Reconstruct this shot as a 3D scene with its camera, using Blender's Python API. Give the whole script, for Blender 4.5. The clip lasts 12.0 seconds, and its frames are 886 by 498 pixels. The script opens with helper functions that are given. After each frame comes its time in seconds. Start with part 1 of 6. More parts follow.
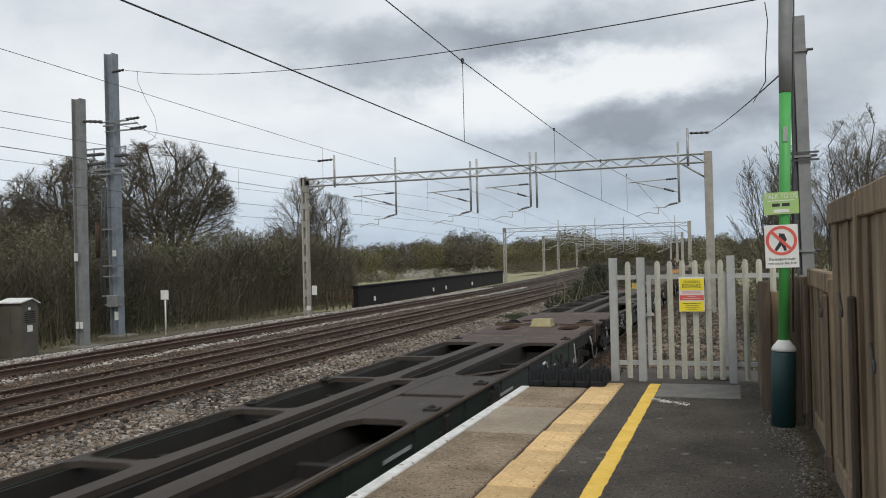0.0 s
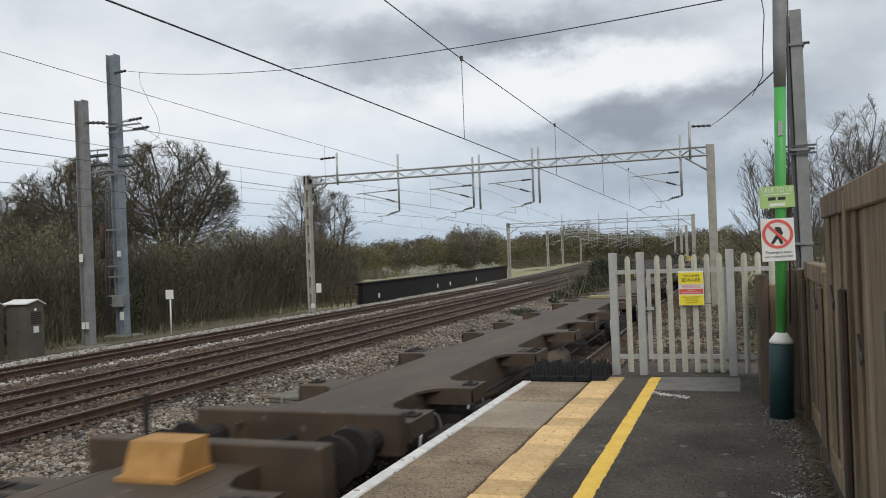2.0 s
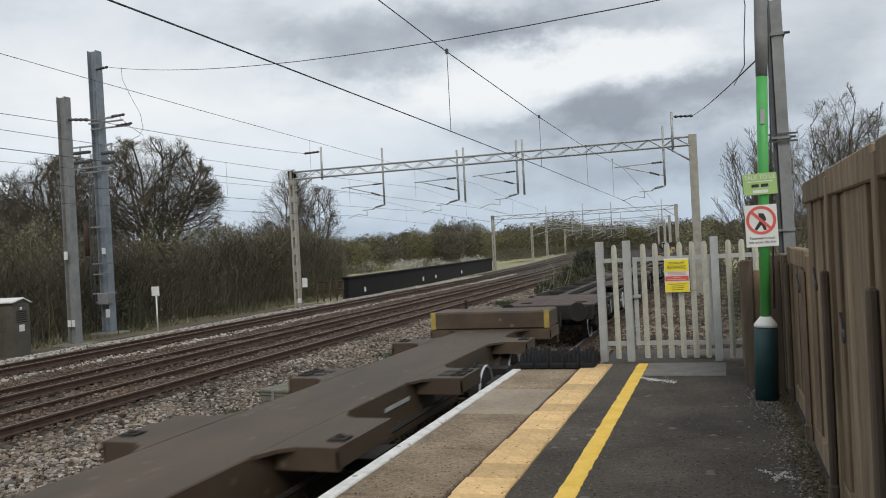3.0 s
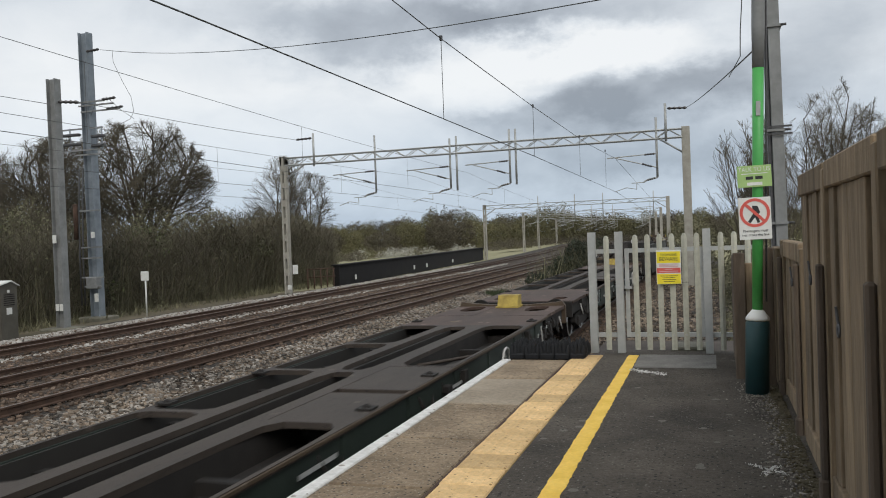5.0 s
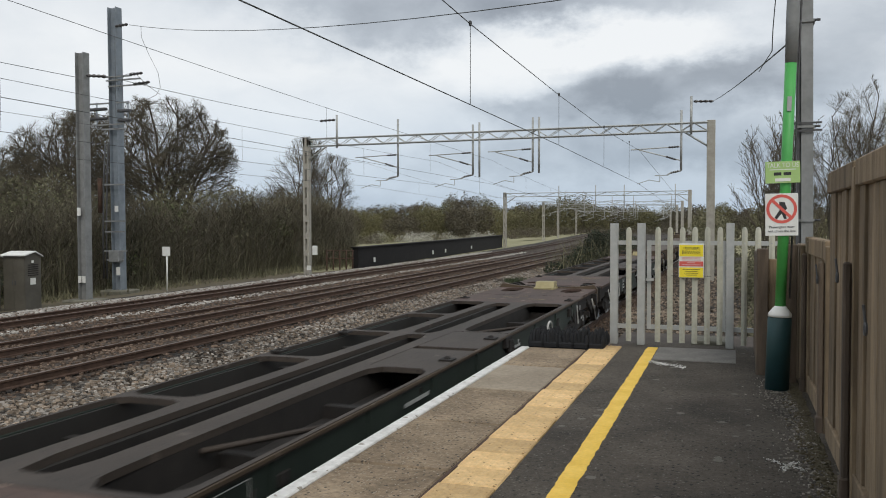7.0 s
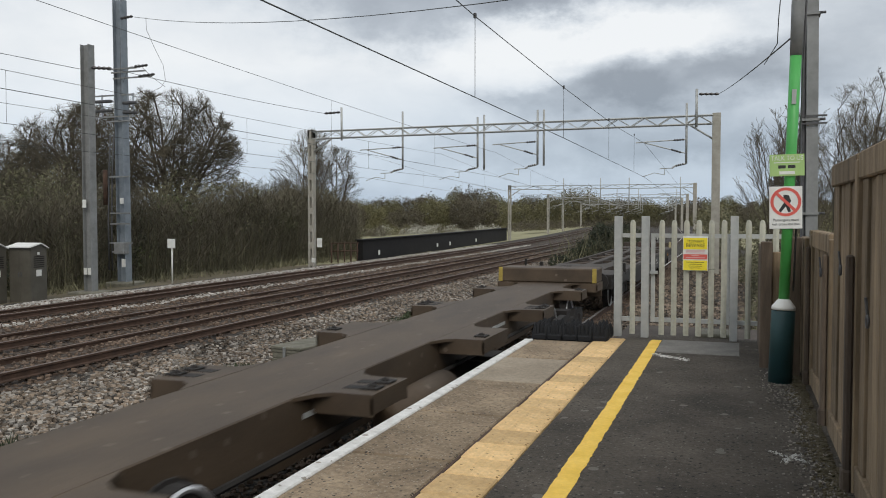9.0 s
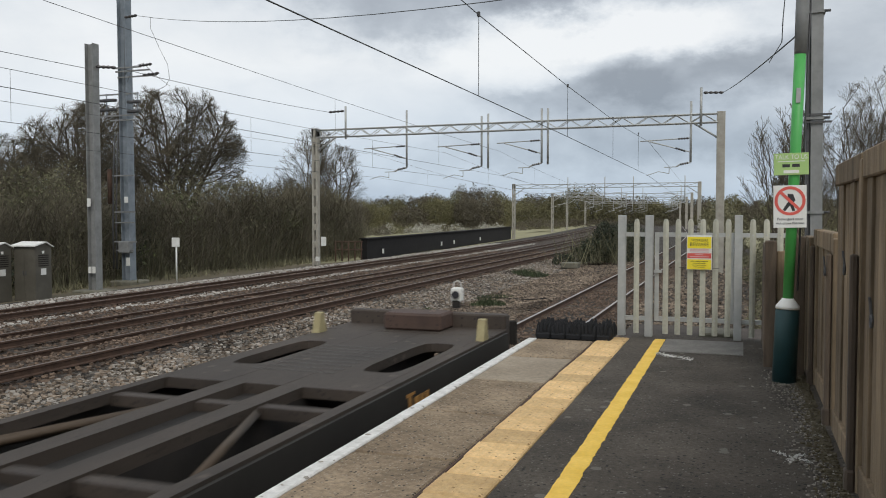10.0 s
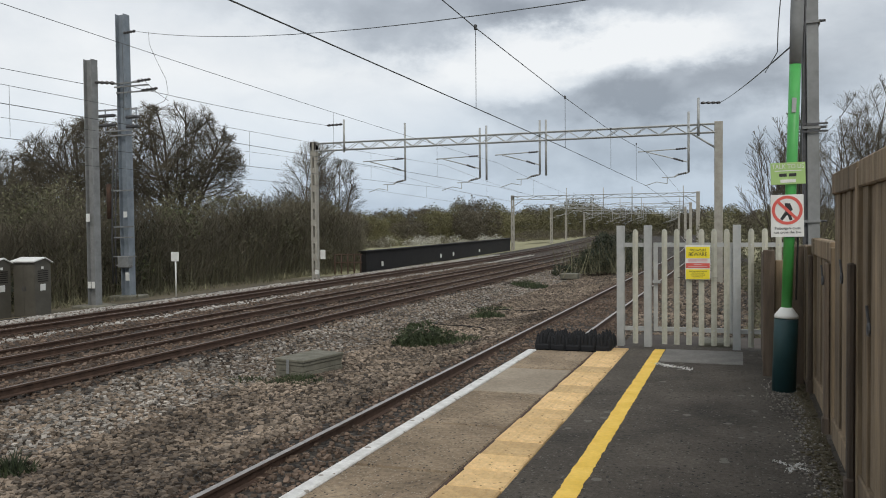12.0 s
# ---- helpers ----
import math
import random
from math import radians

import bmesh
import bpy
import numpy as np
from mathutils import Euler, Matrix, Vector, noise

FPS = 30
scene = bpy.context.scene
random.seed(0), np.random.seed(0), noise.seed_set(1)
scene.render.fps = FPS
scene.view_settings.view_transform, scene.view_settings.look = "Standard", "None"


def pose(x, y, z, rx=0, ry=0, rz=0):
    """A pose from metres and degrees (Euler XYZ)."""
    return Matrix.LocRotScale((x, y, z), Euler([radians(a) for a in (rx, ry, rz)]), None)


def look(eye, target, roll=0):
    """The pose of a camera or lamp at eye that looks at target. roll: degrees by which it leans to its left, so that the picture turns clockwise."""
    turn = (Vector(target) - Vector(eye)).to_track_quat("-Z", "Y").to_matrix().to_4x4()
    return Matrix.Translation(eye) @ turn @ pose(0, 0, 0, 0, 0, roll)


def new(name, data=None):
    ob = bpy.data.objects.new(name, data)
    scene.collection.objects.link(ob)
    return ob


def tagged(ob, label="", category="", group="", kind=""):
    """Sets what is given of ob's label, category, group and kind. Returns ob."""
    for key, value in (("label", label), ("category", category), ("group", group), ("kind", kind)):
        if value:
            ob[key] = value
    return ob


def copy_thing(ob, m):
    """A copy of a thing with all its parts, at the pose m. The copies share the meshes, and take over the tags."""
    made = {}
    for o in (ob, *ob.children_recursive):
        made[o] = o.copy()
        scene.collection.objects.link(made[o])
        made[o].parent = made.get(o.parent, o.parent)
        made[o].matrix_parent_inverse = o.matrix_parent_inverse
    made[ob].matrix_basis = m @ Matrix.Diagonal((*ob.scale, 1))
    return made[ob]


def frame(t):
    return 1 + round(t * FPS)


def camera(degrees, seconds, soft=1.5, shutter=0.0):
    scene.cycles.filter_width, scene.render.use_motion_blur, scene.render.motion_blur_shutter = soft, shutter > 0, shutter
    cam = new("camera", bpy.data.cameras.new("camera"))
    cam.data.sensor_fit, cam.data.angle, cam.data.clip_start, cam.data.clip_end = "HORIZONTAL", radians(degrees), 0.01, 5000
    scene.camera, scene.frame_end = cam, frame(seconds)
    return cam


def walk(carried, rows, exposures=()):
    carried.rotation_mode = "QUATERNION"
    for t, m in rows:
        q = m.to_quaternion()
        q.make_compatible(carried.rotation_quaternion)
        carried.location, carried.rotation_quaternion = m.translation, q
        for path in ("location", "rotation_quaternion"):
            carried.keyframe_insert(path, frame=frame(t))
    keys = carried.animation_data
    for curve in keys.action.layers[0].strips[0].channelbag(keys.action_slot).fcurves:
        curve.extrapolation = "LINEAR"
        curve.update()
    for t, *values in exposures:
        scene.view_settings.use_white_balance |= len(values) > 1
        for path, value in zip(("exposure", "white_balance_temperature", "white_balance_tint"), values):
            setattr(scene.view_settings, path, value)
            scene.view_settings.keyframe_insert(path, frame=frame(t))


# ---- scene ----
cam = camera(54.7, 12.0, soft=1.0, shutter=0.09)
PATH = [
    (0, (-0.019, 0.199, 1.688), (-0.66, 2.093, 1.709), -1.4),
    (0.5, (-0.025, 0.169, 1.691), (-0.668, 2.063, 1.707), -2.0),
    (1, (-0.013, 0.103, 1.681), (-0.649, 1.999, 1.696), -2.4),
    (1.5, (0.033, 0.094, 1.689), (-0.603, 1.99, 1.705), -2.7),
    (2, (0.055, 0.133, 1.7), (-0.596, 2.024, 1.712), -2.1),
    (2.5, (0.043, 0.077, 1.687), (-0.609, 1.968, 1.705), -2.5),
    (3, (0.034, -0.007, 1.672), (-0.583, 1.895, 1.667), -2.9),
    (5, (0.011, 0.074, 1.667), (-0.588, 1.982, 1.635), -2.1),
    (5.5, (-0.016, 0.005, 1.67), (-0.64, 1.905, 1.632), -1.3),
    (6, (-0.04, 0.007, 1.669), (-0.68, 1.901, 1.624), -0.2),
    (6.5, (-0.027, 0.007, 1.655), (-0.661, 1.903, 1.602), 0.1),
    (7, (-0.031, 0.02, 1.658), (-0.671, 1.914, 1.594), -0.1),
    (9, (-0.019, 0.002, 1.655), (-0.669, 1.892, 1.574), 0.0),
    (9.5, (-0.009, 0.009, 1.655), (-0.66, 1.898, 1.568), -0.0),
    (10, (-0.012, 0.014, 1.658), (-0.671, 1.9, 1.574), -0.0),
    (10.5, (-0.007, 0.011, 1.654), (-0.669, 1.897, 1.574), -0.0),
    (11, (-0.002, 0.018, 1.658), (-0.661, 1.905, 1.586), -0.3),
    (11.5, (-0.002, 0.015, 1.654), (-0.657, 1.904, 1.589), -0.5),
    (12, (0.0, 0.0, 1.66), (-0.658, 1.888, 1.604), -0.5),
]

walk(cam, [(t, look(eye, aim, roll)) for t, eye, aim, roll in PATH], [(0, 0.0, 6620, 10), (12, 0.0, 6620, 10)])

# ---- light: bright overcast sky and a weak, wide sun ----
world = bpy.data.worlds.new("overcast_sky")
scene.world = world
world.use_nodes = True
wn, wl = world.node_tree.nodes, world.node_tree.links
SUN_ELEV, SUN_TURN = radians(42), radians(150)


def wnode(kind, **inputs):
    n = wn.new(kind)
    for k, v in inputs.items():
        n.inputs[k.replace("_", " ")].default_value = v
    return n


sky = wn.new("ShaderNodeTexSky")
sky.sky_type, sky.sun_disc, sky.sun_elevation, sky.sun_rotation = "NISHITA", False, SUN_ELEV, SUN_TURN
coord = wn.new("ShaderNodeTexCoord")


def wmath(op, a, b=None, c=None):
    n = wn.new("ShaderNodeMath")
    n.operation = op
    for k, v in enumerate((a, b, c)):
        if isinstance(v, (int, float)):
            n.inputs[k].default_value = v
        elif v is not None:
            wl.new(v, n.inputs[k])
    return n.outputs[0]


def wvec(op, a, b):
    n = wn.new("ShaderNodeVectorMath")
    n.operation = op
    for k, v in enumerate((a, b)):
        if isinstance(v, tuple):
            n.inputs[k].default_value = v
        else:
            wl.new(v, n.inputs[k])
    return n


def wnoise(vector, scale, detail, rough, distortion=0.0):
    n = wnode("ShaderNodeTexNoise", Scale=scale, Detail=detail, Roughness=rough, Distortion=distortion)
    wl.new(vector, n.inputs["Vector"])
    return n


# cloud masses with ragged rims: the direction is stirred by noise before the masses are laid out
stretch = wn.new("ShaderNodeMapping")
stretch.inputs["Scale"].default_value = (1.0, 1.0, 1.7)
wl.new(coord.outputs["Generated"], stretch.inputs["Vector"])
flat = stretch.outputs["Vector"]
swirl = wvec("SUBTRACT", wnoise(flat, 8.0, 7.0, 0.6).outputs["Color"], (0.5, 0.5, 0.5)).outputs[0]
stirred = wvec("ADD", coord.outputs["Generated"], wvec("MULTIPLY", swirl, (0.20, 0.10, 0.11)).outputs[0]).outputs[0]
puffs = wnoise(flat, 2.1, 7.0, 0.55, 0.3).outputs["Fac"]
wisps = wnoise(flat, 11.0, 7.0, 0.58, 0.4).outputs["Fac"]
tone = wmath("ADD", wmath("MULTIPLY_ADD", puffs, 0.55, 0.36), wmath("MULTIPLY_ADD", wisps, 0.36, -0.18))
CLOUDS = [  # direction, half-width, half-height, lighter (+) or darker (-)
    ((-0.30, 0.93, 0.228), 0.20, 0.040, -0.42), ((-0.16, 0.95, 0.250), 0.16, 0.040, -0.25),
    ((-0.07, 0.985, 0.152), 0.14, 0.042, -0.40), ((-0.17, 0.978, 0.126), 0.11, 0.030, -0.26),
    ((0.06, 0.985, 0.172), 0.12, 0.045, -0.20), ((0.15, 0.96, 0.225), 0.12, 0.06, -0.10),
    ((-0.08, 0.976, 0.200), 0.15, 0.030, 0.42), ((-0.23, 0.955, 0.182), 0.14, 0.035, 0.25),
    ((-0.62, 0.77, 0.130), 0.40, 0.13, 0.24), ((-0.22, 0.970, 0.070), 0.20, 0.030, -0.16),
    ((-0.05, 0.990, 0.085), 0.14, 0.030, -0.22), ((-0.48, 0.86, 0.245), 0.12, 0.03, -0.18),
]
for way, half, high, amount in CLOUDS:
    off = wvec("SUBTRACT", stirred, way).outputs[0]
    far_off = wvec("MULTIPLY", off, (1 / half, 1 / half, 1 / high))
    size = wn.new("ShaderNodeVectorMath")
    size.operation = "LENGTH"
    wl.new(far_off.outputs[0], size.inputs[0])
    fade = wn.new("ShaderNodeMapRange")
    fade.interpolation_type = "SMOOTHSTEP"
    fade.inputs["From Min"].default_value, fade.inputs["From Max"].default_value = 0.25, 1.35
    fade.inputs["To Min"].default_value, fade.inputs["To Max"].default_value = amount, 0.0
    wl.new(size.outputs["Value"], fade.inputs["Value"])
    tone = wmath("ADD", tone, fade.outputs["Result"])
cloud = wn.new("ShaderNodeValToRGB")
cloud.color_ramp.elements[0].position, cloud.color_ramp.elements[0].color = 0.10, (0.31, 0.345, 0.40, 1)
cloud.color_ramp.elements[1].position, cloud.color_ramp.elements[1].color = 0.95, (0.905, 0.935, 0.975, 1)
for at, rgb in ((0.38, (0.50, 0.55, 0.62)), (0.66, (0.735, 0.785, 0.85))):
    e = cloud.color_ramp.elements.new(at)
    e.color = (*rgb, 1)
wl.new(tone, cloud.inputs["Fac"])
over = wn.new("ShaderNodeMix")
over.data_type = "RGBA"
over.inputs["Factor"].default_value = 0.93
dim = wvec("MULTIPLY", sky.outputs["Color"], (0.12, 0.12, 0.12)).outputs[0]
low_air = wn.new("ShaderNodeSeparateXYZ")
wl.new(coord.outputs["Generated"], low_air.inputs["Vector"])
rise = wn.new("ShaderNodeMapRange")
rise.inputs["From Min"].default_value, rise.inputs["From Max"].default_value = 0.0, 0.17
wl.new(low_air.outputs["Z"], rise.inputs["Value"])
tint = wn.new("ShaderNodeMix")
tint.data_type = "RGBA"
tint.inputs["A"].default_value, tint.inputs["B"].default_value = (0.66, 0.765, 0.88, 1), (1.0, 1.0, 0.985, 1)
wl.new(rise.outputs["Result"], tint.inputs["Factor"])
hazy = wvec("MULTIPLY", cloud.outputs["Color"], tint.outputs["Result"]).outputs[0]
wl.new(dim, over.inputs["A"])
wl.new(hazy, over.inputs["B"])
wl.new(over.outputs["Result"], wn["Background"].inputs["Color"])
wn["Background"].inputs["Strength"].default_value = 1.0

sun_data = bpy.data.lights.new("sun", "SUN")
sun_data.energy, sun_data.angle, sun_data.color = 1.2, radians(25), (1.0, 0.96, 0.9)
sun = new("sun", sun_data)
sun.matrix_world = look((20, -40, 42), (0, 0, 0))

# ---- materials ----


def material(name, low, high, rough=0.8, scale=6.0, metal=0.0, bump=0.2, fine=60.0, speck=0.25, stain=None, stretched=None, random=0.0, island=False):
    """Two scales of variation: patches between low and high, fine grain and relief."""
    m = bpy.data.materials.new(name)
    m.use_nodes = True
    n, l = m.node_tree.nodes, m.node_tree.links
    b = n["Principled BSDF"]
    b.inputs["Roughness"].default_value, b.inputs["Metallic"].default_value = rough, metal
    tc = n.new("ShaderNodeTexCoord")
    vec = tc.outputs["Object"]
    if stretched:
        mp = n.new("ShaderNodeMapping")
        mp.inputs["Scale"].default_value = stretched
        l.new(vec, mp.inputs["Vector"])
        vec = mp.outputs["Vector"]
    big, small = n.new("ShaderNodeTexNoise"), n.new("ShaderNodeTexNoise")
    big.inputs["Scale"].default_value, big.inputs["Detail"].default_value, big.inputs["Roughness"].default_value = scale, 6.0, 0.6
    small.inputs["Scale"].default_value, small.inputs["Detail"].default_value, small.inputs["Roughness"].default_value = fine * 0.35, 7.0, 0.72
    l.new(vec, big.inputs["Vector"])
    l.new(vec, small.inputs["Vector"])
    ramp = n.new("ShaderNodeValToRGB")
    ramp.color_ramp.elements[0].position, ramp.color_ramp.elements[0].color = 0.3, (*low, 1)
    ramp.color_ramp.elements[1].position, ramp.color_ramp.elements[1].color = 0.7, (*high, 1)
    if stain:
        el = ramp.color_ramp.elements.new(0.84)
        el.color = (*stain, 1)
    l.new(big.outputs["Fac"], ramp.inputs["Fac"])
    grain = n.new("ShaderNodeMapRange")
    grain.inputs["To Min"].default_value, grain.inputs["To Max"].default_value = 1 - speck * 1.6, 1 + speck * 1.6
    l.new(small.outputs["Fac"], grain.inputs["Value"])
    factor = grain.outputs["Result"]
    if random or island:
        src = n.new("ShaderNodeNewGeometry") if island else n.new("ShaderNodeObjectInfo")
        r = n.new("ShaderNodeMapRange")
        r.inputs["To Min"].default_value, r.inputs["To Max"].default_value = 1 - random, 1 + random
        l.new(src.outputs["Random Per Island" if island else "Random"], r.inputs["Value"])
        times = n.new("ShaderNodeMath")
        times.operation = "MULTIPLY"
        l.new(factor, times.inputs[0])
        l.new(r.outputs["Result"], times.inputs[1])
        factor = times.outputs["Value"]
    mix = n.new("ShaderNodeVectorMath")
    mix.operation = "SCALE"
    l.new(ramp.outputs["Color"], mix.inputs[0])
    l.new(factor, mix.inputs["Scale"])
    l.new(mix.outputs["Vector"], b.inputs["Base Color"])
    if bump:
        bp = n.new("ShaderNodeBump")
        bp.inputs["Strength"].default_value, bp.inputs["Distance"].default_value = bump, 0.02
        l.new(small.outputs["Fac"], bp.inputs["Height"])
        l.new(bp.outputs["Normal"], b.inputs["Normal"])
    return m


def pebbles(name, tones, cell=14.0):
    """Loose stones: every cell of the pattern takes its own tone, with gap shade in the colour and deep relief."""
    m = material(name, tones[0], tones[-1], 0.95, 0.6, bump=0.0)
    n, l = m.node_tree.nodes, m.node_tree.links
    b = n["Principled BSDF"]
    tc = n.new("ShaderNodeTexCoord")
    v = n.new("ShaderNodeTexVoronoi")
    v.inputs["Scale"].default_value = cell
    l.new(tc.outputs["Object"], v.inputs["Vector"])
    sep = n.new("ShaderNodeSeparateColor")
    l.new(v.outputs["Color"], sep.inputs["Color"])
    ramp = n.new("ShaderNodeValToRGB")
    ramp.color_ramp.interpolation = "CONSTANT"
    ramp.color_ramp.elements[0].color = (*tones[0], 1)
    ramp.color_ramp.elements[1].color, ramp.color_ramp.elements[1].position = (*tones[-1], 1), 0.85
    for k, t in enumerate(tones[1:-1]):
        el = ramp.color_ramp.elements.new(0.85 * (k + 1) / (len(tones) - 1))
        el.color = (*t, 1)
    l.new(sep.outputs[0], ramp.inputs["Fac"])
    # colour falls off towards each cell's rim, as shade between the stones
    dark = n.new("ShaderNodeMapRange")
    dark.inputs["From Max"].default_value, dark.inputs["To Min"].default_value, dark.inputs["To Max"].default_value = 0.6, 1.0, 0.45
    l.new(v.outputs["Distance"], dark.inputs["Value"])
    patch = n.new("ShaderNodeTexNoise")
    patch.inputs["Scale"].default_value, patch.inputs["Detail"].default_value = 0.5, 4.0
    l.new(tc.outputs["Object"], patch.inputs["Vector"])
    pm = n.new("ShaderNodeMapRange")
    pm.inputs["From Min"].default_value, pm.inputs["From Max"].default_value = 0.3, 0.7
    pm.inputs["To Min"].default_value, pm.inputs["To Max"].default_value = 0.7, 1.2
    l.new(patch.outputs["Fac"], pm.inputs["Value"])
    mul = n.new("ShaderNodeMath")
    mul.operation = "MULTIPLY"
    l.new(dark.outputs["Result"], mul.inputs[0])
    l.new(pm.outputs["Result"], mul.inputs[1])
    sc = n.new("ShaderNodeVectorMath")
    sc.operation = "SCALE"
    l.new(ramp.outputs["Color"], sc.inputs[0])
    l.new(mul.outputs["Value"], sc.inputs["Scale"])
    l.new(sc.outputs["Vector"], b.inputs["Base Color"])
    bp = n.new("ShaderNodeBump")
    bp.invert = True
    bp.inputs["Strength"].default_value, bp.inputs["Distance"].default_value = 0.9, 0.04
    l.new(v.outputs["Distance"], bp.inputs["Height"])
    l.new(bp.outputs["Normal"], b.inputs["Normal"])
    return m


# the low bed tones also hold the shade between the loose stones
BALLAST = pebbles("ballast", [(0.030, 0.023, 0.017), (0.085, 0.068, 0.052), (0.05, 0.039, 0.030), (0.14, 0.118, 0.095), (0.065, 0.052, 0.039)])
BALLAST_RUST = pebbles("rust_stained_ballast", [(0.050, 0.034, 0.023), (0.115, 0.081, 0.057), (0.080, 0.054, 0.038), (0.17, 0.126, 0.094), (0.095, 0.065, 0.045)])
STONE = material("ballast_stone", (0.048, 0.035, 0.025), (0.26, 0.205, 0.153), 0.95, 0.5, bump=0.3, fine=40, speck=0.2, random=0.8, island=True)
GREY_STONE = material("grey_ballast_stone", (0.12, 0.106, 0.09), (0.33, 0.3, 0.262), 0.95, 0.7, bump=0.3, fine=40, speck=0.2, random=0.75, island=True)
RUSTY_STONE = material("rust_stained_stone", (0.085, 0.058, 0.040), (0.175, 0.125, 0.092), 0.95, 0.7, bump=0.3, fine=40, speck=0.15, random=0.5, island=True)
PALE_STONE = material("pale_stone", (0.27, 0.25, 0.22), (0.50, 0.47, 0.43), 0.95, 3.0, bump=0.2, fine=40, speck=0.15, random=0.25, island=True)
SOIL = material("soil_and_litter", (0.075, 0.062, 0.035), (0.14, 0.115, 0.07), 1.0, 0.35, bump=0.6, fine=9, speck=0.3)
MEADOW = material("rough_meadow", (0.20, 0.185, 0.095), (0.31, 0.29, 0.165), 1.0, 0.12, bump=0.4, fine=2.0, speck=0.25)
ASPHALT = material("asphalt", (0.034, 0.028, 0.021), (0.1, 0.084, 0.066), 0.95, 1.1, bump=0.8, fine=75, speck=0.75, stain=(0.16, 0.147, 0.125))
COPING = material("coping_slab", (0.15, 0.108, 0.068), (0.33, 0.25, 0.165), 0.95, 1.8, bump=0.8, fine=60, speck=0.65, random=0.15)
COPING_PALE = material("pale_coping_slab", (0.24, 0.195, 0.142), (0.36, 0.3, 0.225), 0.95, 1.4, bump=0.6, fine=60, speck=0.4)
TACTILE = material("tactile_slab", (0.54, 0.36, 0.165), (0.7, 0.49, 0.245), 0.9, 3.0, bump=0.35, fine=60, speck=0.3, random=0.2)
WHITE_LINE = material("white_paint", (0.52, 0.51, 0.48), (0.78, 0.77, 0.74), 0.8, 7.0, bump=0.3, fine=60, speck=0.2)
YELLOW_LINE = material("yellow_paint", (0.76, 0.47, 0.05), (0.9, 0.61, 0.12), 0.75, 4.0, bump=0.3, fine=80, speck=0.14)
BRICK_SIDE = material("platform_side", (0.05, 0.04, 0.032), (0.09, 0.072, 0.06), 0.95, 2.0, bump=0.4, fine=25)
RUST = material("rusty_rail_web", (0.046, 0.026, 0.017), (0.092, 0.052, 0.034), 0.9, 5.0, bump=0.3, fine=60)
RAIL_TOP = material("worn_rail_head", (0.32, 0.29, 0.27), (0.45, 0.42, 0.40), 0.42, 6.0, metal=0.75, bump=0.05, fine=80, speck=0.1)
RAIL_TOP_DULL = material("dull_rail_head", (0.10, 0.07, 0.055), (0.17, 0.125, 0.10), 0.55, 4.0, metal=0.3, bump=0.05, fine=80, speck=0.1)
SLEEPER = material("concrete_sleeper", (0.06, 0.048, 0.038), (0.12, 0.098, 0.08), 0.95, 4.0, bump=0.4, fine=70, random=0.2)
GALV = material("galvanised_steel", (0.37, 0.38, 0.365), (0.49, 0.495, 0.475), 0.62, 5.0, metal=0.35, bump=0.05, fine=50, speck=0.08, random=0.06)
PALE_PALING = material("weathered_galvanised_pale", (0.40, 0.395, 0.32), (0.55, 0.54, 0.45), 0.8, 6.0, metal=0.1, bump=0.1, fine=70, speck=0.14, random=0.1)
MAST_GREY = material("grey_mast_steel", (0.20, 0.205, 0.20), (0.30, 0.305, 0.30), 0.7, 3.0, metal=0.25, bump=0.1, fine=40, speck=0.12)
MAST_BLUE = material("blue_grey_mast_steel", (0.19, 0.22, 0.25), (0.28, 0.315, 0.345), 0.65, 3.0, metal=0.3, bump=0.1, fine=40, speck=0.1)
MAST_BUFF = material("buff_gantry_steel", (0.30, 0.28, 0.235), (0.42, 0.40, 0.345), 0.75, 3.0, metal=0.1, bump=0.1, fine=40, speck=0.1)
STEEL_DARK = material("dark_fitting_steel", (0.06, 0.06, 0.062), (0.11, 0.11, 0.112), 0.6, 8.0, metal=0.3, bump=0.1)
INSULATOR = material("brown_insulator", (0.030, 0.027, 0.027), (0.052, 0.047, 0.046), 0.35, 8.0, bump=0.0)
WIRE = material("weathered_wire", (0.07, 0.075, 0.075), (0.12, 0.125, 0.12), 0.6, 3.0, metal=0.4, bump=0.0)
FENCE = material("weathered_brown_panel", (0.104, 0.075, 0.045), (0.285, 0.21, 0.132), 0.92, 2.2, bump=0.5, fine=30, speck=0.28, stretched=(3.0, 3.0, 0.45), random=0.2)
FENCE_POST = material("dark_weathered_post", (0.062, 0.046, 0.034), (0.15, 0.112, 0.08), 0.92, 2.0, bump=0.5, fine=30, speck=0.25, stretched=(3.0, 3.0, 0.5), random=0.2)
GREEN_PAINT = material("bright_green_paint", (0.06, 0.35, 0.075), (0.085, 0.42, 0.10), 0.45, 4.0, bump=0.05, speck=0.06)
TEAL_PAINT = material("dark_teal_paint", (0.012, 0.048, 0.052), (0.020, 0.065, 0.070), 0.5, 4.0, bump=0.08, speck=0.1)
WHITE_PAINT = material("white_enamel", (0.66, 0.66, 0.62), (0.78, 0.78, 0.74), 0.5, 5.0, bump=0.03, speck=0.05)
SIGN_GREEN = material("pale_green_sign", (0.34, 0.52, 0.17), (0.40, 0.58, 0.22), 0.5, 3.0, bump=0.0, speck=0.04)
SIGN_RED = material("sign_red", (0.62, 0.09, 0.07), (0.70, 0.13, 0.10), 0.5, 3.0, bump=0.0, speck=0.04)
SIGN_YELLOW = material("sign_yellow", (0.84, 0.68, 0.02), (0.90, 0.75, 0.05), 0.5, 3.0, bump=0.0, speck=0.04)
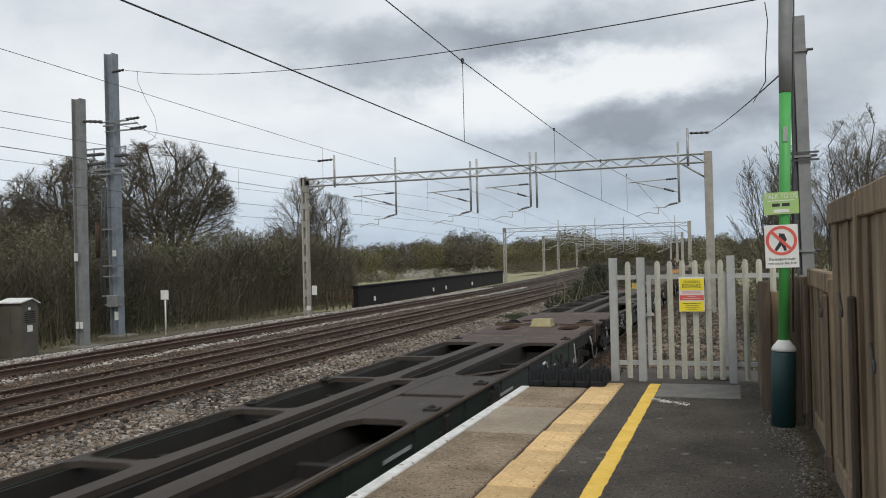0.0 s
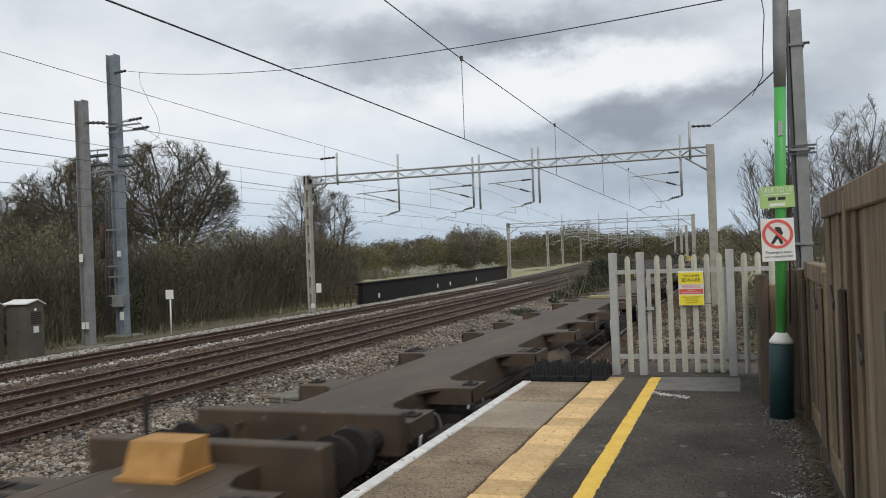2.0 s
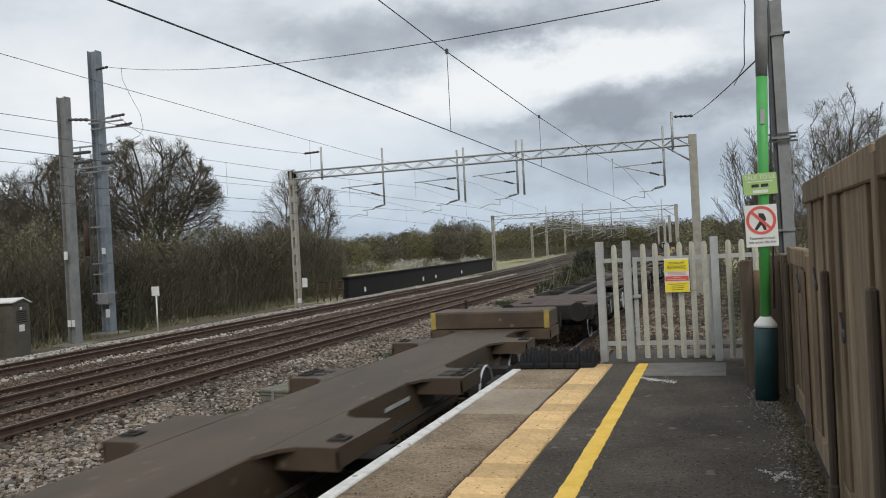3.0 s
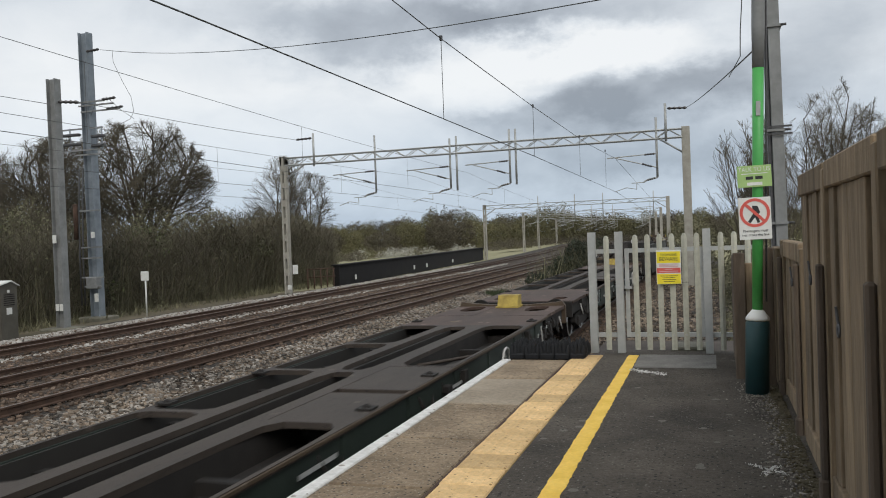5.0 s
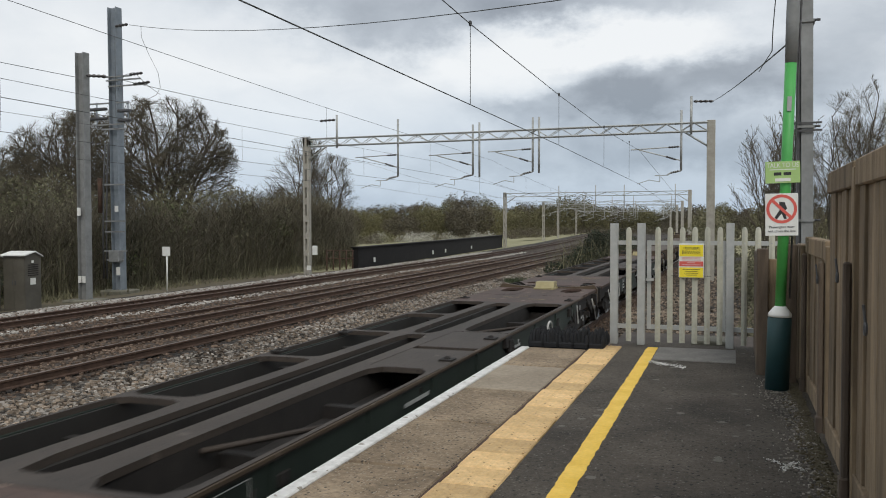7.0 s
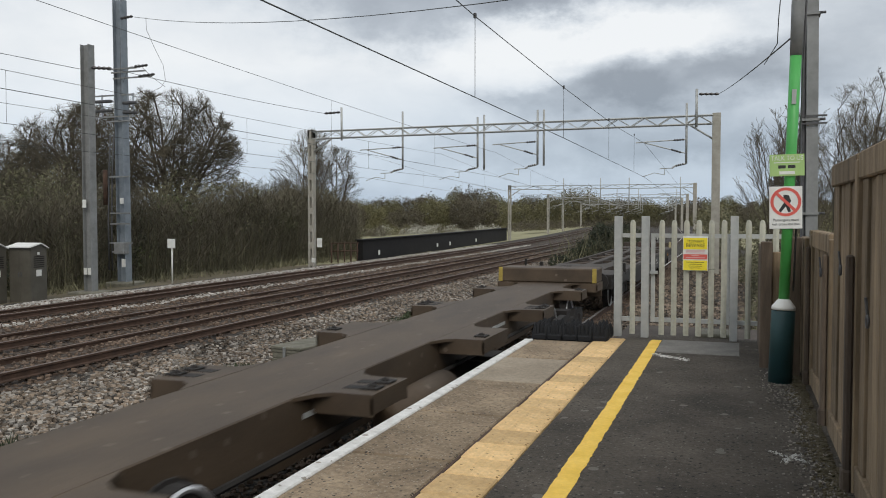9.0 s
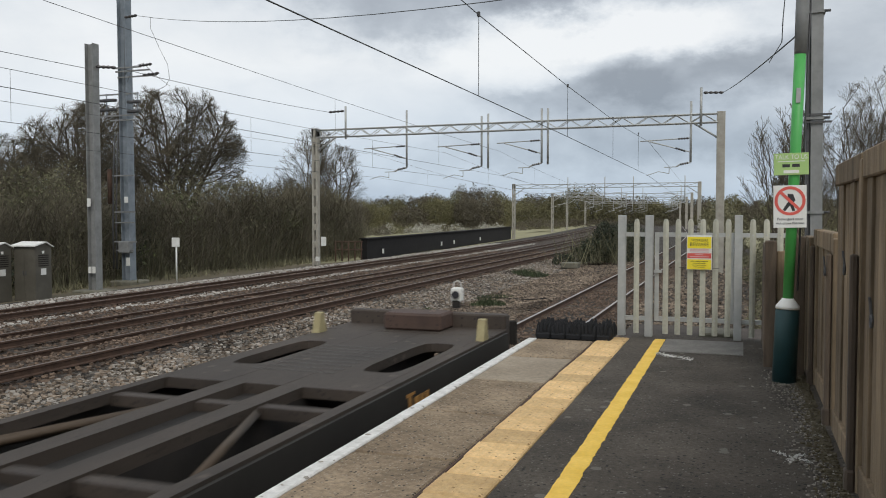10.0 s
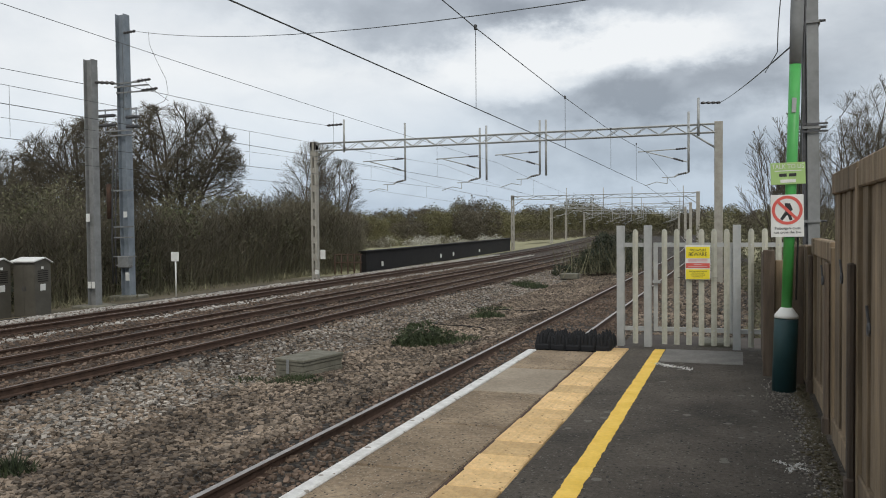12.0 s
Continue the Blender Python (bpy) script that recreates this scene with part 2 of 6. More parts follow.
SIGN_BLACK = material("sign_black", (0.02, 0.02, 0.02), (0.03, 0.03, 0.03), 0.5, 3.0, bump=0.0, speck=0.04)
SIGN_PINK = material("sign_faded_red_text", (0.62, 0.35, 0.34), (0.70, 0.42, 0.40), 0.5, 3.0, bump=0.0, speck=0.04)
RUBBER = material("black_rubber", (0.004, 0.0045, 0.006), (0.009, 0.010, 0.012), 0.8, 8.0, bump=0.3, fine=40)
TREAD = material("ribbed_grey_plate", (0.14, 0.135, 0.125), (0.22, 0.21, 0.195), 0.8, 4.0, bump=0.3, fine=60)
CONCRETE = material("old_concrete", (0.11, 0.104, 0.078), (0.20, 0.19, 0.148), 0.95, 3.0, bump=0.5, fine=50, speck=0.25)
CABINET = material("brown_grey_cabinet", (0.066, 0.060, 0.046), (0.105, 0.095, 0.075), 0.6, 2.0, bump=0.08, speck=0.1)
PARAPET = material("dark_bridge_steel", (0.005, 0.0045, 0.0043), (0.011, 0.0095, 0.009), 0.97, 1.5, bump=0.2, fine=15)
BARK = material("bark", (0.06, 0.048, 0.036), (0.105, 0.087, 0.068), 1.0, 3.0, bump=0.4, fine=25)
TWIG = material("twigs_and_buds", (0.068, 0.06, 0.042), (0.145, 0.126, 0.088), 1.0, 0.4, bump=0.0, fine=5, random=0.25, island=True)
STEM = material("thicket_stems", (0.08, 0.072, 0.047), (0.25, 0.228, 0.158), 1.0, 0.25, bump=0.0, fine=5, random=0.4, island=True)
BRUSH = material("dull_brush", (0.07, 0.068, 0.04), (0.205, 0.192, 0.115), 1.0, 0.18, bump=0.0, fine=3, random=0.45, island=True)
IVY = material("dark_evergreen_leaf", (0.017, 0.023, 0.011), (0.044, 0.052, 0.025), 0.7, 0.6, bump=0.0, fine=5, random=0.5, island=True)
MOSSY = material("ivy_clad_brush", (0.042, 0.052, 0.024), (0.115, 0.126, 0.056), 0.9, 0.3, bump=0.0, fine=5, random=0.5, island=True)
BUD_GREEN = material("spring_canopy", (0.085, 0.08, 0.04), (0.185, 0.168, 0.085), 1.0, 0.06, bump=0.0, fine=1, random=0.12, island=True)
BLOSSOM = material("pale_blossom", (0.30, 0.29, 0.24), (0.50, 0.49, 0.43), 1.0, 0.3, bump=0.0, fine=3, random=0.3, island=True)
WEED = material("green_weed", (0.026, 0.039, 0.016), (0.064, 0.082, 0.034), 0.85, 2.0, bump=0.0, fine=9, random=0.4, island=True)
DECK = material("dusty_brown_deck", (0.028, 0.021, 0.016), (0.062, 0.047, 0.036), 0.75, 0.7, bump=0.15, fine=45, speck=0.15, stain=(0.10, 0.074, 0.058), stretched=(2.0, 0.6, 2.0))
DECK_SPINE = material("brown_spine_steel", (0.044, 0.029, 0.017), (0.094, 0.064, 0.038), 0.66, 0.7, bump=0.15, fine=45, speck=0.16, stain=(0.17, 0.125, 0.098), stretched=(2.0, 0.6, 2.0))
DECK_RUST = material("red_brown_deck", (0.044, 0.027, 0.02), (0.1, 0.06, 0.045), 0.75, 0.6, bump=0.15, fine=45, speck=0.15, stain=(0.19, 0.14, 0.11), stretched=(2.0, 0.5, 2.0))
UNDER = material("grimy_underframe", (0.008, 0.0068, 0.0058), (0.022, 0.018, 0.015), 0.85, 2.5, bump=0.2, fine=30)
GRIME = material("oily_brown_grime", (0.016, 0.011, 0.008), (0.042, 0.028, 0.019), 0.8, 3.0, bump=0.2, fine=30)
SIDE_GREEN = material("dirty_green_side", (0.01, 0.018, 0.014), (0.024, 0.036, 0.028), 0.6, 1.2, bump=0.1, fine=30, speck=0.2)
WELL_SIDE = material("dark_grey_side", (0.018, 0.0165, 0.0145), (0.032, 0.029, 0.0255), 0.6, 0.9, bump=0.08, fine=30, speck=0.15)
TOP_RAIL = material("scuffed_grey_rail", (0.065, 0.062, 0.058), (0.12, 0.115, 0.108), 0.7, 2.0, bump=0.1, fine=30, speck=0.2)
WELL_INSIDE = material("streaked_inner_side", (0.022, 0.019, 0.017), (0.085, 0.075, 0.068), 0.8, 1.4, bump=0.1, fine=20, stretched=(1.0, 2.6, 0.15))
OCHRE = material("yellow_ochre_paint", (0.27, 0.19, 0.04), (0.5, 0.375, 0.075), 0.7, 5.0, bump=0.15, fine=30, speck=0.2)
ORANGE = material("orange_brown_paint", (0.34, 0.17, 0.045), (0.45, 0.24, 0.07), 0.7, 5.0, bump=0.15, fine=30, speck=0.2)
PALE_OCHRE = material("faded_yellow_paint", (0.28, 0.235, 0.12), (0.38, 0.33, 0.18), 0.8, 5.0, bump=0.15, fine=30, speck=0.2)
BRIGHT_STEEL = material("polished_wheel_rim", (0.55, 0.55, 0.56), (0.68, 0.68, 0.69), 0.35, 6.0, metal=0.6, bump=0.02, speck=0.08)
PALE_STEEL = material("pale_handwheel_paint", (0.42, 0.41, 0.38), (0.56, 0.55, 0.52), 0.6, 6.0, bump=0.03, speck=0.08)
MARKING = material("grey_white_lettering", (0.32, 0.33, 0.32), (0.45, 0.46, 0.45), 0.7, 8.0, bump=0.0, speck=0.1)
LENS_DARK = material("lamp_lens", (0.03, 0.03, 0.035), (0.05, 0.05, 0.055), 0.15, 4.0, bump=0.0, speck=0.02)



def with_grit(m, cell, tone, share):
    """Adds scattered pale or dark grains to a surface."""
    n, l = m.node_tree.nodes, m.node_tree.links
    b = n["Principled BSDF"]
    old = b.inputs["Base Color"].links[0].from_socket
    tc, v = n.new("ShaderNodeTexCoord"), n.new("ShaderNodeTexVoronoi")
    v.inputs["Scale"].default_value = cell
    l.new(tc.outputs["Object"], v.inputs["Vector"])
    sep = n.new("ShaderNodeSeparateColor")
    l.new(v.outputs["Color"], sep.inputs["Color"])
    pick, near, both = (n.new("ShaderNodeMath") for _ in range(3))
    pick.operation, near.operation, both.operation = "LESS_THAN", "LESS_THAN", "MULTIPLY"
    pick.inputs[1].default_value, near.inputs[1].default_value = share, 0.33
    l.new(sep.outputs[0], pick.inputs[0])
    l.new(v.outputs["Distance"], near.inputs[0])
    l.new(pick.outputs[0], both.inputs[0])
    l.new(near.outputs[0], both.inputs[1])
    mix = n.new("ShaderNodeMix")
    mix.data_type = "RGBA"
    l.new(both.outputs[0], mix.inputs["Factor"])
    l.new(old, mix.inputs["A"])
    mix.inputs["B"].default_value = (*tone, 1)
    l.new(mix.outputs["Result"], b.inputs["Base Color"])


with_grit(ASPHALT, 45.0, (0.15, 0.138, 0.118), 0.13)
with_grit(ASPHALT, 9.0, (0.14, 0.128, 0.11), 0.05)
with_grit(ASPHALT, 30.0, (0.016, 0.014, 0.012), 0.22)
with_grit(COPING, 50.0, (0.34, 0.29, 0.22), 0.25)
with_grit(COPING, 35.0, (0.06, 0.047, 0.034), 0.25)
with_grit(DECK, 7.0, (0.085, 0.066, 0.052), 0.05)
with_grit(DECK, 22.0, (0.018, 0.014, 0.011), 0.2)
with_grit(DECK_RUST, 6.0, (0.19, 0.13, 0.10), 0.08)
with_grit(DECK_RUST, 22.0, (0.04, 0.026, 0.02), 0.2)
with_grit(DECK_SPINE, 9.0, (0.13, 0.10, 0.073), 0.06)
with_grit(TACTILE, 30.0, (0.26, 0.16, 0.06), 0.10)
with_grit(WHITE_LINE, 14.0, (0.30, 0.27, 0.23), 0.10)

# ---- mesh helpers ----


def bx(bm, x0, x1, y0, y1, z0, z1, bevel=0.0):
    """A box, with chamfered edges where bevel is given."""
    vs = [bm.verts.new((x, y, z)) for x in (x0, x1) for y in (y0, y1) for z in (z0, z1)]
    fs = [bm.faces.new([vs[i] for i in f]) for f in ((0, 1, 3, 2), (4, 6, 7, 5), (0, 4, 5, 1), (2, 3, 7, 6), (0, 2, 6, 4), (1, 5, 7, 3))]
    if bevel:
        bmesh.ops.bevel(bm, geom=list({ed for f in fs for ed in f.edges}), offset=bevel, segments=1, affect="EDGES")


def tube(bm, pts, radii, n=6, cap=True):
    """A round bar along pts."""
    pts = [Vector(p) for p in pts]
    if not isinstance(radii, (list, tuple)):
        radii = [radii] * len(pts)
    rings, side = [], None
    for k, p in enumerate(pts):
        d = (pts[min(k + 1, len(pts) - 1)] - pts[max(k - 1, 0)]).normalized()
        if side is None:
            side = d.cross(Vector((0, 0, 1))) if abs(d.z) < 0.9 else d.cross(Vector((1, 0, 0)))
        side = (side - d * side.dot(d)).normalized()
        up = d.cross(side)
        rings.append([bm.verts.new(p + radii[k] * (math.cos(a) * side + math.sin(a) * up)) for a in [2 * math.pi * i / n for i in range(n)]])
    for a, b in zip(rings, rings[1:]):
        for i in range(n):
            bm.faces.new((a[i], a[(i + 1) % n], b[(i + 1) % n], b[i]))
    if cap and n > 2:
        bm.faces.new(rings[0][::-1])
        bm.faces.new(rings[-1])


def hoop(bm, centre, axis, r, thick, n=28, m=6):
    """A ring round axis."""
    c, axis = Vector(centre), Vector(axis).normalized()
    a = axis.cross(Vector((0, 0, 1))) if abs(axis.z) < 0.9 else axis.cross(Vector((1, 0, 0)))
    a.normalize()
    b = axis.cross(a)
    rings = []
    for i in range(n):
        d = math.cos(2 * math.pi * i / n) * a + math.sin(2 * math.pi * i / n) * b
        rings.append([bm.verts.new(c + d * (r + thick * math.cos(2 * math.pi * j / m)) + axis * thick * math.sin(2 * math.pi * j / m)) for j in range(m)])
    for i in range(n):
        p, q = rings[i], rings[(i + 1) % n]
        for j in range(m):
            bm.faces.new((p[j], p[(j + 1) % m], q[(j + 1) % m], q[j]))


def prism(bm, outline, axis, lo, hi):
    """An outline of 2D points drawn out along x, y or z from lo to hi."""
    def put(p, s):
        return {"x": (s, p[0], p[1]), "y": (p[0], s, p[1]), "z": (p[0], p[1], s)}[axis]
    a = [bm.verts.new(put(p, lo)) for p in outline]
    b = [bm.verts.new(put(p, hi)) for p in outline]
    n = len(outline)
    bm.faces.new(a[::-1])
    bm.faces.new(b)
    for i in range(n):
        bm.faces.new((a[i], a[(i + 1) % n], b[(i + 1) % n], b[i]))


def slot_plate(bm, x0, x1, y0, y1, z0, z1, hx0, hx1, hy0, hy1, power=6.0, n=28):
    """A plate with one rounded slot through it."""
    cx, cy, rx, ry = (hx0 + hx1) / 2, (hy0 + hy1) / 2, (hx1 - hx0) / 2, (hy1 - hy0) / 2
    outer, inner = [], []
    corners = sorted([math.atan2((y - cy) / ry, (x - cx) / rx) for x in (x0, x1) for y in (y0, y1)])
    angles = sorted([-math.pi + 2 * math.pi * (i + 0.5) / n for i in range(n)] + corners)
    for a in angles:
        c, s = math.cos(a), math.sin(a)
        k = (abs(c) ** power + abs(s) ** power) ** (-1 / power)
        inner.append((cx + rx * k * c, cy + ry * k * s))
        reach = min(((x1 - cx) if c > 0 else (x0 - cx)) / (rx * c) if abs(c) > 1e-6 else 1e9, ((y1 - cy) if s > 0 else (y0 - cy)) / (ry * s) if abs(s) > 1e-6 else 1e9)
        outer.append((cx + rx * c * reach, cy + ry * s * reach))
    m = len(angles)
    rows = [[bm.verts.new((*p, z)) for p in ring] for ring, z in ((outer, z1), (inner, z1), (inner, z0), (outer, z0))]
    for r in range(4):
        a, b = rows[r], rows[(r + 1) % 4]
        for i in range(m):
            bm.faces.new((a[i], a[(i + 1) % m], b[(i + 1) % m], b[i]))


def mesh_of(name, bm, mat, smooth=False):
    bmesh.ops.recalc_face_normals(bm, faces=bm.faces[:])
    me = bpy.data.meshes.new(name)
    bm.to_mesh(me)
    bm.free()
    me.materials.append(mat)
    if smooth:
        for p in me.polygons:
            p.use_smooth = True
    return me


def part(name, bm, mat, parent=None, label="", smooth=False):
    ob = new(name, mesh_of(name, bm, mat, smooth))
    if parent is not None:
        ob.parent = parent
    if label:
        ob["label"] = label
    return ob


def boxes(name, rows, mat, parent=None, label="", bevel=0.0):
    bm = bmesh.new()
    for r in rows:
        bx(bm, *r, bevel=bevel)
    return part(name, bm, mat, parent, label)


def bar(name, pts, r, mat, parent=None, label="", n=6):
    bm = bmesh.new()
    tube(bm, pts, r, n)
    return part(name, bm, mat, parent, label, smooth=True)


def thing(name, label, category, at=None, group=""):
    ob = new(name)
    ob.empty_display_size = 0.2
    if at is not None:
        ob.matrix_basis = at
    return tagged(ob, label, category, group)


def piece(name, me, parent, loc, rz=0.0):
    ob = new(name, me)
    ob.parent, ob.location, ob.rotation_euler = parent, loc, (0, 0, rz)
    return ob


def raw(name, verts, faces, mat, parent=None):
    me = bpy.data.meshes.new(name)
    me.from_pydata(verts, [], faces)
    me.materials.append(mat)
    ob = new(name, me)
    if parent is not None:
        ob.parent = parent
    return ob


def lettering(text, size, mat, parent, loc, rot, name="lettering", wide=1.0):
    cu = bpy.data.curves.new(name, "FONT")
    cu.body, cu.size, cu.align_x, cu.align_y, cu.extrude = text, size, "CENTER", "CENTER", 0.0008
    cu.materials.append(mat)
    ob = new(name, cu)
    ob.parent, ob.location, ob.rotation_euler, ob.scale = parent, loc, [radians(a) for a in rot], (wide, 1, 1)
    return ob


# ---- plan ----
RAIL = -0.95                       # rail tops beside the platform
XN = -4.25                         # middle of the platform track
EDGE, END = -2.68, 11.1            # platform edge and end


def bend(y, start=45.0):
    """How far the lines lie to one side where they curve away."""
    d = max(0.0, min(y, 125.0) - start)
    return -0.00058 * d * d - 2 * 0.00058 * (125.0 - start) * max(0.0, y - 125.0) * (1 if y > 125 else 0)


def ground_z(x, y):
    """Height of the ground: track beds, shoulders, a dip between them, soil to either side."""
    x = x - bend(y, 60.0 if x > -8 else 45.0)
    keys = [(-400, -9.0), (-120, -6.0), (-60, -2.6), (-30, -1.7), (-23.5, -1.35), (-20.6, -1.13), (-11.9, -1.10), (-10.6, -1.10), (-9.0, -1.32), (-6.7, -1.26), (-5.8, -1.10), (-2.75, -1.10), (-1.5, -1.2), (3.0, -1.1), (20, -0.6), (400, -3.0)]
    for (a, za), (b, zb) in zip(keys, keys[1:]):
        if x <= b:
            return za + (zb - za) * max(0.0, (x - a) / (b - a))
    return keys[-1][1]

# ---- ground: one sheet to the horizon ----


def build_ground():
    xs = np.concatenate([[-900, -500, -300, -180, -120, -80, -60, -50, -42, -36, -31, -28, -25.5], np.arange(-24, 3.01, 0.5), [4, 6, 9, 13, 20, 32, 55, 110, 300, 900]])
    ys = np.concatenate([[-900, -600, -430, -300, -150, -80, -40, -20, -10], np.arange(-5, 60, 0.8), np.arange(60, 130, 4), [135, 150, 175, 210, 260, 330, 430, 600, 1000, 2000]])
    verts = []
    for y in ys:
        for x in xs:
            xx = x + bend(y, 45.0) if -30 < x < 10 and y > 45 else x
            rough = 0.05 * noise.noise((x * 0.7, y * 0.7, 0)) + (0.35 * noise.noise((x * 0.12, y * 0.12, 4)) if x < -26 or x > 4 else 0.0)
            verts.append((xx, y, ground_z(xx, y) + rough))
    w = len(xs)
    faces, mats = [], []
    for j in range(len(ys) - 1):
        for i in range(w - 1):
            faces.append((j * w + i, j * w + i + 1, (j + 1) * w + i + 1, (j + 1) * w + i))
            xm, ym = (xs[i] + xs[i + 1]) / 2, (ys[j] + ys[j + 1]) / 2
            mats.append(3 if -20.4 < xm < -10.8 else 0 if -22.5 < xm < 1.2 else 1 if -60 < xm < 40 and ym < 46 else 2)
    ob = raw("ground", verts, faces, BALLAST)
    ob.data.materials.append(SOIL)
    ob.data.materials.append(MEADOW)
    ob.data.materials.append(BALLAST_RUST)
    ob.data.polygons.foreach_set("material_index", mats)
    return tagged(ob, "grey-brown ballast bed with soil and rough grass beyond", "ground", kind="structure")


build_ground()


def scatter_stones(name, n, xr, yr, size, mat, label, seed, near=1.0, lift=0.0):
    """Loose angular stones lying on the ground."""
    rng = np.random.default_rng(seed)
    cube = np.array([(x, y, z) for x in (-1, 1) for y in (-1, 1) for z in (-1, 1)], float)
    quads = np.array([(0, 1, 3, 2), (4, 6, 7, 5), (0, 4, 5, 1), (2, 3, 7, 6), (0, 2, 6, 4), (1, 5, 7, 3)])
    x = rng.uniform(*xr, n)
    y = yr[0] + (yr[1] - yr[0]) * rng.uniform(0, 1, n) ** near
    z = np.array([ground_z(a + bend(b, 45.0) * (xr[0] < -9), b) + 0.05 * noise.noise((a * 0.7, b * 0.7, 0)) for a, b in zip(x, y)])
    x = x + np.array([bend(b, 45.0) for b in y]) * (xr[0] < -9)
    s = rng.uniform(*size, n)
    v = cube[None] * rng.uniform(0.5, 1.0, (n, 8, 3)) * s[:, None, None] * np.array([1.0, 0.85, 0.65])
    a, b = rng.uniform(0, 6.28, n), rng.uniform(-0.7, 0.7, n)
    ca, sa, cb, sb = np.cos(a)[:, None], np.sin(a)[:, None], np.cos(b)[:, None], np.sin(b)[:, None]
    X, Y, Z = v[..., 0], v[..., 1] * cb - v[..., 2] * sb, v[..., 1] * sb + v[..., 2] * cb
    v = np.stack([X * ca - Y * sa, X * sa + Y * ca, Z], -1) + np.stack([x, y, z + s * 0.3 + lift], -1)[:, None]
    f = (quads[None] + 8 * np.arange(n)[:, None, None]).reshape(-1, 4)
    ob = raw(name, v.reshape(-1, 3).tolist(), f.tolist(), mat)
    return tagged(ob, label, "ballast", kind="stuff")


scatter_stones("ballast_stones", 52000, (-10.6, -5.5), (4.0, 62.0), (0.024, 0.050), STONE, "loose grey-brown ballast stones between the tracks", 3, near=1.6)
scatter_stones("ballast_stones", 13000, (-10.7, -8.6), (5.0, 62.0), (0.026, 0.052), GREY_STONE, "fresh grey ballast stones on the shoulder", 8, near=1.3)
scatter_stones("ballast_stones", 15000, (-5.6, -2.8), (4.5, 52.0), (0.02, 0.04), RUSTY_STONE, "loose dark ballast stones along the platform track", 4, near=1.2)
scatter_stones("ballast_stones", 22000, (-21.0, -10.6), (9.0, 60.0), (0.025, 0.05), RUSTY_STONE, "loose rust-stained ballast stones of the far tracks", 5, near=1.3)
scatter_stones("ballast_stones", 12000, (-2.9, 1.0), (12.2, 60.0), (0.024, 0.05), STONE, "loose ballast stones beyond the platform end", 14, near=1.6)
scatter_stones("pale_stones", 7000, (-21.4, -20.1), (12.0, 75.0), (0.025, 0.055), PALE_STONE, "pale fresh stones along the far cess", 6, near=1.2)
scatter_stones("pale_stones", 2200, (-17.4, -16.85), (12.0, 75.0), (0.025, 0.05), PALE_STONE, "pale fresh stones beside the far rail", 7, near=1.2)

# ---- tracks ----


def rail_bar(bm_web, bm_head, x, z, y0, y1, start, step=4.0):
    """One rail: foot, web and head along the curve."""
    ys = [y0] + [y for y in np.arange(math.ceil(y0 / step) * step, y1, step) if y > y0] + [y1]
    web = [(-0.07, -0.155), (-0.07, -0.142), (-0.015, -0.125), (-0.012, -0.05), (-0.036, -0.035), (-0.036, -0.004), (0.036, -0.004), (0.036, -0.035), (0.012, -0.05), (0.015, -0.125), (0.07, -0.142), (0.07, -0.155)]
    head = [(-0.034, -0.004), (-0.031, 0.0), (0.031, 0.0), (0.034, -0.004)]
    for bm, outline in ((bm_web, web), (bm_head, head)):
        rows = [[bm.verts.new((x + bend(y, start) + a, y, z + b)) for a, b in outline] for y in ys]
        n = len(outline)
        for p, q in zip(rows, rows[1:]):
            for i in range(n if bm is bm_web else n - 1):
                bm.faces.new((p[i], p[(i + 1) % n], q[(i + 1) % n], q[i]))


sleeper_bm = bmesh.new()
prism(sleeper_bm, [(-0.14, -0.14), (-0.11, 0.0), (0.11, 0.0), (0.14, -0.14)], "x", -1.25, 1.25)
SLEEPER_MESH = mesh_of("sleeper", sleeper_bm, SLEEPER)


def track(label, rails, head, start, y0=-420.0, y1=700.0, sleepers=None):
    t = tagged(thing("railway_track", label, "railway track", group="tracks"), kind="structure")
    for x, z in rails:
        w, h = bmesh.new(), bmesh.new()
        rail_bar(w, h, x, z, y0, y1, start)
        r = part("rail", w, RUST, t)
        part("rail_head", h, head, r, "worn running surface")
    mid = (rails[0][0] + rails[1][0]) / 2
    zt = min(rails[0][1], rails[1][1]) - 0.165
    lean = math.atan2(rails[1][1] - rails[0][1], rails[1][0] - rails[0][0])
    for k in range(*sleepers):
        y = 0.65 * k + 0.2
        s = piece("sleeper", SLEEPER_MESH, t, (mid + bend(y, start), y, (rails[0][1] + rails[1][1]) / 2 - (0.17 if start > 50 else 0.235)), 0.0)
        s.rotation_euler = (0, -lean, 0)
    return t


track("rusty track with worn bright rails beside the platform", [(XN - 0.755, RAIL), (XN + 0.755, RAIL)], RAIL_TOP, 60.0, sleepers=(2, 90))
track("canted main line track with brown rails on clean ballast", [(-12.72, -0.985), (-11.21, -0.90)], RAIL_TOP_DULL, 45.0, sleepers=(12, 80))
track("canted main line track with rusty brown rails", [(-15.35, -1.00), (-13.85, -0.89)], RAIL_TOP_DULL, 45.0, sleepers=(16, 80))
track("far main line track with dark rails between pale stones", [(-19.23, -1.00), (-17.73, -0.905)], RAIL_TOP_DULL, 45.0, sleepers=(20, 90))

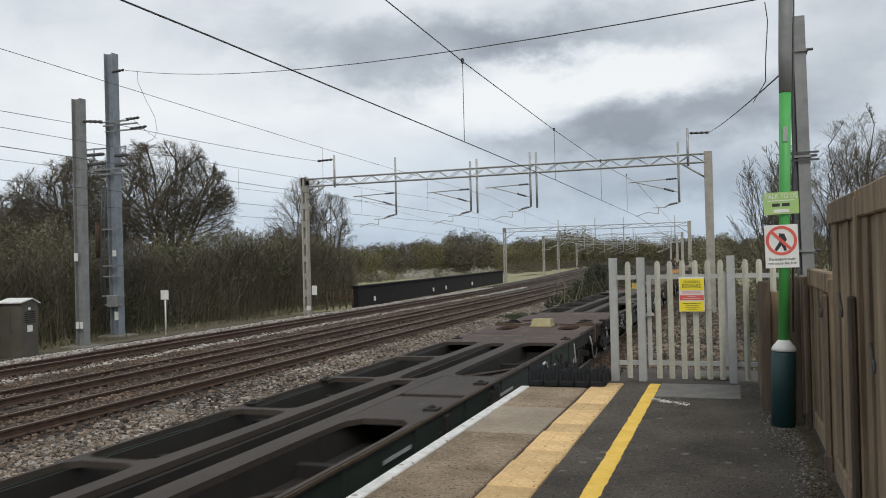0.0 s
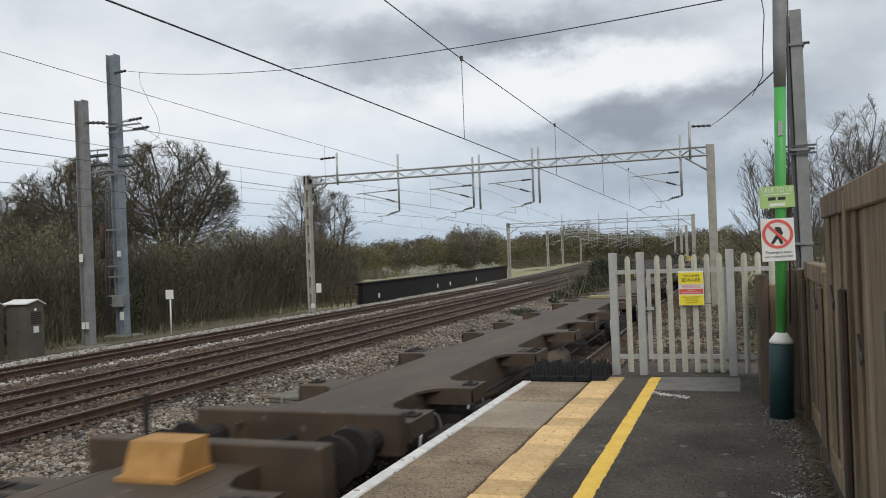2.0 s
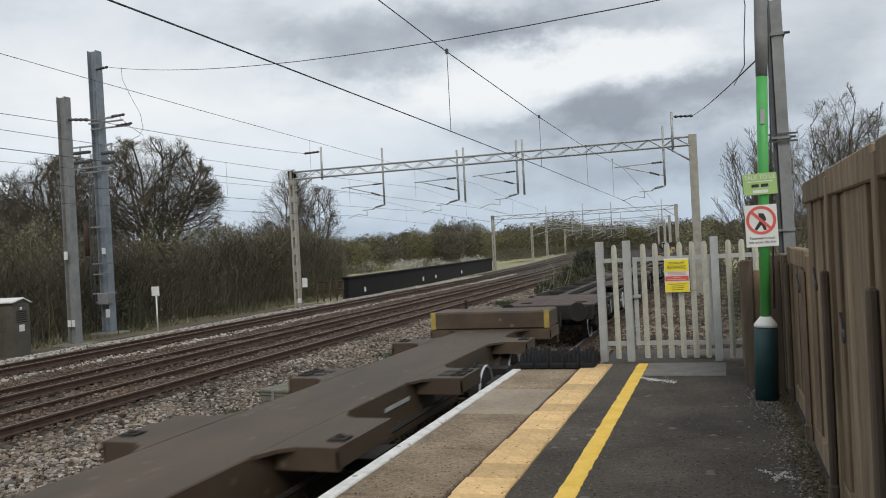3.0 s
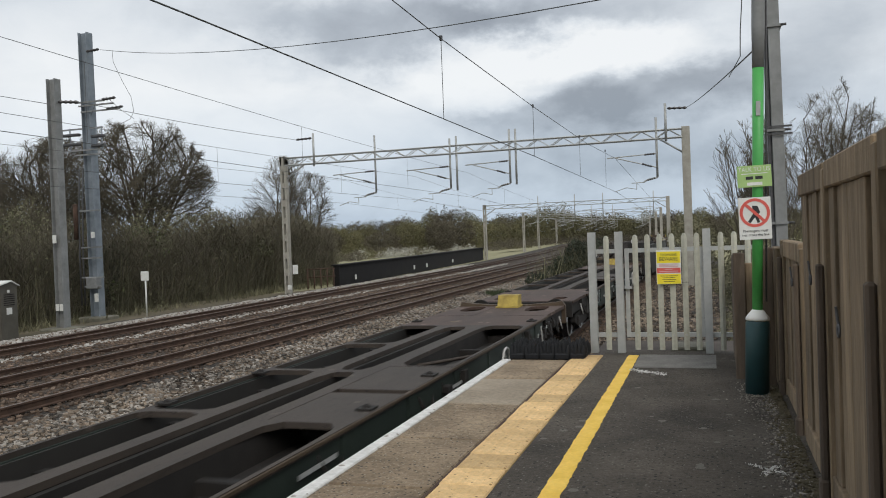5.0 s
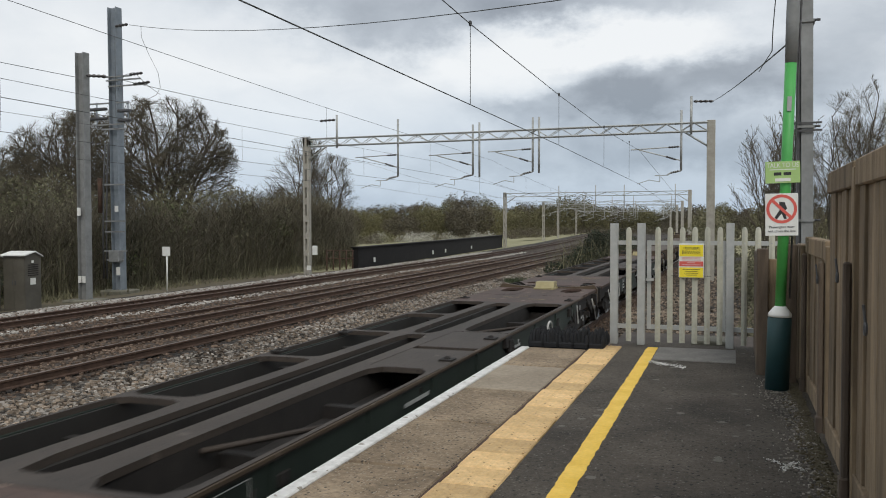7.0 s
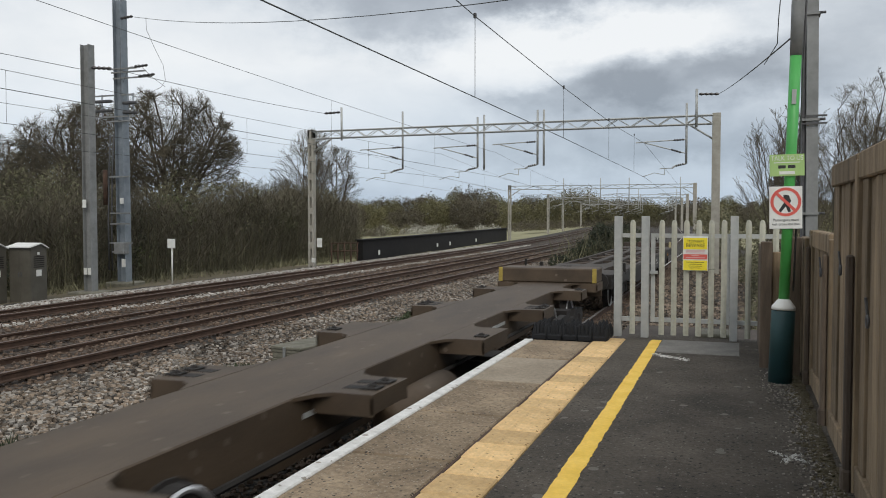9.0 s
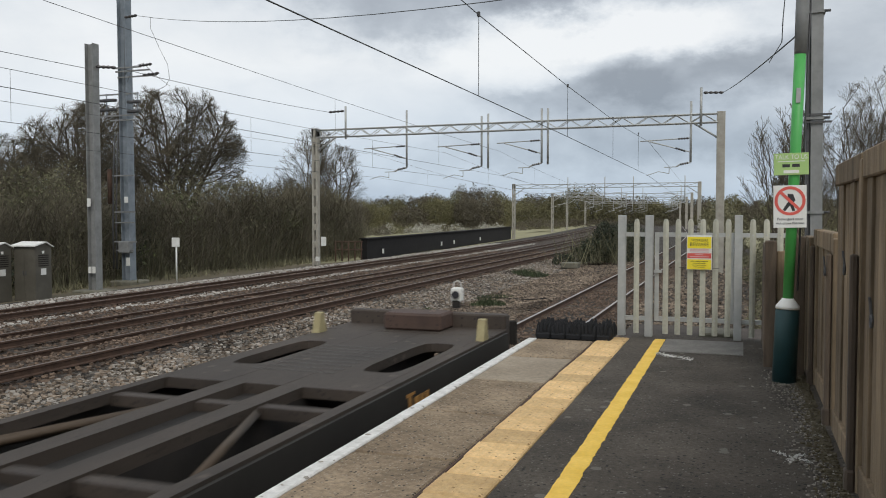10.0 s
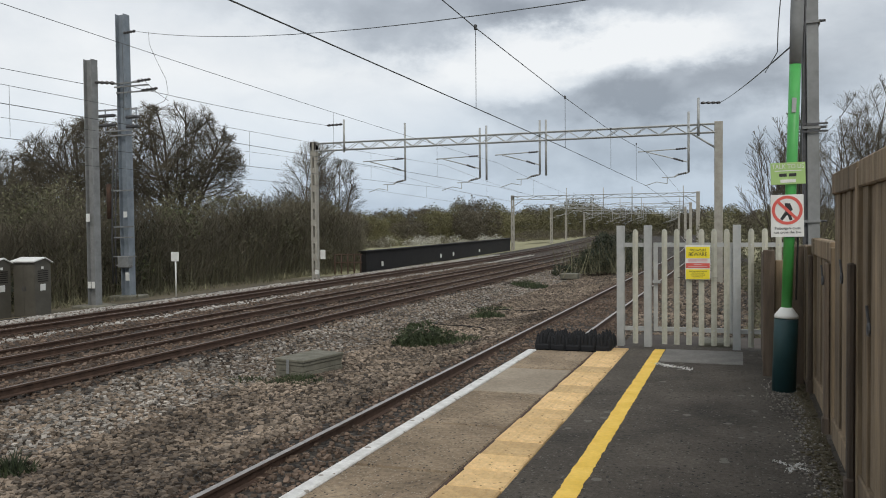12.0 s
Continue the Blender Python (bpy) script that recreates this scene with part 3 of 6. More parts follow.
# ---- platform ----
platform = tagged(thing("platform", "asphalt station platform with pale coping and a yellow line", "platform"), kind="structure")
boxes("platform_body", [(EDGE + 0.12, 0.75, -12, END + 0.9, -1.3, -0.06)], BRICK_SIDE, platform, "dark platform side wall")
boxes("asphalt_surface", [(-1.40, 0.72, -12, END + 0.85, -0.06, 0.0)], ASPHALT, platform, "dark grey worn asphalt")
boxes("asphalt_patch", [(-2.60, -1.4, END - 0.02, END + 0.45, -0.07, -0.02)], ASPHALT, platform)
rng = random.Random(11)
ys = [END]
while ys[-1] > -6:
    ys.append(ys[-1] - rng.choice([1.52, 1.35, 1.27, 1.45]))
for k, (b, a) in enumerate(zip(ys, ys[1:])):
    bm = bmesh.new()
    bx(bm, -2.56, -1.818, a + 0.014, b - 0.014, -0.10, -0.003 + rng.uniform(-0.006, 0.004), bevel=0.012)
    part("coping_slab", bm, COPING_PALE if k in (1, 6) else COPING, platform)
y = END + 0.42
bm = bmesh.new()
bx(bm, -0.190, 0.190, -0.189, 0.189, -0.06, 0.004, bevel=0.010)
for i in range(7):
    for j in range(7):
        cx, cy = -0.16 + 0.0533 * i, -0.16 + 0.0533 * j
        tube(bm, [(cx, cy, 0.004), (cx, cy, 0.008)], [0.015, 0.010], 6)
TACTILE_MESH = mesh_of("tactile_slab", bm, TACTILE)
while y > -6:
    piece("tactile_slab", TACTILE_MESH, platform, (-1.60 + rng.uniform(-0.010, 0.010), y - 0.2, rng.uniform(-0.003, 0.004)), rng.uniform(-0.012, 0.012))
    y -= 0.4
boxes("mortar_joint", [(-1.814, -1.793, -6, END, -0.05, -0.006)], RUST, platform, "dark reddish joint")
bm = bmesh.new()
bx(bm, EDGE, -2.565, -12, END, -0.10, 0.002, bevel=0.01)
part("platform_edge", bm, WHITE_LINE, platform, "worn white painted edge")
for name, x0, x1, mat, z, wob in (("yellow_line", -1.075, -0.945, YELLOW_LINE, 0.0035, 0.008),):
    yy = np.arange(-12, END + 0.45, 0.06)
    rr = random.Random(5)
    verts = [(xx + rr.uniform(-wob, wob), v, zz) for zz in (z, z - 0.0035) for v in yy for xx in (x0, x1)]
    n2 = 2 * len(yy)
    faces = [(2 * i, 2 * i + 1, 2 * i + 3, 2 * i + 2) for i in range(len(yy) - 1)]
    faces += [(2 * i + s, 2 * i + 2 + s, n2 + 2 * i + 2 + s, n2 + 2 * i + s) for i in range(len(yy) - 1) for s in (0, 1)]
    raw(name, verts, faces, mat, platform)["label"] = "worn yellow painted safety line"
# pale scuff shaped like a star, and chalky marks by the fence
bm = bmesh.new()
rr = random.Random(9)


def fleck(bm, x, y, z, r):
    """A flat crumb of paint or grit."""
    turn = rr.uniform(0, 6.28)
    prism(bm, [(x + r * rr.uniform(0.5, 1.2) * math.cos(turn + t), y + r * rr.uniform(0.5, 1.2) * math.sin(turn + t)) for t in (0, 1.3, 2.5, 3.8, 5.0)], "z", 0.0, z)


for ex, ey in ((-0.13, 0.13), (0.06, 0.10), (-0.03, -0.13), (0.11, -0.07)):
    for k in range(60):
        f = rr.random() ** 0.75
        spread = 0.006 + 0.009 * f
        fleck(bm, 0.335 + ex * f + rr.gauss(0, spread), 6.22 + ey * f + rr.gauss(0, spread * 1.5), 0.004, rr.uniform(0.004, 0.010) * (1.3 - f))
part("paint_splash", bm, WHITE_LINE, platform, "pale splash of paint on the asphalt")
bm = bmesh.new()
for k in range(2600):
    yv = 4.4 + 5.2 * rr.random()
    patch = 0.5 + 0.5 * noise.noise((yv * 1.7, 3.0, 1.0))
    xv = 0.60 - abs(rr.gauss(0, 0.05 + 0.14 * patch)) - 0.06 * max(0, (yv - 7.5))
    fleck(bm, xv, yv, 0.007, rr.uniform(0.003, 0.012))
tagged(part("grit", bm, GREY_STONE, None), "pale grit along the foot of the fence", "grit", kind="stuff")
bm = bmesh.new()
for k in range(1500):
    yv = 4.4 + 5.0 * rr.random()
    fleck(bm, 0.61 - abs(rr.gauss(0, 0.07)), yv, 0.011, rr.uniform(0.006, 0.018))
tagged(part("leaf_litter", bm, SOIL, None), "dark leaf litter gathered along the fence", "litter", kind="stuff")
bm = bmesh.new()
for k in range(160):
    f = rr.random()
    fleck(bm, -0.95 + 0.42 * f + rr.gauss(0, 0.03), 10.35 - 0.30 * f + rr.gauss(0, 0.05), 0.004, rr.uniform(0.004, 0.014))
part("chalk_trail", bm, WHITE_LINE, platform, "faint pale scuff across the asphalt")
# ribbed plate before the gate
bm = bmesh.new()
bx(bm, -0.93, 0.02, 10.5, 11.55, -0.03, 0.006)
for k in range(24):
    bx(bm, -0.92 + 0.039 * k, -0.905 + 0.039 * k, 10.52, 11.53, 0.006, 0.011)
tagged(part("tread_plate", bm, TREAD, None), "ribbed grey plate set in the asphalt before the gate", "tread plate", kind="structure")
boxes("gate_step", [(-0.55, -0.05, 11.95, 12.55, -0.2, 0.05)], CONCRETE, platform, "pale concrete slab", bevel=0.02)
boxes("ramp_end", [(-1.6, 0.9, END + 0.9, 13.5, -1.3, -0.06)], BRICK_SIDE, platform)

# ---- palisade gate and fence at the platform end ----
GY = 11.75


def paling_mesh(h):
    bm = bmesh.new()
    w = 0.036
    prof = [(-w, 0.0), (-w * 0.35, 0.012), (0, 0.016), (w * 0.35, 0.012), (w, 0.0)]
    zs = [(0.0, 1.0), (h - 0.06, 1.0), (h - 0.025, 0.85), (h - 0.006, 0.5), (h, 0.2)]
    fr = [[bm.verts.new((p * k, -q - 0.004, z)) for p, q in prof] for z, k in zs]
    bk = [[bm.verts.new((p * k, -q, z)) for p, q in prof] for z, k in zs]
    for rows in (fr, bk):
        for a, b in zip(rows, rows[1:]):
            for i in range(4):
                bm.faces.new((a[i], a[i + 1], b[i + 1], b[i]))
    for a, b in zip(range(4), range(1, 5)):
        for i in (0, 4):
            bm.faces.new((fr[a][i], fr[b][i], bk[b][i], bk[a][i]))
    bm.faces.new(fr[-1] + bk[-1][::-1])
    return mesh_of("paling", bm, PALE_PALING)


PALING = paling_mesh(1.54)
BOLT_BM = bmesh.new()
tube(BOLT_BM, [(0, 0, 0), (0, -0.008, 0)], [0.012, 0.009], 6)
BOLT = mesh_of("bolt", BOLT_BM, GALV)


def fence_post(x, y, label, parent=None, h=1.63, w=0.10):
    bm = bmesh.new()
    bx(bm, -w / 2, w / 2, -0.008, 0.0, 0, h, bevel=0.003)
    bx(bm, -0.006, 0.006, 0.0, 0.09, 0, h)
    bx(bm, -w / 2, w / 2, 0.09, 0.10, 0, h)
    p = part("post", bm, GALV, parent, label)
    p.location = (x, y, 0.0)
    return p


def palisade(name, label, x0, x1, pales, posts, y, framed=False):
    f = thing(name, label, "gate" if framed else "fence", group="" if framed else "palisade fence")
    for x in posts:
        fence_post(x, y - 0.03, "", f)
    zs = (0.24, 1.37)
    for z in zs:
        bm = bmesh.new()
        bx(bm, x0, x1, y + 0.002, y + 0.010, z - 0.028, z + 0.028)
        bx(bm, x0, x1, y + 0.010, y + 0.045, z + 0.020, z + 0.028)
        part("rail", bm, GALV, f)
    if framed:
        for x in (x0, x1):
            boxes("stile", [(x - 0.028, x + 0.028, y - 0.002, y + 0.006, zs[0] - 0.03, zs[1] + 0.03), (x - 0.004, x + 0.004, y + 0.006, y + 0.045, zs[0], zs[1])], GALV, f)
    for x in pales:
        piece("paling", PALING, f, (x, y, 0.04))
        for z in zs:
            piece("bolt", BOLT, f, (x, y - 0.018, z))
    return f


palisade("palisade_fence", "grey galvanised palisade fence bay beside the gate", -1.50, -1.20, [-1.35], [-1.545, -1.185], GY)
gate = palisade("palisade_gate", "closed grey galvanised palisade gate with rounded pale tops", -1.085, -0.135, [-0.97 + 0.158 * k for k in range(6)], [], GY + 0.02, True)
palisade("palisade_fence", "grey galvanised palisade fence bay beside the brown fence", -0.02, 0.52, [0.12 + 0.165 * k for k in range(3)], [-0.055], GY)
boxes("bolt_latch", [(-1.12, -1.02, GY - 0.03, GY - 0.005, 0.86, 0.90)], GALV, gate)

# warning sign on the gate
sg = thing("warning_sign", "yellow, white and red warning sign tied to the gate", "sign", pose(-0.54, GY - 0.045, 1.14))
boxes("panel", [(-0.158, 0.158, 0, 0.004, -0.225, 0.225)], WHITE_PAINT, sg, bevel=0.002)
boxes("yellow_field", [(-0.150, 0.150, -0.003, 0, 0.055, 0.205)], SIGN_YELLOW, sg, "yellow heading field")
boxes("red_field", [(-0.150, 0.150, -0.003, 0, -0.075, -0.010)], SIGN_RED, sg, "red field")
boxes("yellow_field", [(-0.150, 0.150, -0.003, 0, -0.220, -0.090)], SIGN_YELLOW, sg, "yellow lower field")
lettering("TRESPASSERS", 0.045, SIGN_BLACK, sg, (0, -0.0045, 0.160), (90, 0, 0), wide=0.8)
lettering("BEWARE", 0.068, SIGN_BLACK, sg, (0, -0.0045, 0.105), (90, 0, 0), wide=0.9)
boxes("text_line", [(-0.12, 0.12, -0.003, 0, z - 0.004, z + 0.004) for z in (0.04, 0.025, 0.008)], SIGN_PINK, sg)
boxes("text_line", [(-w, w, -0.0045, -0.003, z - 0.005, z + 0.005) for z, w in ((-0.028, 0.05), (-0.055, 0.12))], SIGN_PINK, sg)
boxes("text_line", [(-w, w, -0.0045, -0.003, z - 0.003, z + 0.003) for z, w in ((-0.115, 0.11), (-0.14, 0.08), (-0.165, 0.09), (-0.19, 0.07))], SIGN_BLACK, sg)
boxes("tie", [(-0.25, 0.25, 0.001, 0.004, -0.205, -0.199)], SIGN_BLACK, sg)

# black spiked rubber guard beside the post
SPIKES = []
for h in (0.13, 0.155, 0.18):
    bm = bmesh.new()
    tube(bm, [(0, 0, 0), (0.004, 0, h * 0.45), (0.006, 0.003, h * 0.8), (0.006, 0.004, h)], [0.036, 0.032, 0.022, 0.007], 7)
    SPIKES.append(mesh_of("spike", bm, RUBBER))
for k in range(5):
    rr = random.Random(20 + k)
    guard = thing("spiked_guard", "black rubber guard panel with blunt spikes at the platform end", "guard panel", pose(-2.50 + 0.20 * k, END + 0.05, -0.02), "anti-trespass guards")
    boxes("base", [(-0.098, 0.098, 0, 0.57, 0, 0.09)], RUBBER, guard, bevel=0.02)
    for i in range(4):
        for j in range(7):
            middle = 2 if i in (1, 2) else rr.choice((0, 1))
            piece("spike", SPIKES[middle], guard, (-0.072 + 0.048 * i, 0.045 + 0.08 * j + rr.uniform(-0.01, 0.01), 0.07 - 0.03 * rr.random()), rr.uniform(0, 6.28))

# ---- brown panel fence along the platform ----
panel_fence = thing("panel_fence", "tall weathered brown panel fence with dark posts", "fence")
rr = random.Random(31)


def fence_bay(y0, y1, h, x=0.645):
    """Posts stand proud; boards and a top rail fill the bay."""
    boxes("pilaster", [(x - 0.005, x + 0.10, y0 - 0.06, y0 + 0.06, -0.02, h - 0.04)], FENCE, panel_fence, bevel=0.008)
    tall = h * 0.70 if h > 1.8 else h - 0.16
    boxes("post", [(x - 0.050, x - 0.006, y0 - 0.035, y0 + 0.04, -0.02, tall)], FENCE_POST, panel_fence, bevel=0.012)
    boxes("post_foot", [(x - 0.062, x - 0.006, y0 - 0.05, y0 + 0.055, -0.02, 0.13)], FENCE_POST, panel_fence, bevel=0.012)
    boxes("top_rail", [(x + 0.0, x + 0.09, y0 + 0.06, y1 - 0.06, h - 0.16, h)], FENCE, panel_fence, bevel=0.01)
    boxes("bottom_board", [(x + 0.005, x + 0.08, y0 + 0.06, y1 - 0.06, 0.0, 0.17)], FENCE, panel_fence, bevel=0.008)
    y = y0 + 0.06
    while y < y1 - 0.07:
        w = min(rr.uniform(0.16, 0.42), y1 - 0.06 - y)
        d = rr.uniform(-0.010, 0.014)
        if w > 0.04:
            boxes("board", [(x + 0.025 + d, x + 0.07, y + 0.003, y + w - 0.003, 0.17, h - 0.16)], FENCE, panel_fence, bevel=0.004)
        y += w


for k in range(5):
    fence_bay(5.6 - 1.7 * k, 7.15 if k == 0 else 7.3 - 1.7 * k, 2.02)
for y0, y1, h in ((7.3, 9.0, 1.50), (9.0, 9.35, 1.50)):
    fence_bay(y0, y1, h, 0.66)
boxes("post", [(0.22, 0.34, 9.82, 9.96, -0.02, 1.36)], FENCE_POST, panel_fence, bevel=0.01)
boxes("post", [(0.48, 0.60, 9.40, 9.52, -0.02, 1.42)], FENCE_POST, panel_fence, bevel=0.01)
boxes("board", [(0.34, 0.70, 9.86, 9.92, 0.0, 1.25)], FENCE, panel_fence, bevel=0.01)
boxes("board", [(0.62, 0.70, 9.3, 9.86, 0.0, 1.42)], FENCE, panel_fence, bevel=0.01)
boxes("post", [(0.24, 0.34, 9.96, 11.8, -0.02, 1.28)], FENCE_POST, panel_fence, bevel=0.01)
for y, z in ((5.95, 1.30), (4.72, 1.12), (7.3, 1.2)):
    bm = bmesh.new()
    hoop(bm, (0.60, y, z), (1, 0, 0), 0.03, 0.008, 12, 5)
    tube(bm, [(0.60, y, z + 0.03), (0.59, y, z + 0.12)], 0.008)
    part("bracket", bm, STEEL_DARK, panel_fence, "rusty wire bracket")

# ---- green lamp pole with two signs ----
pole = thing("sign_pole", "bright green pole with dark teal base and white collar", "pole", pose(0.395, 9.02, 0, 0, 1.75, 0))
bar("base", [(0, 0, 0), (0, 0, 0.70), (0, 0, 0.72)], [0.112, 0.112, 0.10], TEAL_PAINT, pole, "dark teal base", n=20)
bar("collar", [(0, 0, 0.72), (0, 0, 0.75), (0, 0, 0.825)], [0.113, 0.110, 0.052], WHITE_PAINT, pole, "white collar", n=20)
bar("shaft", [(0, 0, 0.80), (0, 0, 2.2), (0, 0, 3.19)], [0.050, 0.051, 0.054], GREEN_PAINT, pole, "bright green shaft", n=16)
bar("upper_shaft", [(0, 0, 3.19), (0, 0, 3.6), (0, 0, 7.2)], [0.055, 0.062, 0.060], MAST_GREY, pole, "bare grey upper shaft", n=16)
bar("cable", [(0.085, 0.05, 0.9), (0.075, 0.03, 3.0), (0.072, 0.02, 6.4)], 0.010, STEEL_DARK, pole, "dark cable")
boxes("clip", [(-0.02, 0.02, -0.062, -0.05, 2.72, 2.86)], MARKING, pole)
help_sign = thing("helpline_sign", "pale green helpline sign on the green pole", "sign", pose(0.425, 8.945, 2.13, 0, -1.5, 4))
boxes("panel", [(-0.158, 0.158, 0, 0.004, -0.105, 0.105)], SIGN_GREEN, help_sign, bevel=0.002)
lettering("TALK TO US", 0.062, WHITE_PAINT, help_sign, (0, -0.002, 0.066), (90, 0, 0), wide=0.85)
boxes("number_bar", [(-0.08, -0.012, -0.003, 0, -0.030, 0.000), (0.008, 0.076, -0.003, 0, -0.030, 0.000)], SIGN_BLACK, help_sign)
boxes("text_line", [(-0.12, 0.12, -0.003, 0, 0.022, 0.030)], WHITE_PAINT, help_sign)
boxes("label_bar", [(-0.07, 0.07, -0.003, 0, -0.088, -0.058)], WHITE_PAINT, help_sign)
no_cross = thing("prohibition_sign", "white prohibition sign with a red ring on the green pole", "sign", pose(0.420, 8.945, 1.72, 0, -1.0, 4))
boxes("panel", [(-0.150, 0.150, 0, 0.004, -0.205, 0.205)], WHITE_PAINT, no_cross, bevel=0.002)
bm = bmesh.new()
n = 40
ri, ro = 0.112, 0.140
ring = [[bm.verts.new((r * math.cos(2 * math.pi * i / n), yv, 0.055 + r * math.sin(2 * math.pi * i / n))) for i in range(n)] for r, yv in ((ro, -0.003), (ri, -0.003), (ri, 0.0), (ro, 0.0))]
for a, b in zip(ring, ring[1:] + ring[:1]):
    for i in range(n):
        bm.faces.new((a[i], a[(i + 1) % n], b[(i + 1) % n], b[i]))
part("ring", bm, SIGN_RED, no_cross, "red ring")
bm = bmesh.new()
bx(bm, -0.014, 0.014, -0.0045, -0.001, -0.118, 0.118)
bmesh.ops.rotate(bm, verts=bm.verts, cent=(0, 0, 0), matrix=Matrix.Rotation(radians(-45), 3, "Y"))
bmesh.ops.translate(bm, verts=bm.verts, vec=(0, 0, 0.055))
part("slash", bm, SIGN_RED, no_cross, "red diagonal bar")
bm = bmesh.new()
prism(bm, [(-0.022, 0.125), (0.028, 0.120), (0.050, 0.06), (0.028, 0.035), (0.046, -0.04), (0.022, -0.045), (0.0, 0.01), (-0.045, -0.045), (-0.066, -0.030), (-0.018, 0.045)], "y", -0.002, 0.0)
part("symbol", bm, SIGN_BLACK, no_cross, "plain black symbol")
lettering("Passengers must", 0.036, SIGN_BLACK, no_cross, (0, -0.002, -0.120), (90, 0, 0), wide=0.98)
lettering("not cross the line", 0.036, SIGN_BLACK, no_cross, (0, -0.002, -0.160), (90, 0, 0), wide=0.98)

# ---- overhead line: portals, masts, wires ----


def insulator(parent, a, b, r=0.06, mat=INSULATOR):
    """A ribbed insulator from a to b."""
    a, b = Vector(a), Vector(b)
    pts, rad = [], []
    for k in range(9):
        pts.append(a + (b - a) * k / 8)
        rad.append(r if k % 2 else r * 0.55)
    bm = bmesh.new()
    tube(bm, pts, rad, 8)
    return part("insulator", bm, mat, parent, "dark ribbed insulator")


def lattice(bm, x0, x1, y, z0, z1, ze0, ze1, pitch=0.62, r=0.035):
    """A plane lattice girder; z0, z1 at x0 and ze0, ze1 at x1."""
    n = max(4, int((x1 - x0) / pitch))
    lo = [Vector((x0 + (x1 - x0) * k / n, y, z0 + (ze0 - z0) * k / n)) for k in range(n + 1)]
    hi = [Vector((x0 + (x1 - x0) * k / n, y, z1 + (ze1 - z1) * k / n)) for k in range(n + 1)]
    for d in (-0.17, 0.17):
        o = Vector((0, d, 0))
        tube(bm, [lo[0] + o, lo[-1] + o], r, 5)
        tube(bm, [hi[0] + o, hi[-1] + o], r, 5)
        for k in range(n):
            p, q = (lo[k], hi[k + 1]) if k % 2 else (hi[k], lo[k + 1])
            tube(bm, [p + o, q + o], r * 0.55, 4, cap=False)
    for k in range(0, n + 1, 4):
        tube(bm, [lo[k] + Vector((0, -0.17, 0)), lo[k] + Vector((0, 0.17, 0))], r * 0.7, 4)
        tube(bm, [hi[k] + Vector((0, -0.17, 0)), hi[k] + Vector((0, 0.17, 0))], r * 0.7, 4)


def cantilever(portal, x, y, top, wire_x, zc, s=1.0, fine=True):
    """A drop tube with its arms and registration, reaching out to the wire."""
    d = wire_x - x
    t = bar("drop_tube", [(x, y, zc + 0.62 * s), (x, y, top)], 0.055, GALV, portal, n=8 if fine else 5)
    bm = bmesh.new()
    za, zb = zc + 1.72 * s, zc + 1.10 * s
    tube(bm, [(x, y, za + 0.05), (x + d * 1.2, y, za - 0.05)], 0.03, 6)
    tube(bm, [(x, y, zb), (x + d, y, za - 0.06)], 0.03, 6)
    tube(bm, [(x, y, zc + 0.62 * s), (x + d * 0.25, y, zc + 0.52 * s), (x + d * 0.33, y, zc + 0.42 * s)], 0.045, 6)
    tube(bm, [(x + d * 0.30, y, zc + 0.42 * s), (x + d * 0.62, y, zc + 0.40 * s)], 0.022, 5)
    tube(bm, [(x + d * 0.50, y, zc + 0.40 * s), (x + d * 0.50, y, zc + 0.10)], 0.018, 5)
    tube(bm, [(x + d * 0.50, y, zc + 0.10), (x + d * 0.75, y, zc + 0.20), (x + d * 1.04, y, zc + 0.02)], 0.018, 5)
    part("arm", bm, GALV, portal)
    if fine:
        insulator(portal, (x + d * 0.05, y, za + 0.045), (x + d * 0.30, y, za + 0.02), 0.055)
        insulator(portal, (x + d * 0.12, y, zb + 0.05), (x + d * 0.36, y, zb + 0.21), 0.055)
        insulator(portal, (x + d * 0.05, y, zc + 0.60 * s), (x + d * 0.25, y, zc + 0.52 * s), 0.06)


def box_leg(portal, x, y, z0, z1, mat, w=0.34):
    """An open-faced leg of two channels joined by batten plates."""
    bm = bmesh.new()
    for s in (-1, 1):
        a, b = sorted((x + s * w / 2, x + s * (w / 2 - 0.11)))
        bx(bm, a, b, y - 0.16, y + 0.16, z0, z1, bevel=0.01)
    z = z0 + 0.3
    while z < z1:
        bx(bm, x - w / 2 + 0.05, x + w / 2 - 0.05, y - 0.13, y + 0.13, z, min(z + 0.35, z1))
        z += 0.95
    bx(bm, x - w / 2, x + w / 2, y - 0.16, y + 0.16, z1 - 0.5, z1)
    return part("leg", bm, mat, portal)


def portal(y, xl, xr, zl, zr, base, tubes, label, fine=True, right_mat=MAST_BUFF):
    p = thing("overhead_line_portal", label, "overhead line portal", group="overhead line portals")
    box_leg(p, xl, y, base, zl, MAST_BUFF)
    boxes("leg", [(xr - 0.19, xr + 0.19, y - 0.16, y + 0.16, base, zr)], right_mat, p, bevel=0.015)
    bm = bmesh.new()
    lattice(bm, xl + 0.15, xr - 0.15, y, zl - 0.50, zl - 0.10, zr - 0.50, zr - 0.10, 0.62 if fine else 1.4)
    part("girder", bm, GALV, p, "grey lattice girder")
    for x, s, z in ((xl, 1, zl), (xr, -1, zr)):
        bar("knee_brace", [(x + s * 0.1, y, z - 1.25), (x + s * 1.25, y, z - 0.5)], 0.05, GALV, p)
    for x, top, wx, zc in tubes:
        cantilever(p, x, y, top, wx, zc, 1.0, fine)
    return p


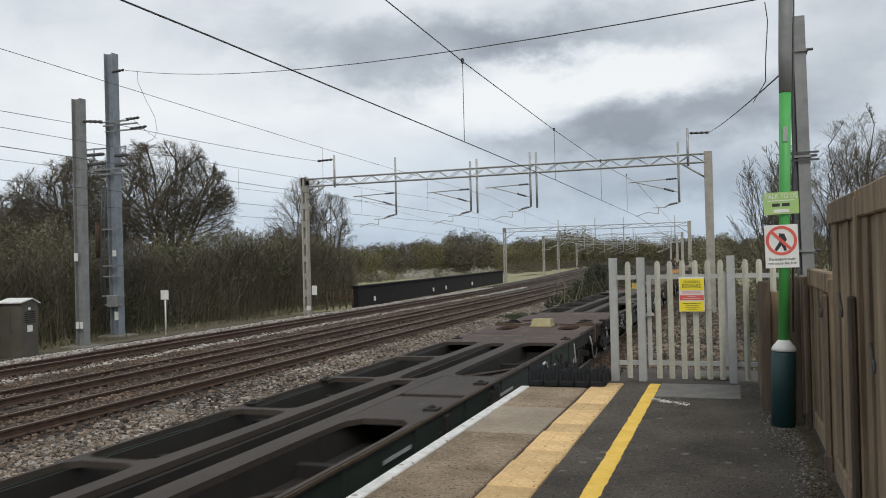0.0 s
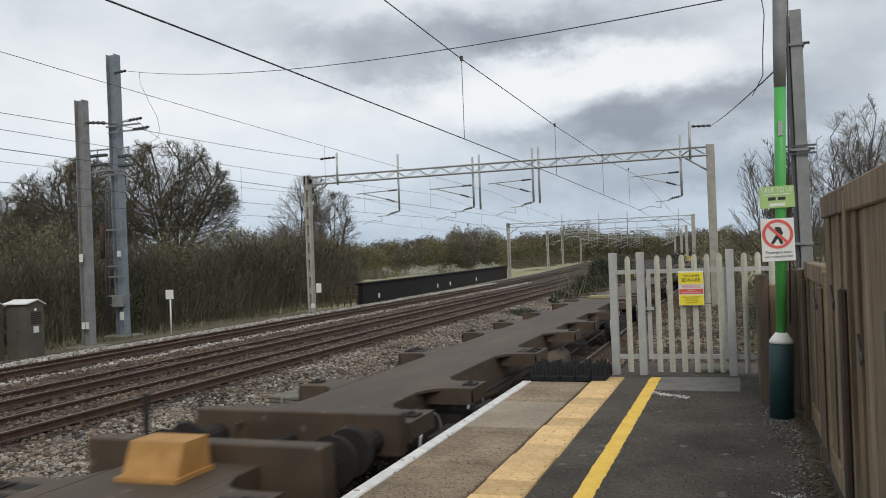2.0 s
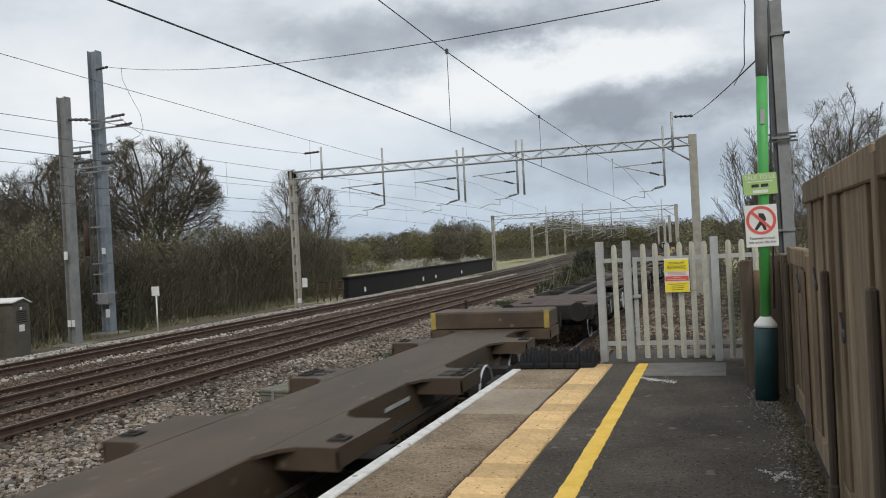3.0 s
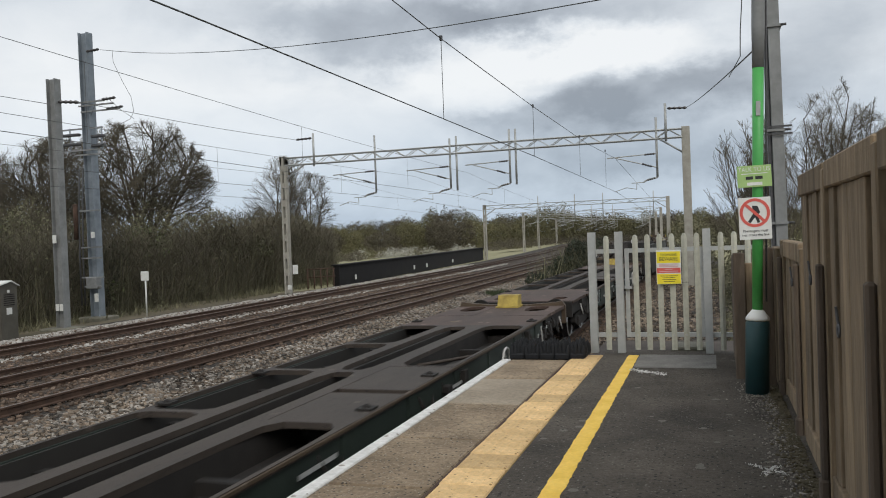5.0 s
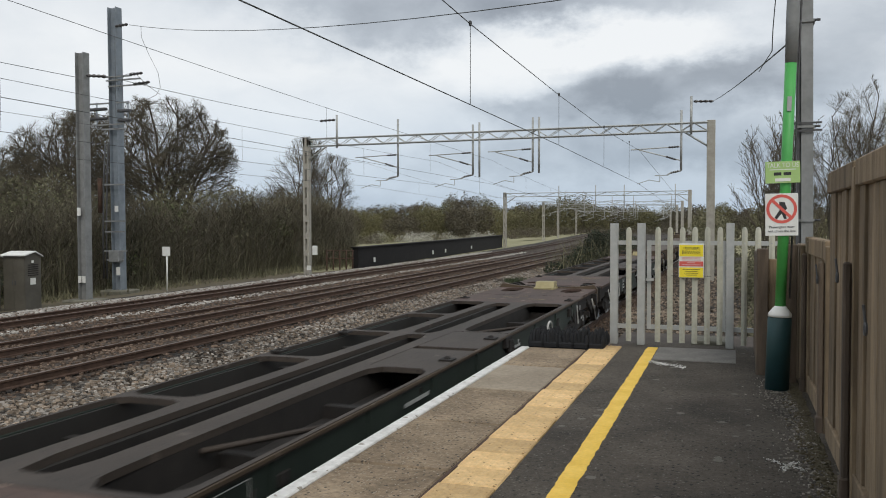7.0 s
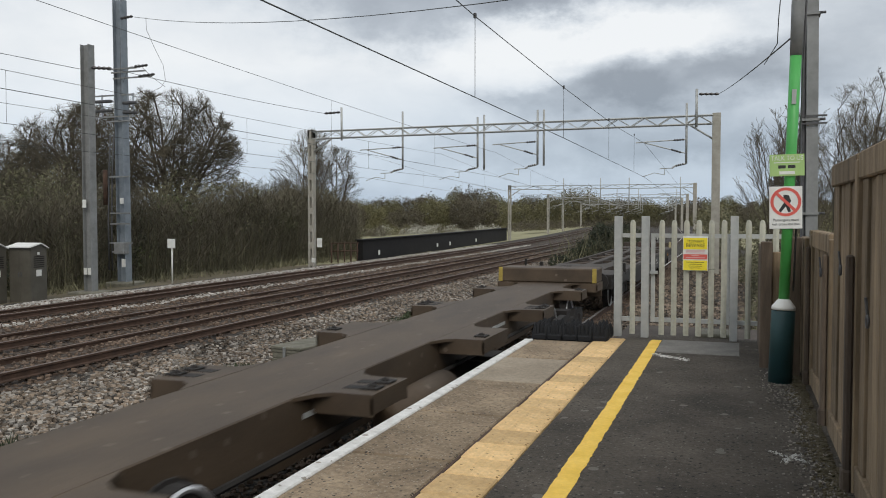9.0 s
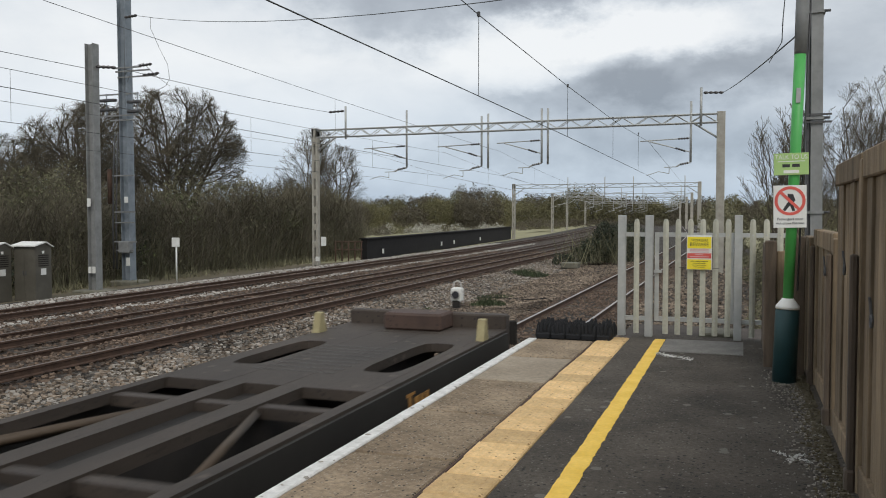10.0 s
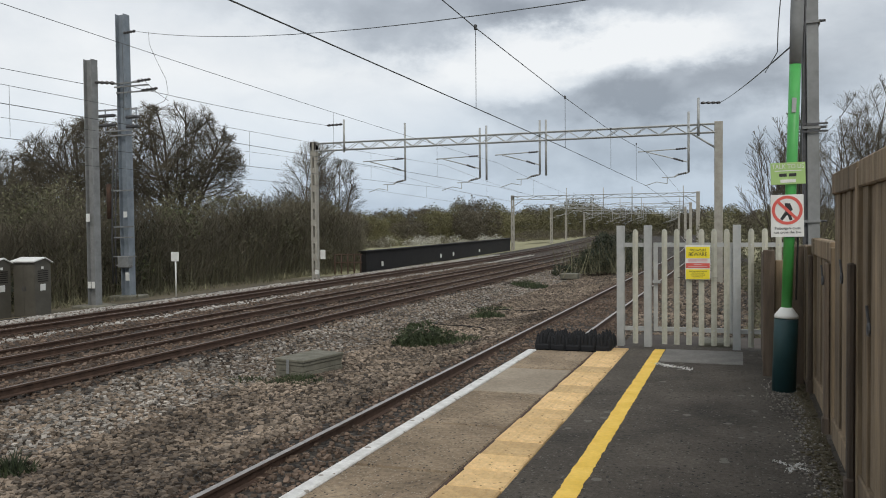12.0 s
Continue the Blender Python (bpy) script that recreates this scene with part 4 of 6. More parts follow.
P1Y = 42.5
first = portal(P1Y, -22.3, -1.02, 6.30, 6.42, -1.5, [(-16.9, 7.1, -18.95, 3.45), (-12.75, 6.65, -14.75, 3.45), (-9.6, 6.9, -11.55, 3.55), (-2.38, 6.95, -4.35, 3.45)], "grey lattice portal over the tracks with four cantilevers")
bar("drop_tube", [(-12.4, P1Y, 3.95), (-12.4, P1Y, 6.75)], 0.055, GALV, first, n=8)
bar("drop_tube", [(-9.28, P1Y, 4.1), (-9.28, P1Y, 6.9)], 0.055, GALV, first, n=8)
for x, z0, z1, s in ((-20.35, 5.65, 7.42, -1), (-1.92, 5.75, 7.55, 1)):
    bar("stub_post", [(x, P1Y - 0.25, z0), (x, P1Y - 0.25, z1)], 0.06, GALV, first, n=8)
    insulator(first, (x + s * 0.1, P1Y - 0.25, z1 - 0.25), (x + s * 1.0, P1Y - 0.25, z1 - 0.28), 0.07)
boxes("number_plate", [(-21.85, -21.55, P1Y - 0.3, P1Y - 0.27, -0.15, 0.35)], WHITE_PAINT, first, "white plate")
boxes("number_plate", [(-22.25, -22.02, P1Y - 0.18, P1Y - 0.165, -1.0, -0.75)], WHITE_PAINT, first, "white plate")
PORTALS = [(95.0, 4.95, 5.0), (128.0, 4.65, 4.6), (150.0, 4.45, 4.4), (190.0, 4.3, 4.2), (240.0, 4.3, 4.2), (300.0, 4.5, 4.4), (370.0, 4.8, 4.8), (460.0, 5.2, 5.2)]
for y, zl, zr in PORTALS:
    o = bend(y, 45.0)
    zc = zl - 2.75
    portal(y, -23.2 + o, -2.9 + o, zl, zr, -1.6, [(x + o, zl + 0.7, x + o - 1.9, zc) for x in (-17.0, -12.9, -9.8, -4.4)], "distant lattice portal over the curving tracks", fine=False)


def h_mast(name, label, x, y, z0, z1, w, d, mat, lean=0.0):
    m = thing(name, label, "mast", pose(x, y, z0, 0, lean, 0))
    h = z1 - z0
    bm = bmesh.new()
    bx(bm, -w / 2, -w / 2 + 0.022, -d / 2, d / 2, 0, h)
    bx(bm, w / 2 - 0.022, w / 2, -d / 2, d / 2, 0, h)
    bx(bm, -w / 2 + 0.022, w / 2 - 0.022, -0.012, 0.012, 0, h)
    part("column", bm, mat, m)
    boxes("footing", [(-0.6, 0.6, -0.6, 0.6, -0.4, 0.12)], CONCRETE, m, "rough concrete footing", bevel=0.05)
    return m


ma = h_mast("steel_mast", "plain grey steel mast beside the far track", -23.0, 26.1, -1.35, 7.95, 0.36, 0.34, MAST_GREY)
for row in [(-0.17, -0.01, -0.19, -0.172, 3.25, 3.55), (0.02, 0.16, -0.19, -0.172, 0.75, 1.0), (-0.16, -0.02, -0.19, -0.172, 0.75, 1.0)]:
    boxes("number_plate", [row], WHITE_PAINT, ma, "small white plate")
insulator(ma, (0.2, 0, 8.45), (0.95, 0.15, 8.40), 0.07)
mb = h_mast("steel_mast", "tall blue-grey steel mast carrying line fittings", -24.9, 30.3, -1.35, 10.75, 0.42, 0.40, MAST_BLUE, -0.35)
for row in [(0.0, 0.18, -0.22, -0.202, 3.45, 3.7), (0.03, 0.22, -0.22, -0.202, 0.75, 1.1)]:
    boxes("number_plate", [row], WHITE_PAINT, mb, "small white plate")
for z, a, b in ((9.15, -0.45, 1.0), (9.0, -0.3, 1.45), (8.75, -0.2, 1.75), (8.05, -1.2, -0.2), (8.05, 0.2, 0.85), (7.15, -1.25, 0.85), (6.95, -0.6, 0.6), (4.6, -0.5, 0.55), (3.05, -0.5, 0.55), (2.6, -0.5, 0.5), (1.40, -0.42, 0.42), (1.78, -0.55, 0.6)):
    boxes("bracket", [(a, b, -0.26, -0.20, z - 0.03, z + 0.03)], MAST_GREY, mb)
for x in (-1.2, -0.8, 0.55, 0.8):
    bar("hanger", [(x, -0.24, 7.1), (x, -0.24, 8.1)], 0.03, MAST_BLUE, mb)
for z in (7.35, 7.75):
    boxes("switch_box", [(-1.3, -0.3, -0.35, -0.15, z, z + 0.12)], STEEL_DARK, mb, bevel=0.03)
    boxes("switch_box", [(0.3, 0.95, -0.35, -0.15, z - 0.12, z)], STEEL_DARK, mb, bevel=0.03)
boxes("winch_box", [(-0.26, 0.26, -0.36, 0.0, 1.3, 1.8)], MAST_GREY, mb, bevel=0.03)
for x0, x1, z in ((1.1, 1.9, 8.78), (0.9, 1.55, 9.18), (0.24, 0.85, 11.25)):
    insulator(mb, (x0, -0.24, z), (x1, -0.24, z + 0.04), 0.065)
for x in (-0.45, -0.62):
    bar("cable", [(x, -0.22, 0.6), (x, -0.22, 2.6), (x + 0.1, -0.22, 5.0), (x + 0.2, -0.22, 6.4)], 0.035, STEEL_DARK, mb)
bar("counterweight", [(-0.75, -0.2, 3.4), (-0.75, -0.2, 4.9)], 0.10, RUST, mb, "rusty weight stack", n=8)
mc = thing("steel_mast", "grey galvanised steel mast behind the platform fence", "mast", pose(0.945, 12.6, -1.2, 0, -0.6, 0))
bm = bmesh.new()
bx(bm, -0.075, 0.075, -0.16, -0.14, 0, 5.98, bevel=0.004)
bx(bm, -0.008, 0.008, -0.14, 0.14, 0, 5.98)
bx(bm, -0.075, 0.075, 0.14, 0.16, 0, 5.98, bevel=0.004)
part("column", bm, MAST_GREY, mc)
boxes("footing", [(-0.4, 0.4, -0.4, 0.4, -0.4, 0.12)], CONCRETE, mc, "rough concrete footing", bevel=0.05)
boxes("side_channel", [(-0.125, -0.082, -0.12, 0.10, 0, 5.90)], STEEL_DARK, mc, "dark side channel", bevel=0.004)
for z in (2.85, 4.10, 5.50):
    boxes("strap", [(-0.14, 0.10, -0.185, 0.18, z, z + 0.035)], MAST_GREY, mc)
    bar("bolt", [(0.09, -0.18, z + 0.017), (0.16, -0.18, z + 0.017)], 0.018, STEEL_DARK, mc)
boxes("clamp", [(-0.22, 0.18, -0.20, -0.185, 4.05, 4.075), (-0.22, 0.18, -0.20, -0.185, 4.15, 4.175)], STEEL_DARK, mc)

# wires: contact wire, messenger and droppers over every track


def wire(label, pts, r=0.011, name="overhead_wire"):
    bm = bmesh.new()
    tube(bm, pts, r, 5)
    return tagged(part(name, bm, WIRE, None), label, "wire", group="overhead wires")


def sag(a, b, drop, n=14):
    a, b = Vector(a), Vector(b)
    return [a + (b - a) * k / n - Vector((0, 0, drop * 4 * (k / n) * (1 - k / n))) for k in range(n + 1)]


def line_over(xc, start, zc, zm, back=-14.0, r=0.011, lift=0.0, low_lift=0.0):
    spans = [(back, P1Y)] + [(P1Y, 95.0), (95.0, 150.0), (150.0, 240.0)]
    for k, (a, b) in enumerate(spans):
        za, zb = zc - (0 if k < 2 else 1.0), zc - (0, 1.0, 1.4, 1.5)[k]
        xa, xb = xc + bend(a, start), xc + bend(b, start)
        wire("thin dark contact wire over the track", sag((xa, a, za + (low_lift if k == 0 else 0)), (xb, b, zb), 0.03), r)
        dz = zm - zc
        wire("thin dark catenary wire over the track", sag((xa, a, za + dz + (lift if k == 0 else 0)), (xb, b, zb + dz), 0.25 if k == 0 else 0.5), r * 0.9)
        n = 6
        for j in range(1, n):
            f = j / n
            y = a + (b - a) * f
            x = xa + (xb - xa) * f
            zl = za + (zb - za) * f
            dd = dz - (0.25 if k == 0 else 0.5) * 4 * f * (1 - f) + (lift * (1 - f) if k == 0 else 0)
            if k < 2:
                wire("thin dark dropper wire between the overhead wires", [(x, y, zl + (low_lift * (1 - f) if k == 0 else 0)), (x, y, zl + dd)], 0.004, "dropper")


for xc, lift, low_lift in ((-11.75, 1.62, 0.4), (-14.7, 0.3, 0.05), (-18.7, 0.2, 0.0)):
    line_over(xc, 45.0, 3.58, 4.80, r=0.007, lift=lift, low_lift=low_lift)
# the platform track's wires, read where they pass overhead
wire("dark contact wire over the platform track", [(-4.25, -14, 3.62), (-4.22, 6.5, 3.64), (-4.22, 13.7, 3.62), (-4.2, 21.5, 3.58), (-4.35, P1Y, 3.47), (-4.4 + bend(95, 60), 95, 2.3)], 0.0085)
wire("dark catenary wire over the platform track", [(-4.2, -14, 5.6), (-4.2, 6.5, 5.18), (-4.2, 12.2, 5.00), (-4.2, 13.8, 4.95), (-4.2, 21.5, 4.84), (-4.3, 32, 4.88), (-4.35, P1Y, 5.10), (-4.4 + bend(95, 60), 95, 3.6)], 0.0085)
for y, a, b in ((13.8, 3.62, 4.95), (21.5, 3.58, 4.84), (29.5, 3.54, 4.86), (37.0, 3.50, 5.0)):
    wire("thin dark dropper wire between the overhead wires", [(-4.2, y, a), (-4.2, y, b)], 0.006, "dropper")
    bm = bmesh.new()
    bx(bm, -4.22, -4.18, y - 0.03, y + 0.03, b - 0.03, b + 0.05)
    tagged(part("dropper_clip", bm, STEEL_DARK, None), "small dark dropper clip", "clip", group="overhead wires")
wire("long cross wire from the tall mast", sag((-24.0, 30.0, 9.90), (0.45, 12.4, 5.05), 0.50), 0.010)
wire("anchor wire slanting up to the mast", sag((-1.0, P1Y - 0.25, 7.25), (0.66, 12.5, 4.05), 0.08), 0.012)
wire("thin hanging jumper wire beside the mast", [(0.47, 12.4, 5.0), (0.50, 12.42, 4.75), (0.47, 12.6, 4.3), (0.475, 13.0, 4.05), (0.42, 17.5, 4.50)], 0.007)
wire("feeder wire from the mast to the portal", sag((-22.0, 26.25, 7.05), (-21.35, P1Y - 0.25, 7.14), 0.10), 0.011)
wire("thin feeder wire running to the mast", sag((-23.2, 26.1, 7.05), (-22.6, 2.0, 6.65), 0.03), 0.011)
wire("jumper wire on the mast", [(-23.4, 30.0, 9.82), (-23.3, 29.9, 9.3), (-22.9, 29.9, 8.5), (-22.5, 29.9, 7.8), (-22.4, 29.9, 7.2), (-22.6, 29.9, 6.9), (-23.6, 30, 6.6)], 0.009)
wire("thin looping jumper wire on the mast", [(-24.6, 30, 7.2), (-24.2, 29.9, 7.8), (-23.7, 29.9, 7.9), (-23.0, 29.9, 7.3), (-22.4, 29.9, 6.9)], 0.009)

# ---- line-side things ----


def cabinet(x, y, label):
    """A steel case with double doors, louvred end and a sloping lid."""
    c = thing("relay_cabinet", label, "equipment cabinet", pose(x, y, -1.4, 0, 0, 3), "line-side cabinets")
    bm = bmesh.new()
    prism(bm, [(-0.37, 0.0), (0.37, 0.0), (0.37, 1.90), (0.08, 2.04), (-0.37, 1.94)], "x", -0.44, 0.44)
    part("body", bm, CABINET, c)
    bm = bmesh.new()
    prism(bm, [(-0.47, 1.925), (0.07, 2.045), (0.44, 1.88), (0.44, 1.91), (0.07, 2.085), (-0.47, 1.965)], "x", -0.50, 0.50)
    part("lid", bm, WHITE_PAINT, c, "pale weathered sloping lid")
    for a, b in ((-0.42, -0.01), (0.01, 0.42)):
        d = boxes("door", [(a, b, -0.385, -0.37, 0.08, 1.82)], CABINET, c, bevel=0.004)
        h = b - 0.06 if a < 0 else a + 0.03
        boxes("handle", [(h, h + 0.03, -0.405, -0.385, 0.95, 1.10)], STEEL_DARK, d)
    for k in range(6):
        boxes("vent", [(0.44, 0.452, -0.24, 0.24, 1.25 + 0.07 * k, 1.28 + 0.07 * k)], UNDER, c)
    boxes("label_plate", [(0.445, 0.458, -0.14, 0.10, 0.95, 1.17)], WHITE_PAINT, c)
    boxes("label_plate", [(0.445, 0.458, -0.08, 0.02, 1.68, 1.77)], WHITE_PAINT, c)
    boxes("plinth", [(-0.58, 0.58, -0.46, 0.46, -0.3, 0.0)], CONCRETE, c)


cabinet(-22.95, 23.05, "brown-grey line-side cabinet with a pale lid")
cabinet(-23.75, 22.1, "brown-grey line-side cabinet half hidden at the tracks")
post = thing("marker_post", "thin white post with a square white plate", "marker post", pose(-23.0, 31.0, -1.35))
bar("post", [(0, 0, 0), (0, 0, 1.75)], 0.035, WHITE_PAINT, post, n=8)
boxes("plate", [(-0.20, 0.20, -0.05, -0.03, 1.55, 1.95)], WHITE_PAINT, post, bevel=0.01)
bm = bmesh.new()
prism(bm, [(-22.3, 49.3), (-23.0, 62), (-24.0, 78), (-25.5, 97), (-25.9, 97), (-24.4, 78), (-23.4, 62), (-22.7, 49.3)], "z", -1.4, 0.0)
bridge = tagged(part("bridge_parapet", bm, PARAPET, None), "long dark steel bridge parapet beside the far track", "bridge parapet", kind="structure")
bm = bmesh.new()
prism(bm, [(-22.22, 49.2), (-22.92, 62), (-23.92, 78), (-25.42, 97.1), (-26.0, 97.1), (-24.5, 78), (-23.5, 62), (-22.8, 49.2)], "z", 0.0, 0.07)
part("coping", bm, PARAPET, bridge)
for y in (52.0, 66, 70, 80):
    x = -22.3 - 0.0545 * (y - 49.3) - 0.00025 * (y - 49.3) ** 2
    boxes("marker_plate", [(x + 0.06, x + 0.12, y - 0.1, y + 0.1, -1.0, -0.7)], WHITE_PAINT, bridge, "small white marker")
rail = thing("hand_railing", "rusty tube hand railing before the bridge", "railing")
for k in range(5):
    bar("post", [(-23.7 + 0.32 * k, 47.7 + 0.25 * k, -1.7), (-23.7 + 0.32 * k, 47.7 + 0.25 * k, -0.10)], 0.045, RUST, rail)
for z in (-0.13, -0.62):
    bar("rail", [(-23.75, 47.66, z), (-22.35, 48.75, z)], 0.04, RUST, rail)

pit = thing("cable_pit", "low mossy concrete cable pit with a flat lid", "cable pit", pose(-8.22, 15.35, -1.30, 0, 0, -12))
pit.scale = (0.75, 0.75, 0.85)
for k, (z0, z1, d) in enumerate(((0, 0.14, 0.0), (0.145, 0.28, 0.012), (0.285, 0.36, -0.006))):
    boxes("ring", [(-0.48 + d, 0.48 - d, -0.82 + d, 0.82 - d, z0, z1)], CONCRETE, pit, bevel=0.012)
boxes("lid", [(-0.51, 0.51, -0.85, 0.85, 0.362, 0.43)], CONCRETE, pit, bevel=0.015)
boxes("hasp", [(-0.05, 0.03, -0.875, -0.85, 0.10, 0.42)], MAST_GREY, pit, "grey hasp")
boxes("old_slab", [(-9.0, -8.1, 44.5, 45.3, -1.25, -0.95)], CONCRETE, None, bevel=0.04)
tagged(bpy.data.objects["old_slab"], "pale concrete slab lying by the dark bush", "concrete slab")
for k, pts in enumerate(([(-9.6, 25.5), (-9.0, 24.3), (-8.3, 23.6), (-7.6, 23.4), (-6.9, 22.9), (-6.4, 22.0)], [(-9.4, 30), (-8.8, 29.0), (-8.1, 28.4), (-7.4, 28.1), (-6.7, 27.7), (-5.9, 27.0)])):
    ob = bar("cable", [(x, y, ground_z(x, y) + 0.045) for x, y in pts], 0.016, RUBBER)
    tagged(ob, "black cable lying over the ballast", "cable", "cables")

# ---- trees, thicket and weeds ----


def limb(rng, verts, faces, p, d, length, r0, r1, bend_to, wild, n, sides):
    """A tapering bar that sets out along d and curves towards bend_to; returns its points."""
    pts, q = [p], p
    for k in range(n):
        d = d + bend_to * (0.35 / n) + rng.normal(0, wild / n, 3)
        d = d / np.linalg.norm(d)
        q = q + d * length / n
        pts.append(q)
    a = np.cross(d, (0.31, 0.22, 0.92))
    a /= np.linalg.norm(a) + 1e-9
    b = np.cross(d, a)
    base = len(verts)
    for k, pt in enumerate(pts):
        rr = r0 + (r1 - r0) * k / n
        for t in range(sides):
            verts.append(tuple(pt + rr * (math.cos(6.2832 * t / sides) * a + math.sin(6.2832 * t / sides) * b)))
    for k in range(n):
        for t in range(sides):
            i, j = base + k * sides + t, base + k * sides + (t + 1) % sides
            faces.append((i, j, j + sides, i + sides))
    return pts


def tree_kind(seed, h, radius, label, shoots, trunk, fork, fine, upright=0.5, angle=0.62):
    """A bare tree: limbs fan out of a fork and split into ever finer twigs that end on a rounded crown."""
    rng = np.random.default_rng(seed)
    tv, tf, cv, cf = [], [], [], []
    up = np.array([0, 0, 1.0])
    heart, reach = np.array([0, 0, h * (fork + 1.0) * 0.5]), np.array([radius, radius, h * (1.0 - fork) * 0.5])
    stem = limb(rng, tv, tf, np.zeros(3), up, h * fork, trunk, trunk * 0.75, up, 0.06, 3, 7)

    def split(p, d, length, r, level):
        for _ in range(4):
            tip = (p + d * length - heart) / reach
            lump = 1.0 + 0.13 * noise.noise((float(tip[0]) * 2.1 + seed, float(tip[1]) * 2.1, float(tip[2]) * 2.1))
            if np.linalg.norm(tip) > lump:
                length *= 0.80
        heavy = level >= 3
        pts = limb(rng, tv if heavy else cv, tf if heavy else cf, p, d, length, r, max(r * 0.45, fine * 0.6), up * upright, 0.30 if level > 1 else 0.22, (2, 2, 3, 4, 5)[level], 5 if heavy else 3)
        if level == 0:
            return
        for k in range(shoots[5 - level]):
            f = (0.18 if level == 4 else 0.10) + 0.9 * (k + rng.uniform(0, 1)) / shoots[5 - level]
            f = min(f, 0.999) * (len(pts) - 1)
            i = int(f)
            q = pts[i] + (pts[i + 1] - pts[i]) * (f - i)
            along = pts[i + 1] - pts[i]
            along = along / (np.linalg.norm(along) + 1e-9)
            side = rng.normal(0, 1, 3) + 0.5 * (q - heart) / reach
            side -= along * side.dot(along)
            side /= np.linalg.norm(side) + 1e-9
            nd = along + side * angle * rng.uniform(0.7, 1.35)
            nd /= np.linalg.norm(nd)
            share = 1.0 - 0.45 * f / (len(pts) - 1)
            split(q, nd, length * rng.uniform(0.42, 0.66) * share + 0.08 * radius * (level < 3), max(r * 0.50, fine), level - 1)

    count = shoots[0]
    for k in range(count):
        turn = 6.2832 * (k + rng.uniform(-0.3, 0.3)) * 0.381966 * 1.618
        lean = (0.12 + 0.95 * (k + 0.5) / count) * radius / (h * (1 - fork))
        d = np.array([math.cos(turn) * lean * 1.35, math.sin(turn) * lean * 1.35, 1.0])
        d /= np.linalg.norm(d)
        split(stem[2] + (stem[3] - stem[2]) * rng.uniform(0.2, 1.0), d, h * (1 - fork) * rng.uniform(0.85, 1.05), trunk * 0.52, 4)
    t = thing("bare_tree", label, "tree", group="bare trees")
    raw("trunk", tv, tf, BARK, t)
    raw("crown", cv, cf, TWIG, t)
    return t


wide = tree_kind(1, 12.9, 5.3, "wide bare tree with dense fine twigs above the thicket", (11, 8, 7, 5, 4), 0.24, 0.20, 0.0070, 0.10, 0.95)
wide.matrix_basis = pose(-37.6, 50.4, -2.6)
slim = tree_kind(2, 10.6, 2.6, "slim bare tree with upright branches", (6, 7, 6, 5, 3), 0.12, 0.22, 0.0065, 0.45, 0.70)
slim.matrix_basis = pose(-33.9, 63.6, -2.6)
slim.scale = (1.2, 1.2, 1.08)
airy = tree_kind(5, 9.6, 3.0, "bare tree with open upright branches", (7, 6, 5, 5, 3), 0.08, 0.22, 0.005, 0.35, 0.65)
airy.matrix_basis = pose(4.4, 37.0, -1.2)
airy.scale = (0.86, 0.86, 0.84)
sapling = tree_kind(7, 6.0, 1.3, "young bare tree with upright twigs behind the fence", (5, 6, 5, 3, 2), 0.045, 0.12, 0.005, 0.8, 0.45)
sapling.matrix_basis = pose(1.2, 26.5, -1.1)
for kind, x, y, z, rz, sc in ((wide, -41.4, 46.2, -2.6, 130, 0.90), (wide, -44.5, 43.0, -2.6, 220, 0.72), (slim, -33.2, 67.5, -2.6, 80, 0.98), (slim, -38.0, 68.0, -2.6, 200, 0.70), (slim, -38.5, 34.5, -2.4, 20, 0.82), (airy, -35.5, 27.5, -2.2, 90, 0.85), (wide, -40.5, 31.5, -2.5, 250, 0.58), (slim, -44.5, 44.0, -2.6, 310, 0.8), (airy, -36.5, 54.5, -2.6, 45, 0.66), (slim, -33.0, 31.5, -2.0, 145, 0.60), (airy, -37.5, 40.0, -2.4, 10, 0.75), (slim, -34.0, 45.0, -2.4, 260, 0.50), (wide, -36.5, 28.5, -2.4, 15, 0.62), (slim, -33.5, 26.0, -2.2, 70, 0.72), (airy, -39.5, 37.5, -2.4, 190, 0.82), (slim, -32.0, 23.0, -2.0, 300, 0.66), (wide, -33.8, 22.5, -2.2, 30, 0.58),
                              (airy, 6.0, 41.0, -1.2, 70, 0.82), (sapling, 0.9, 30.5, -1.1, 120, 1.0), (sapling, 2.0, 28.0, -1.1, 240, 0.95), (sapling, 2.2, 24.5, -1.1, 10, 0.8), (airy, 8.0, 46.0, -1.2, 190, 0.84), (sapling, 2.6, 33.0, -1.1, 300, 1.15), (airy, 3.0, 45.0, -1.2, 150, 0.6)):
    c = copy_thing(kind, pose(x, y, z, 0, 0, rz))
    c.scale = (sc, sc, sc)


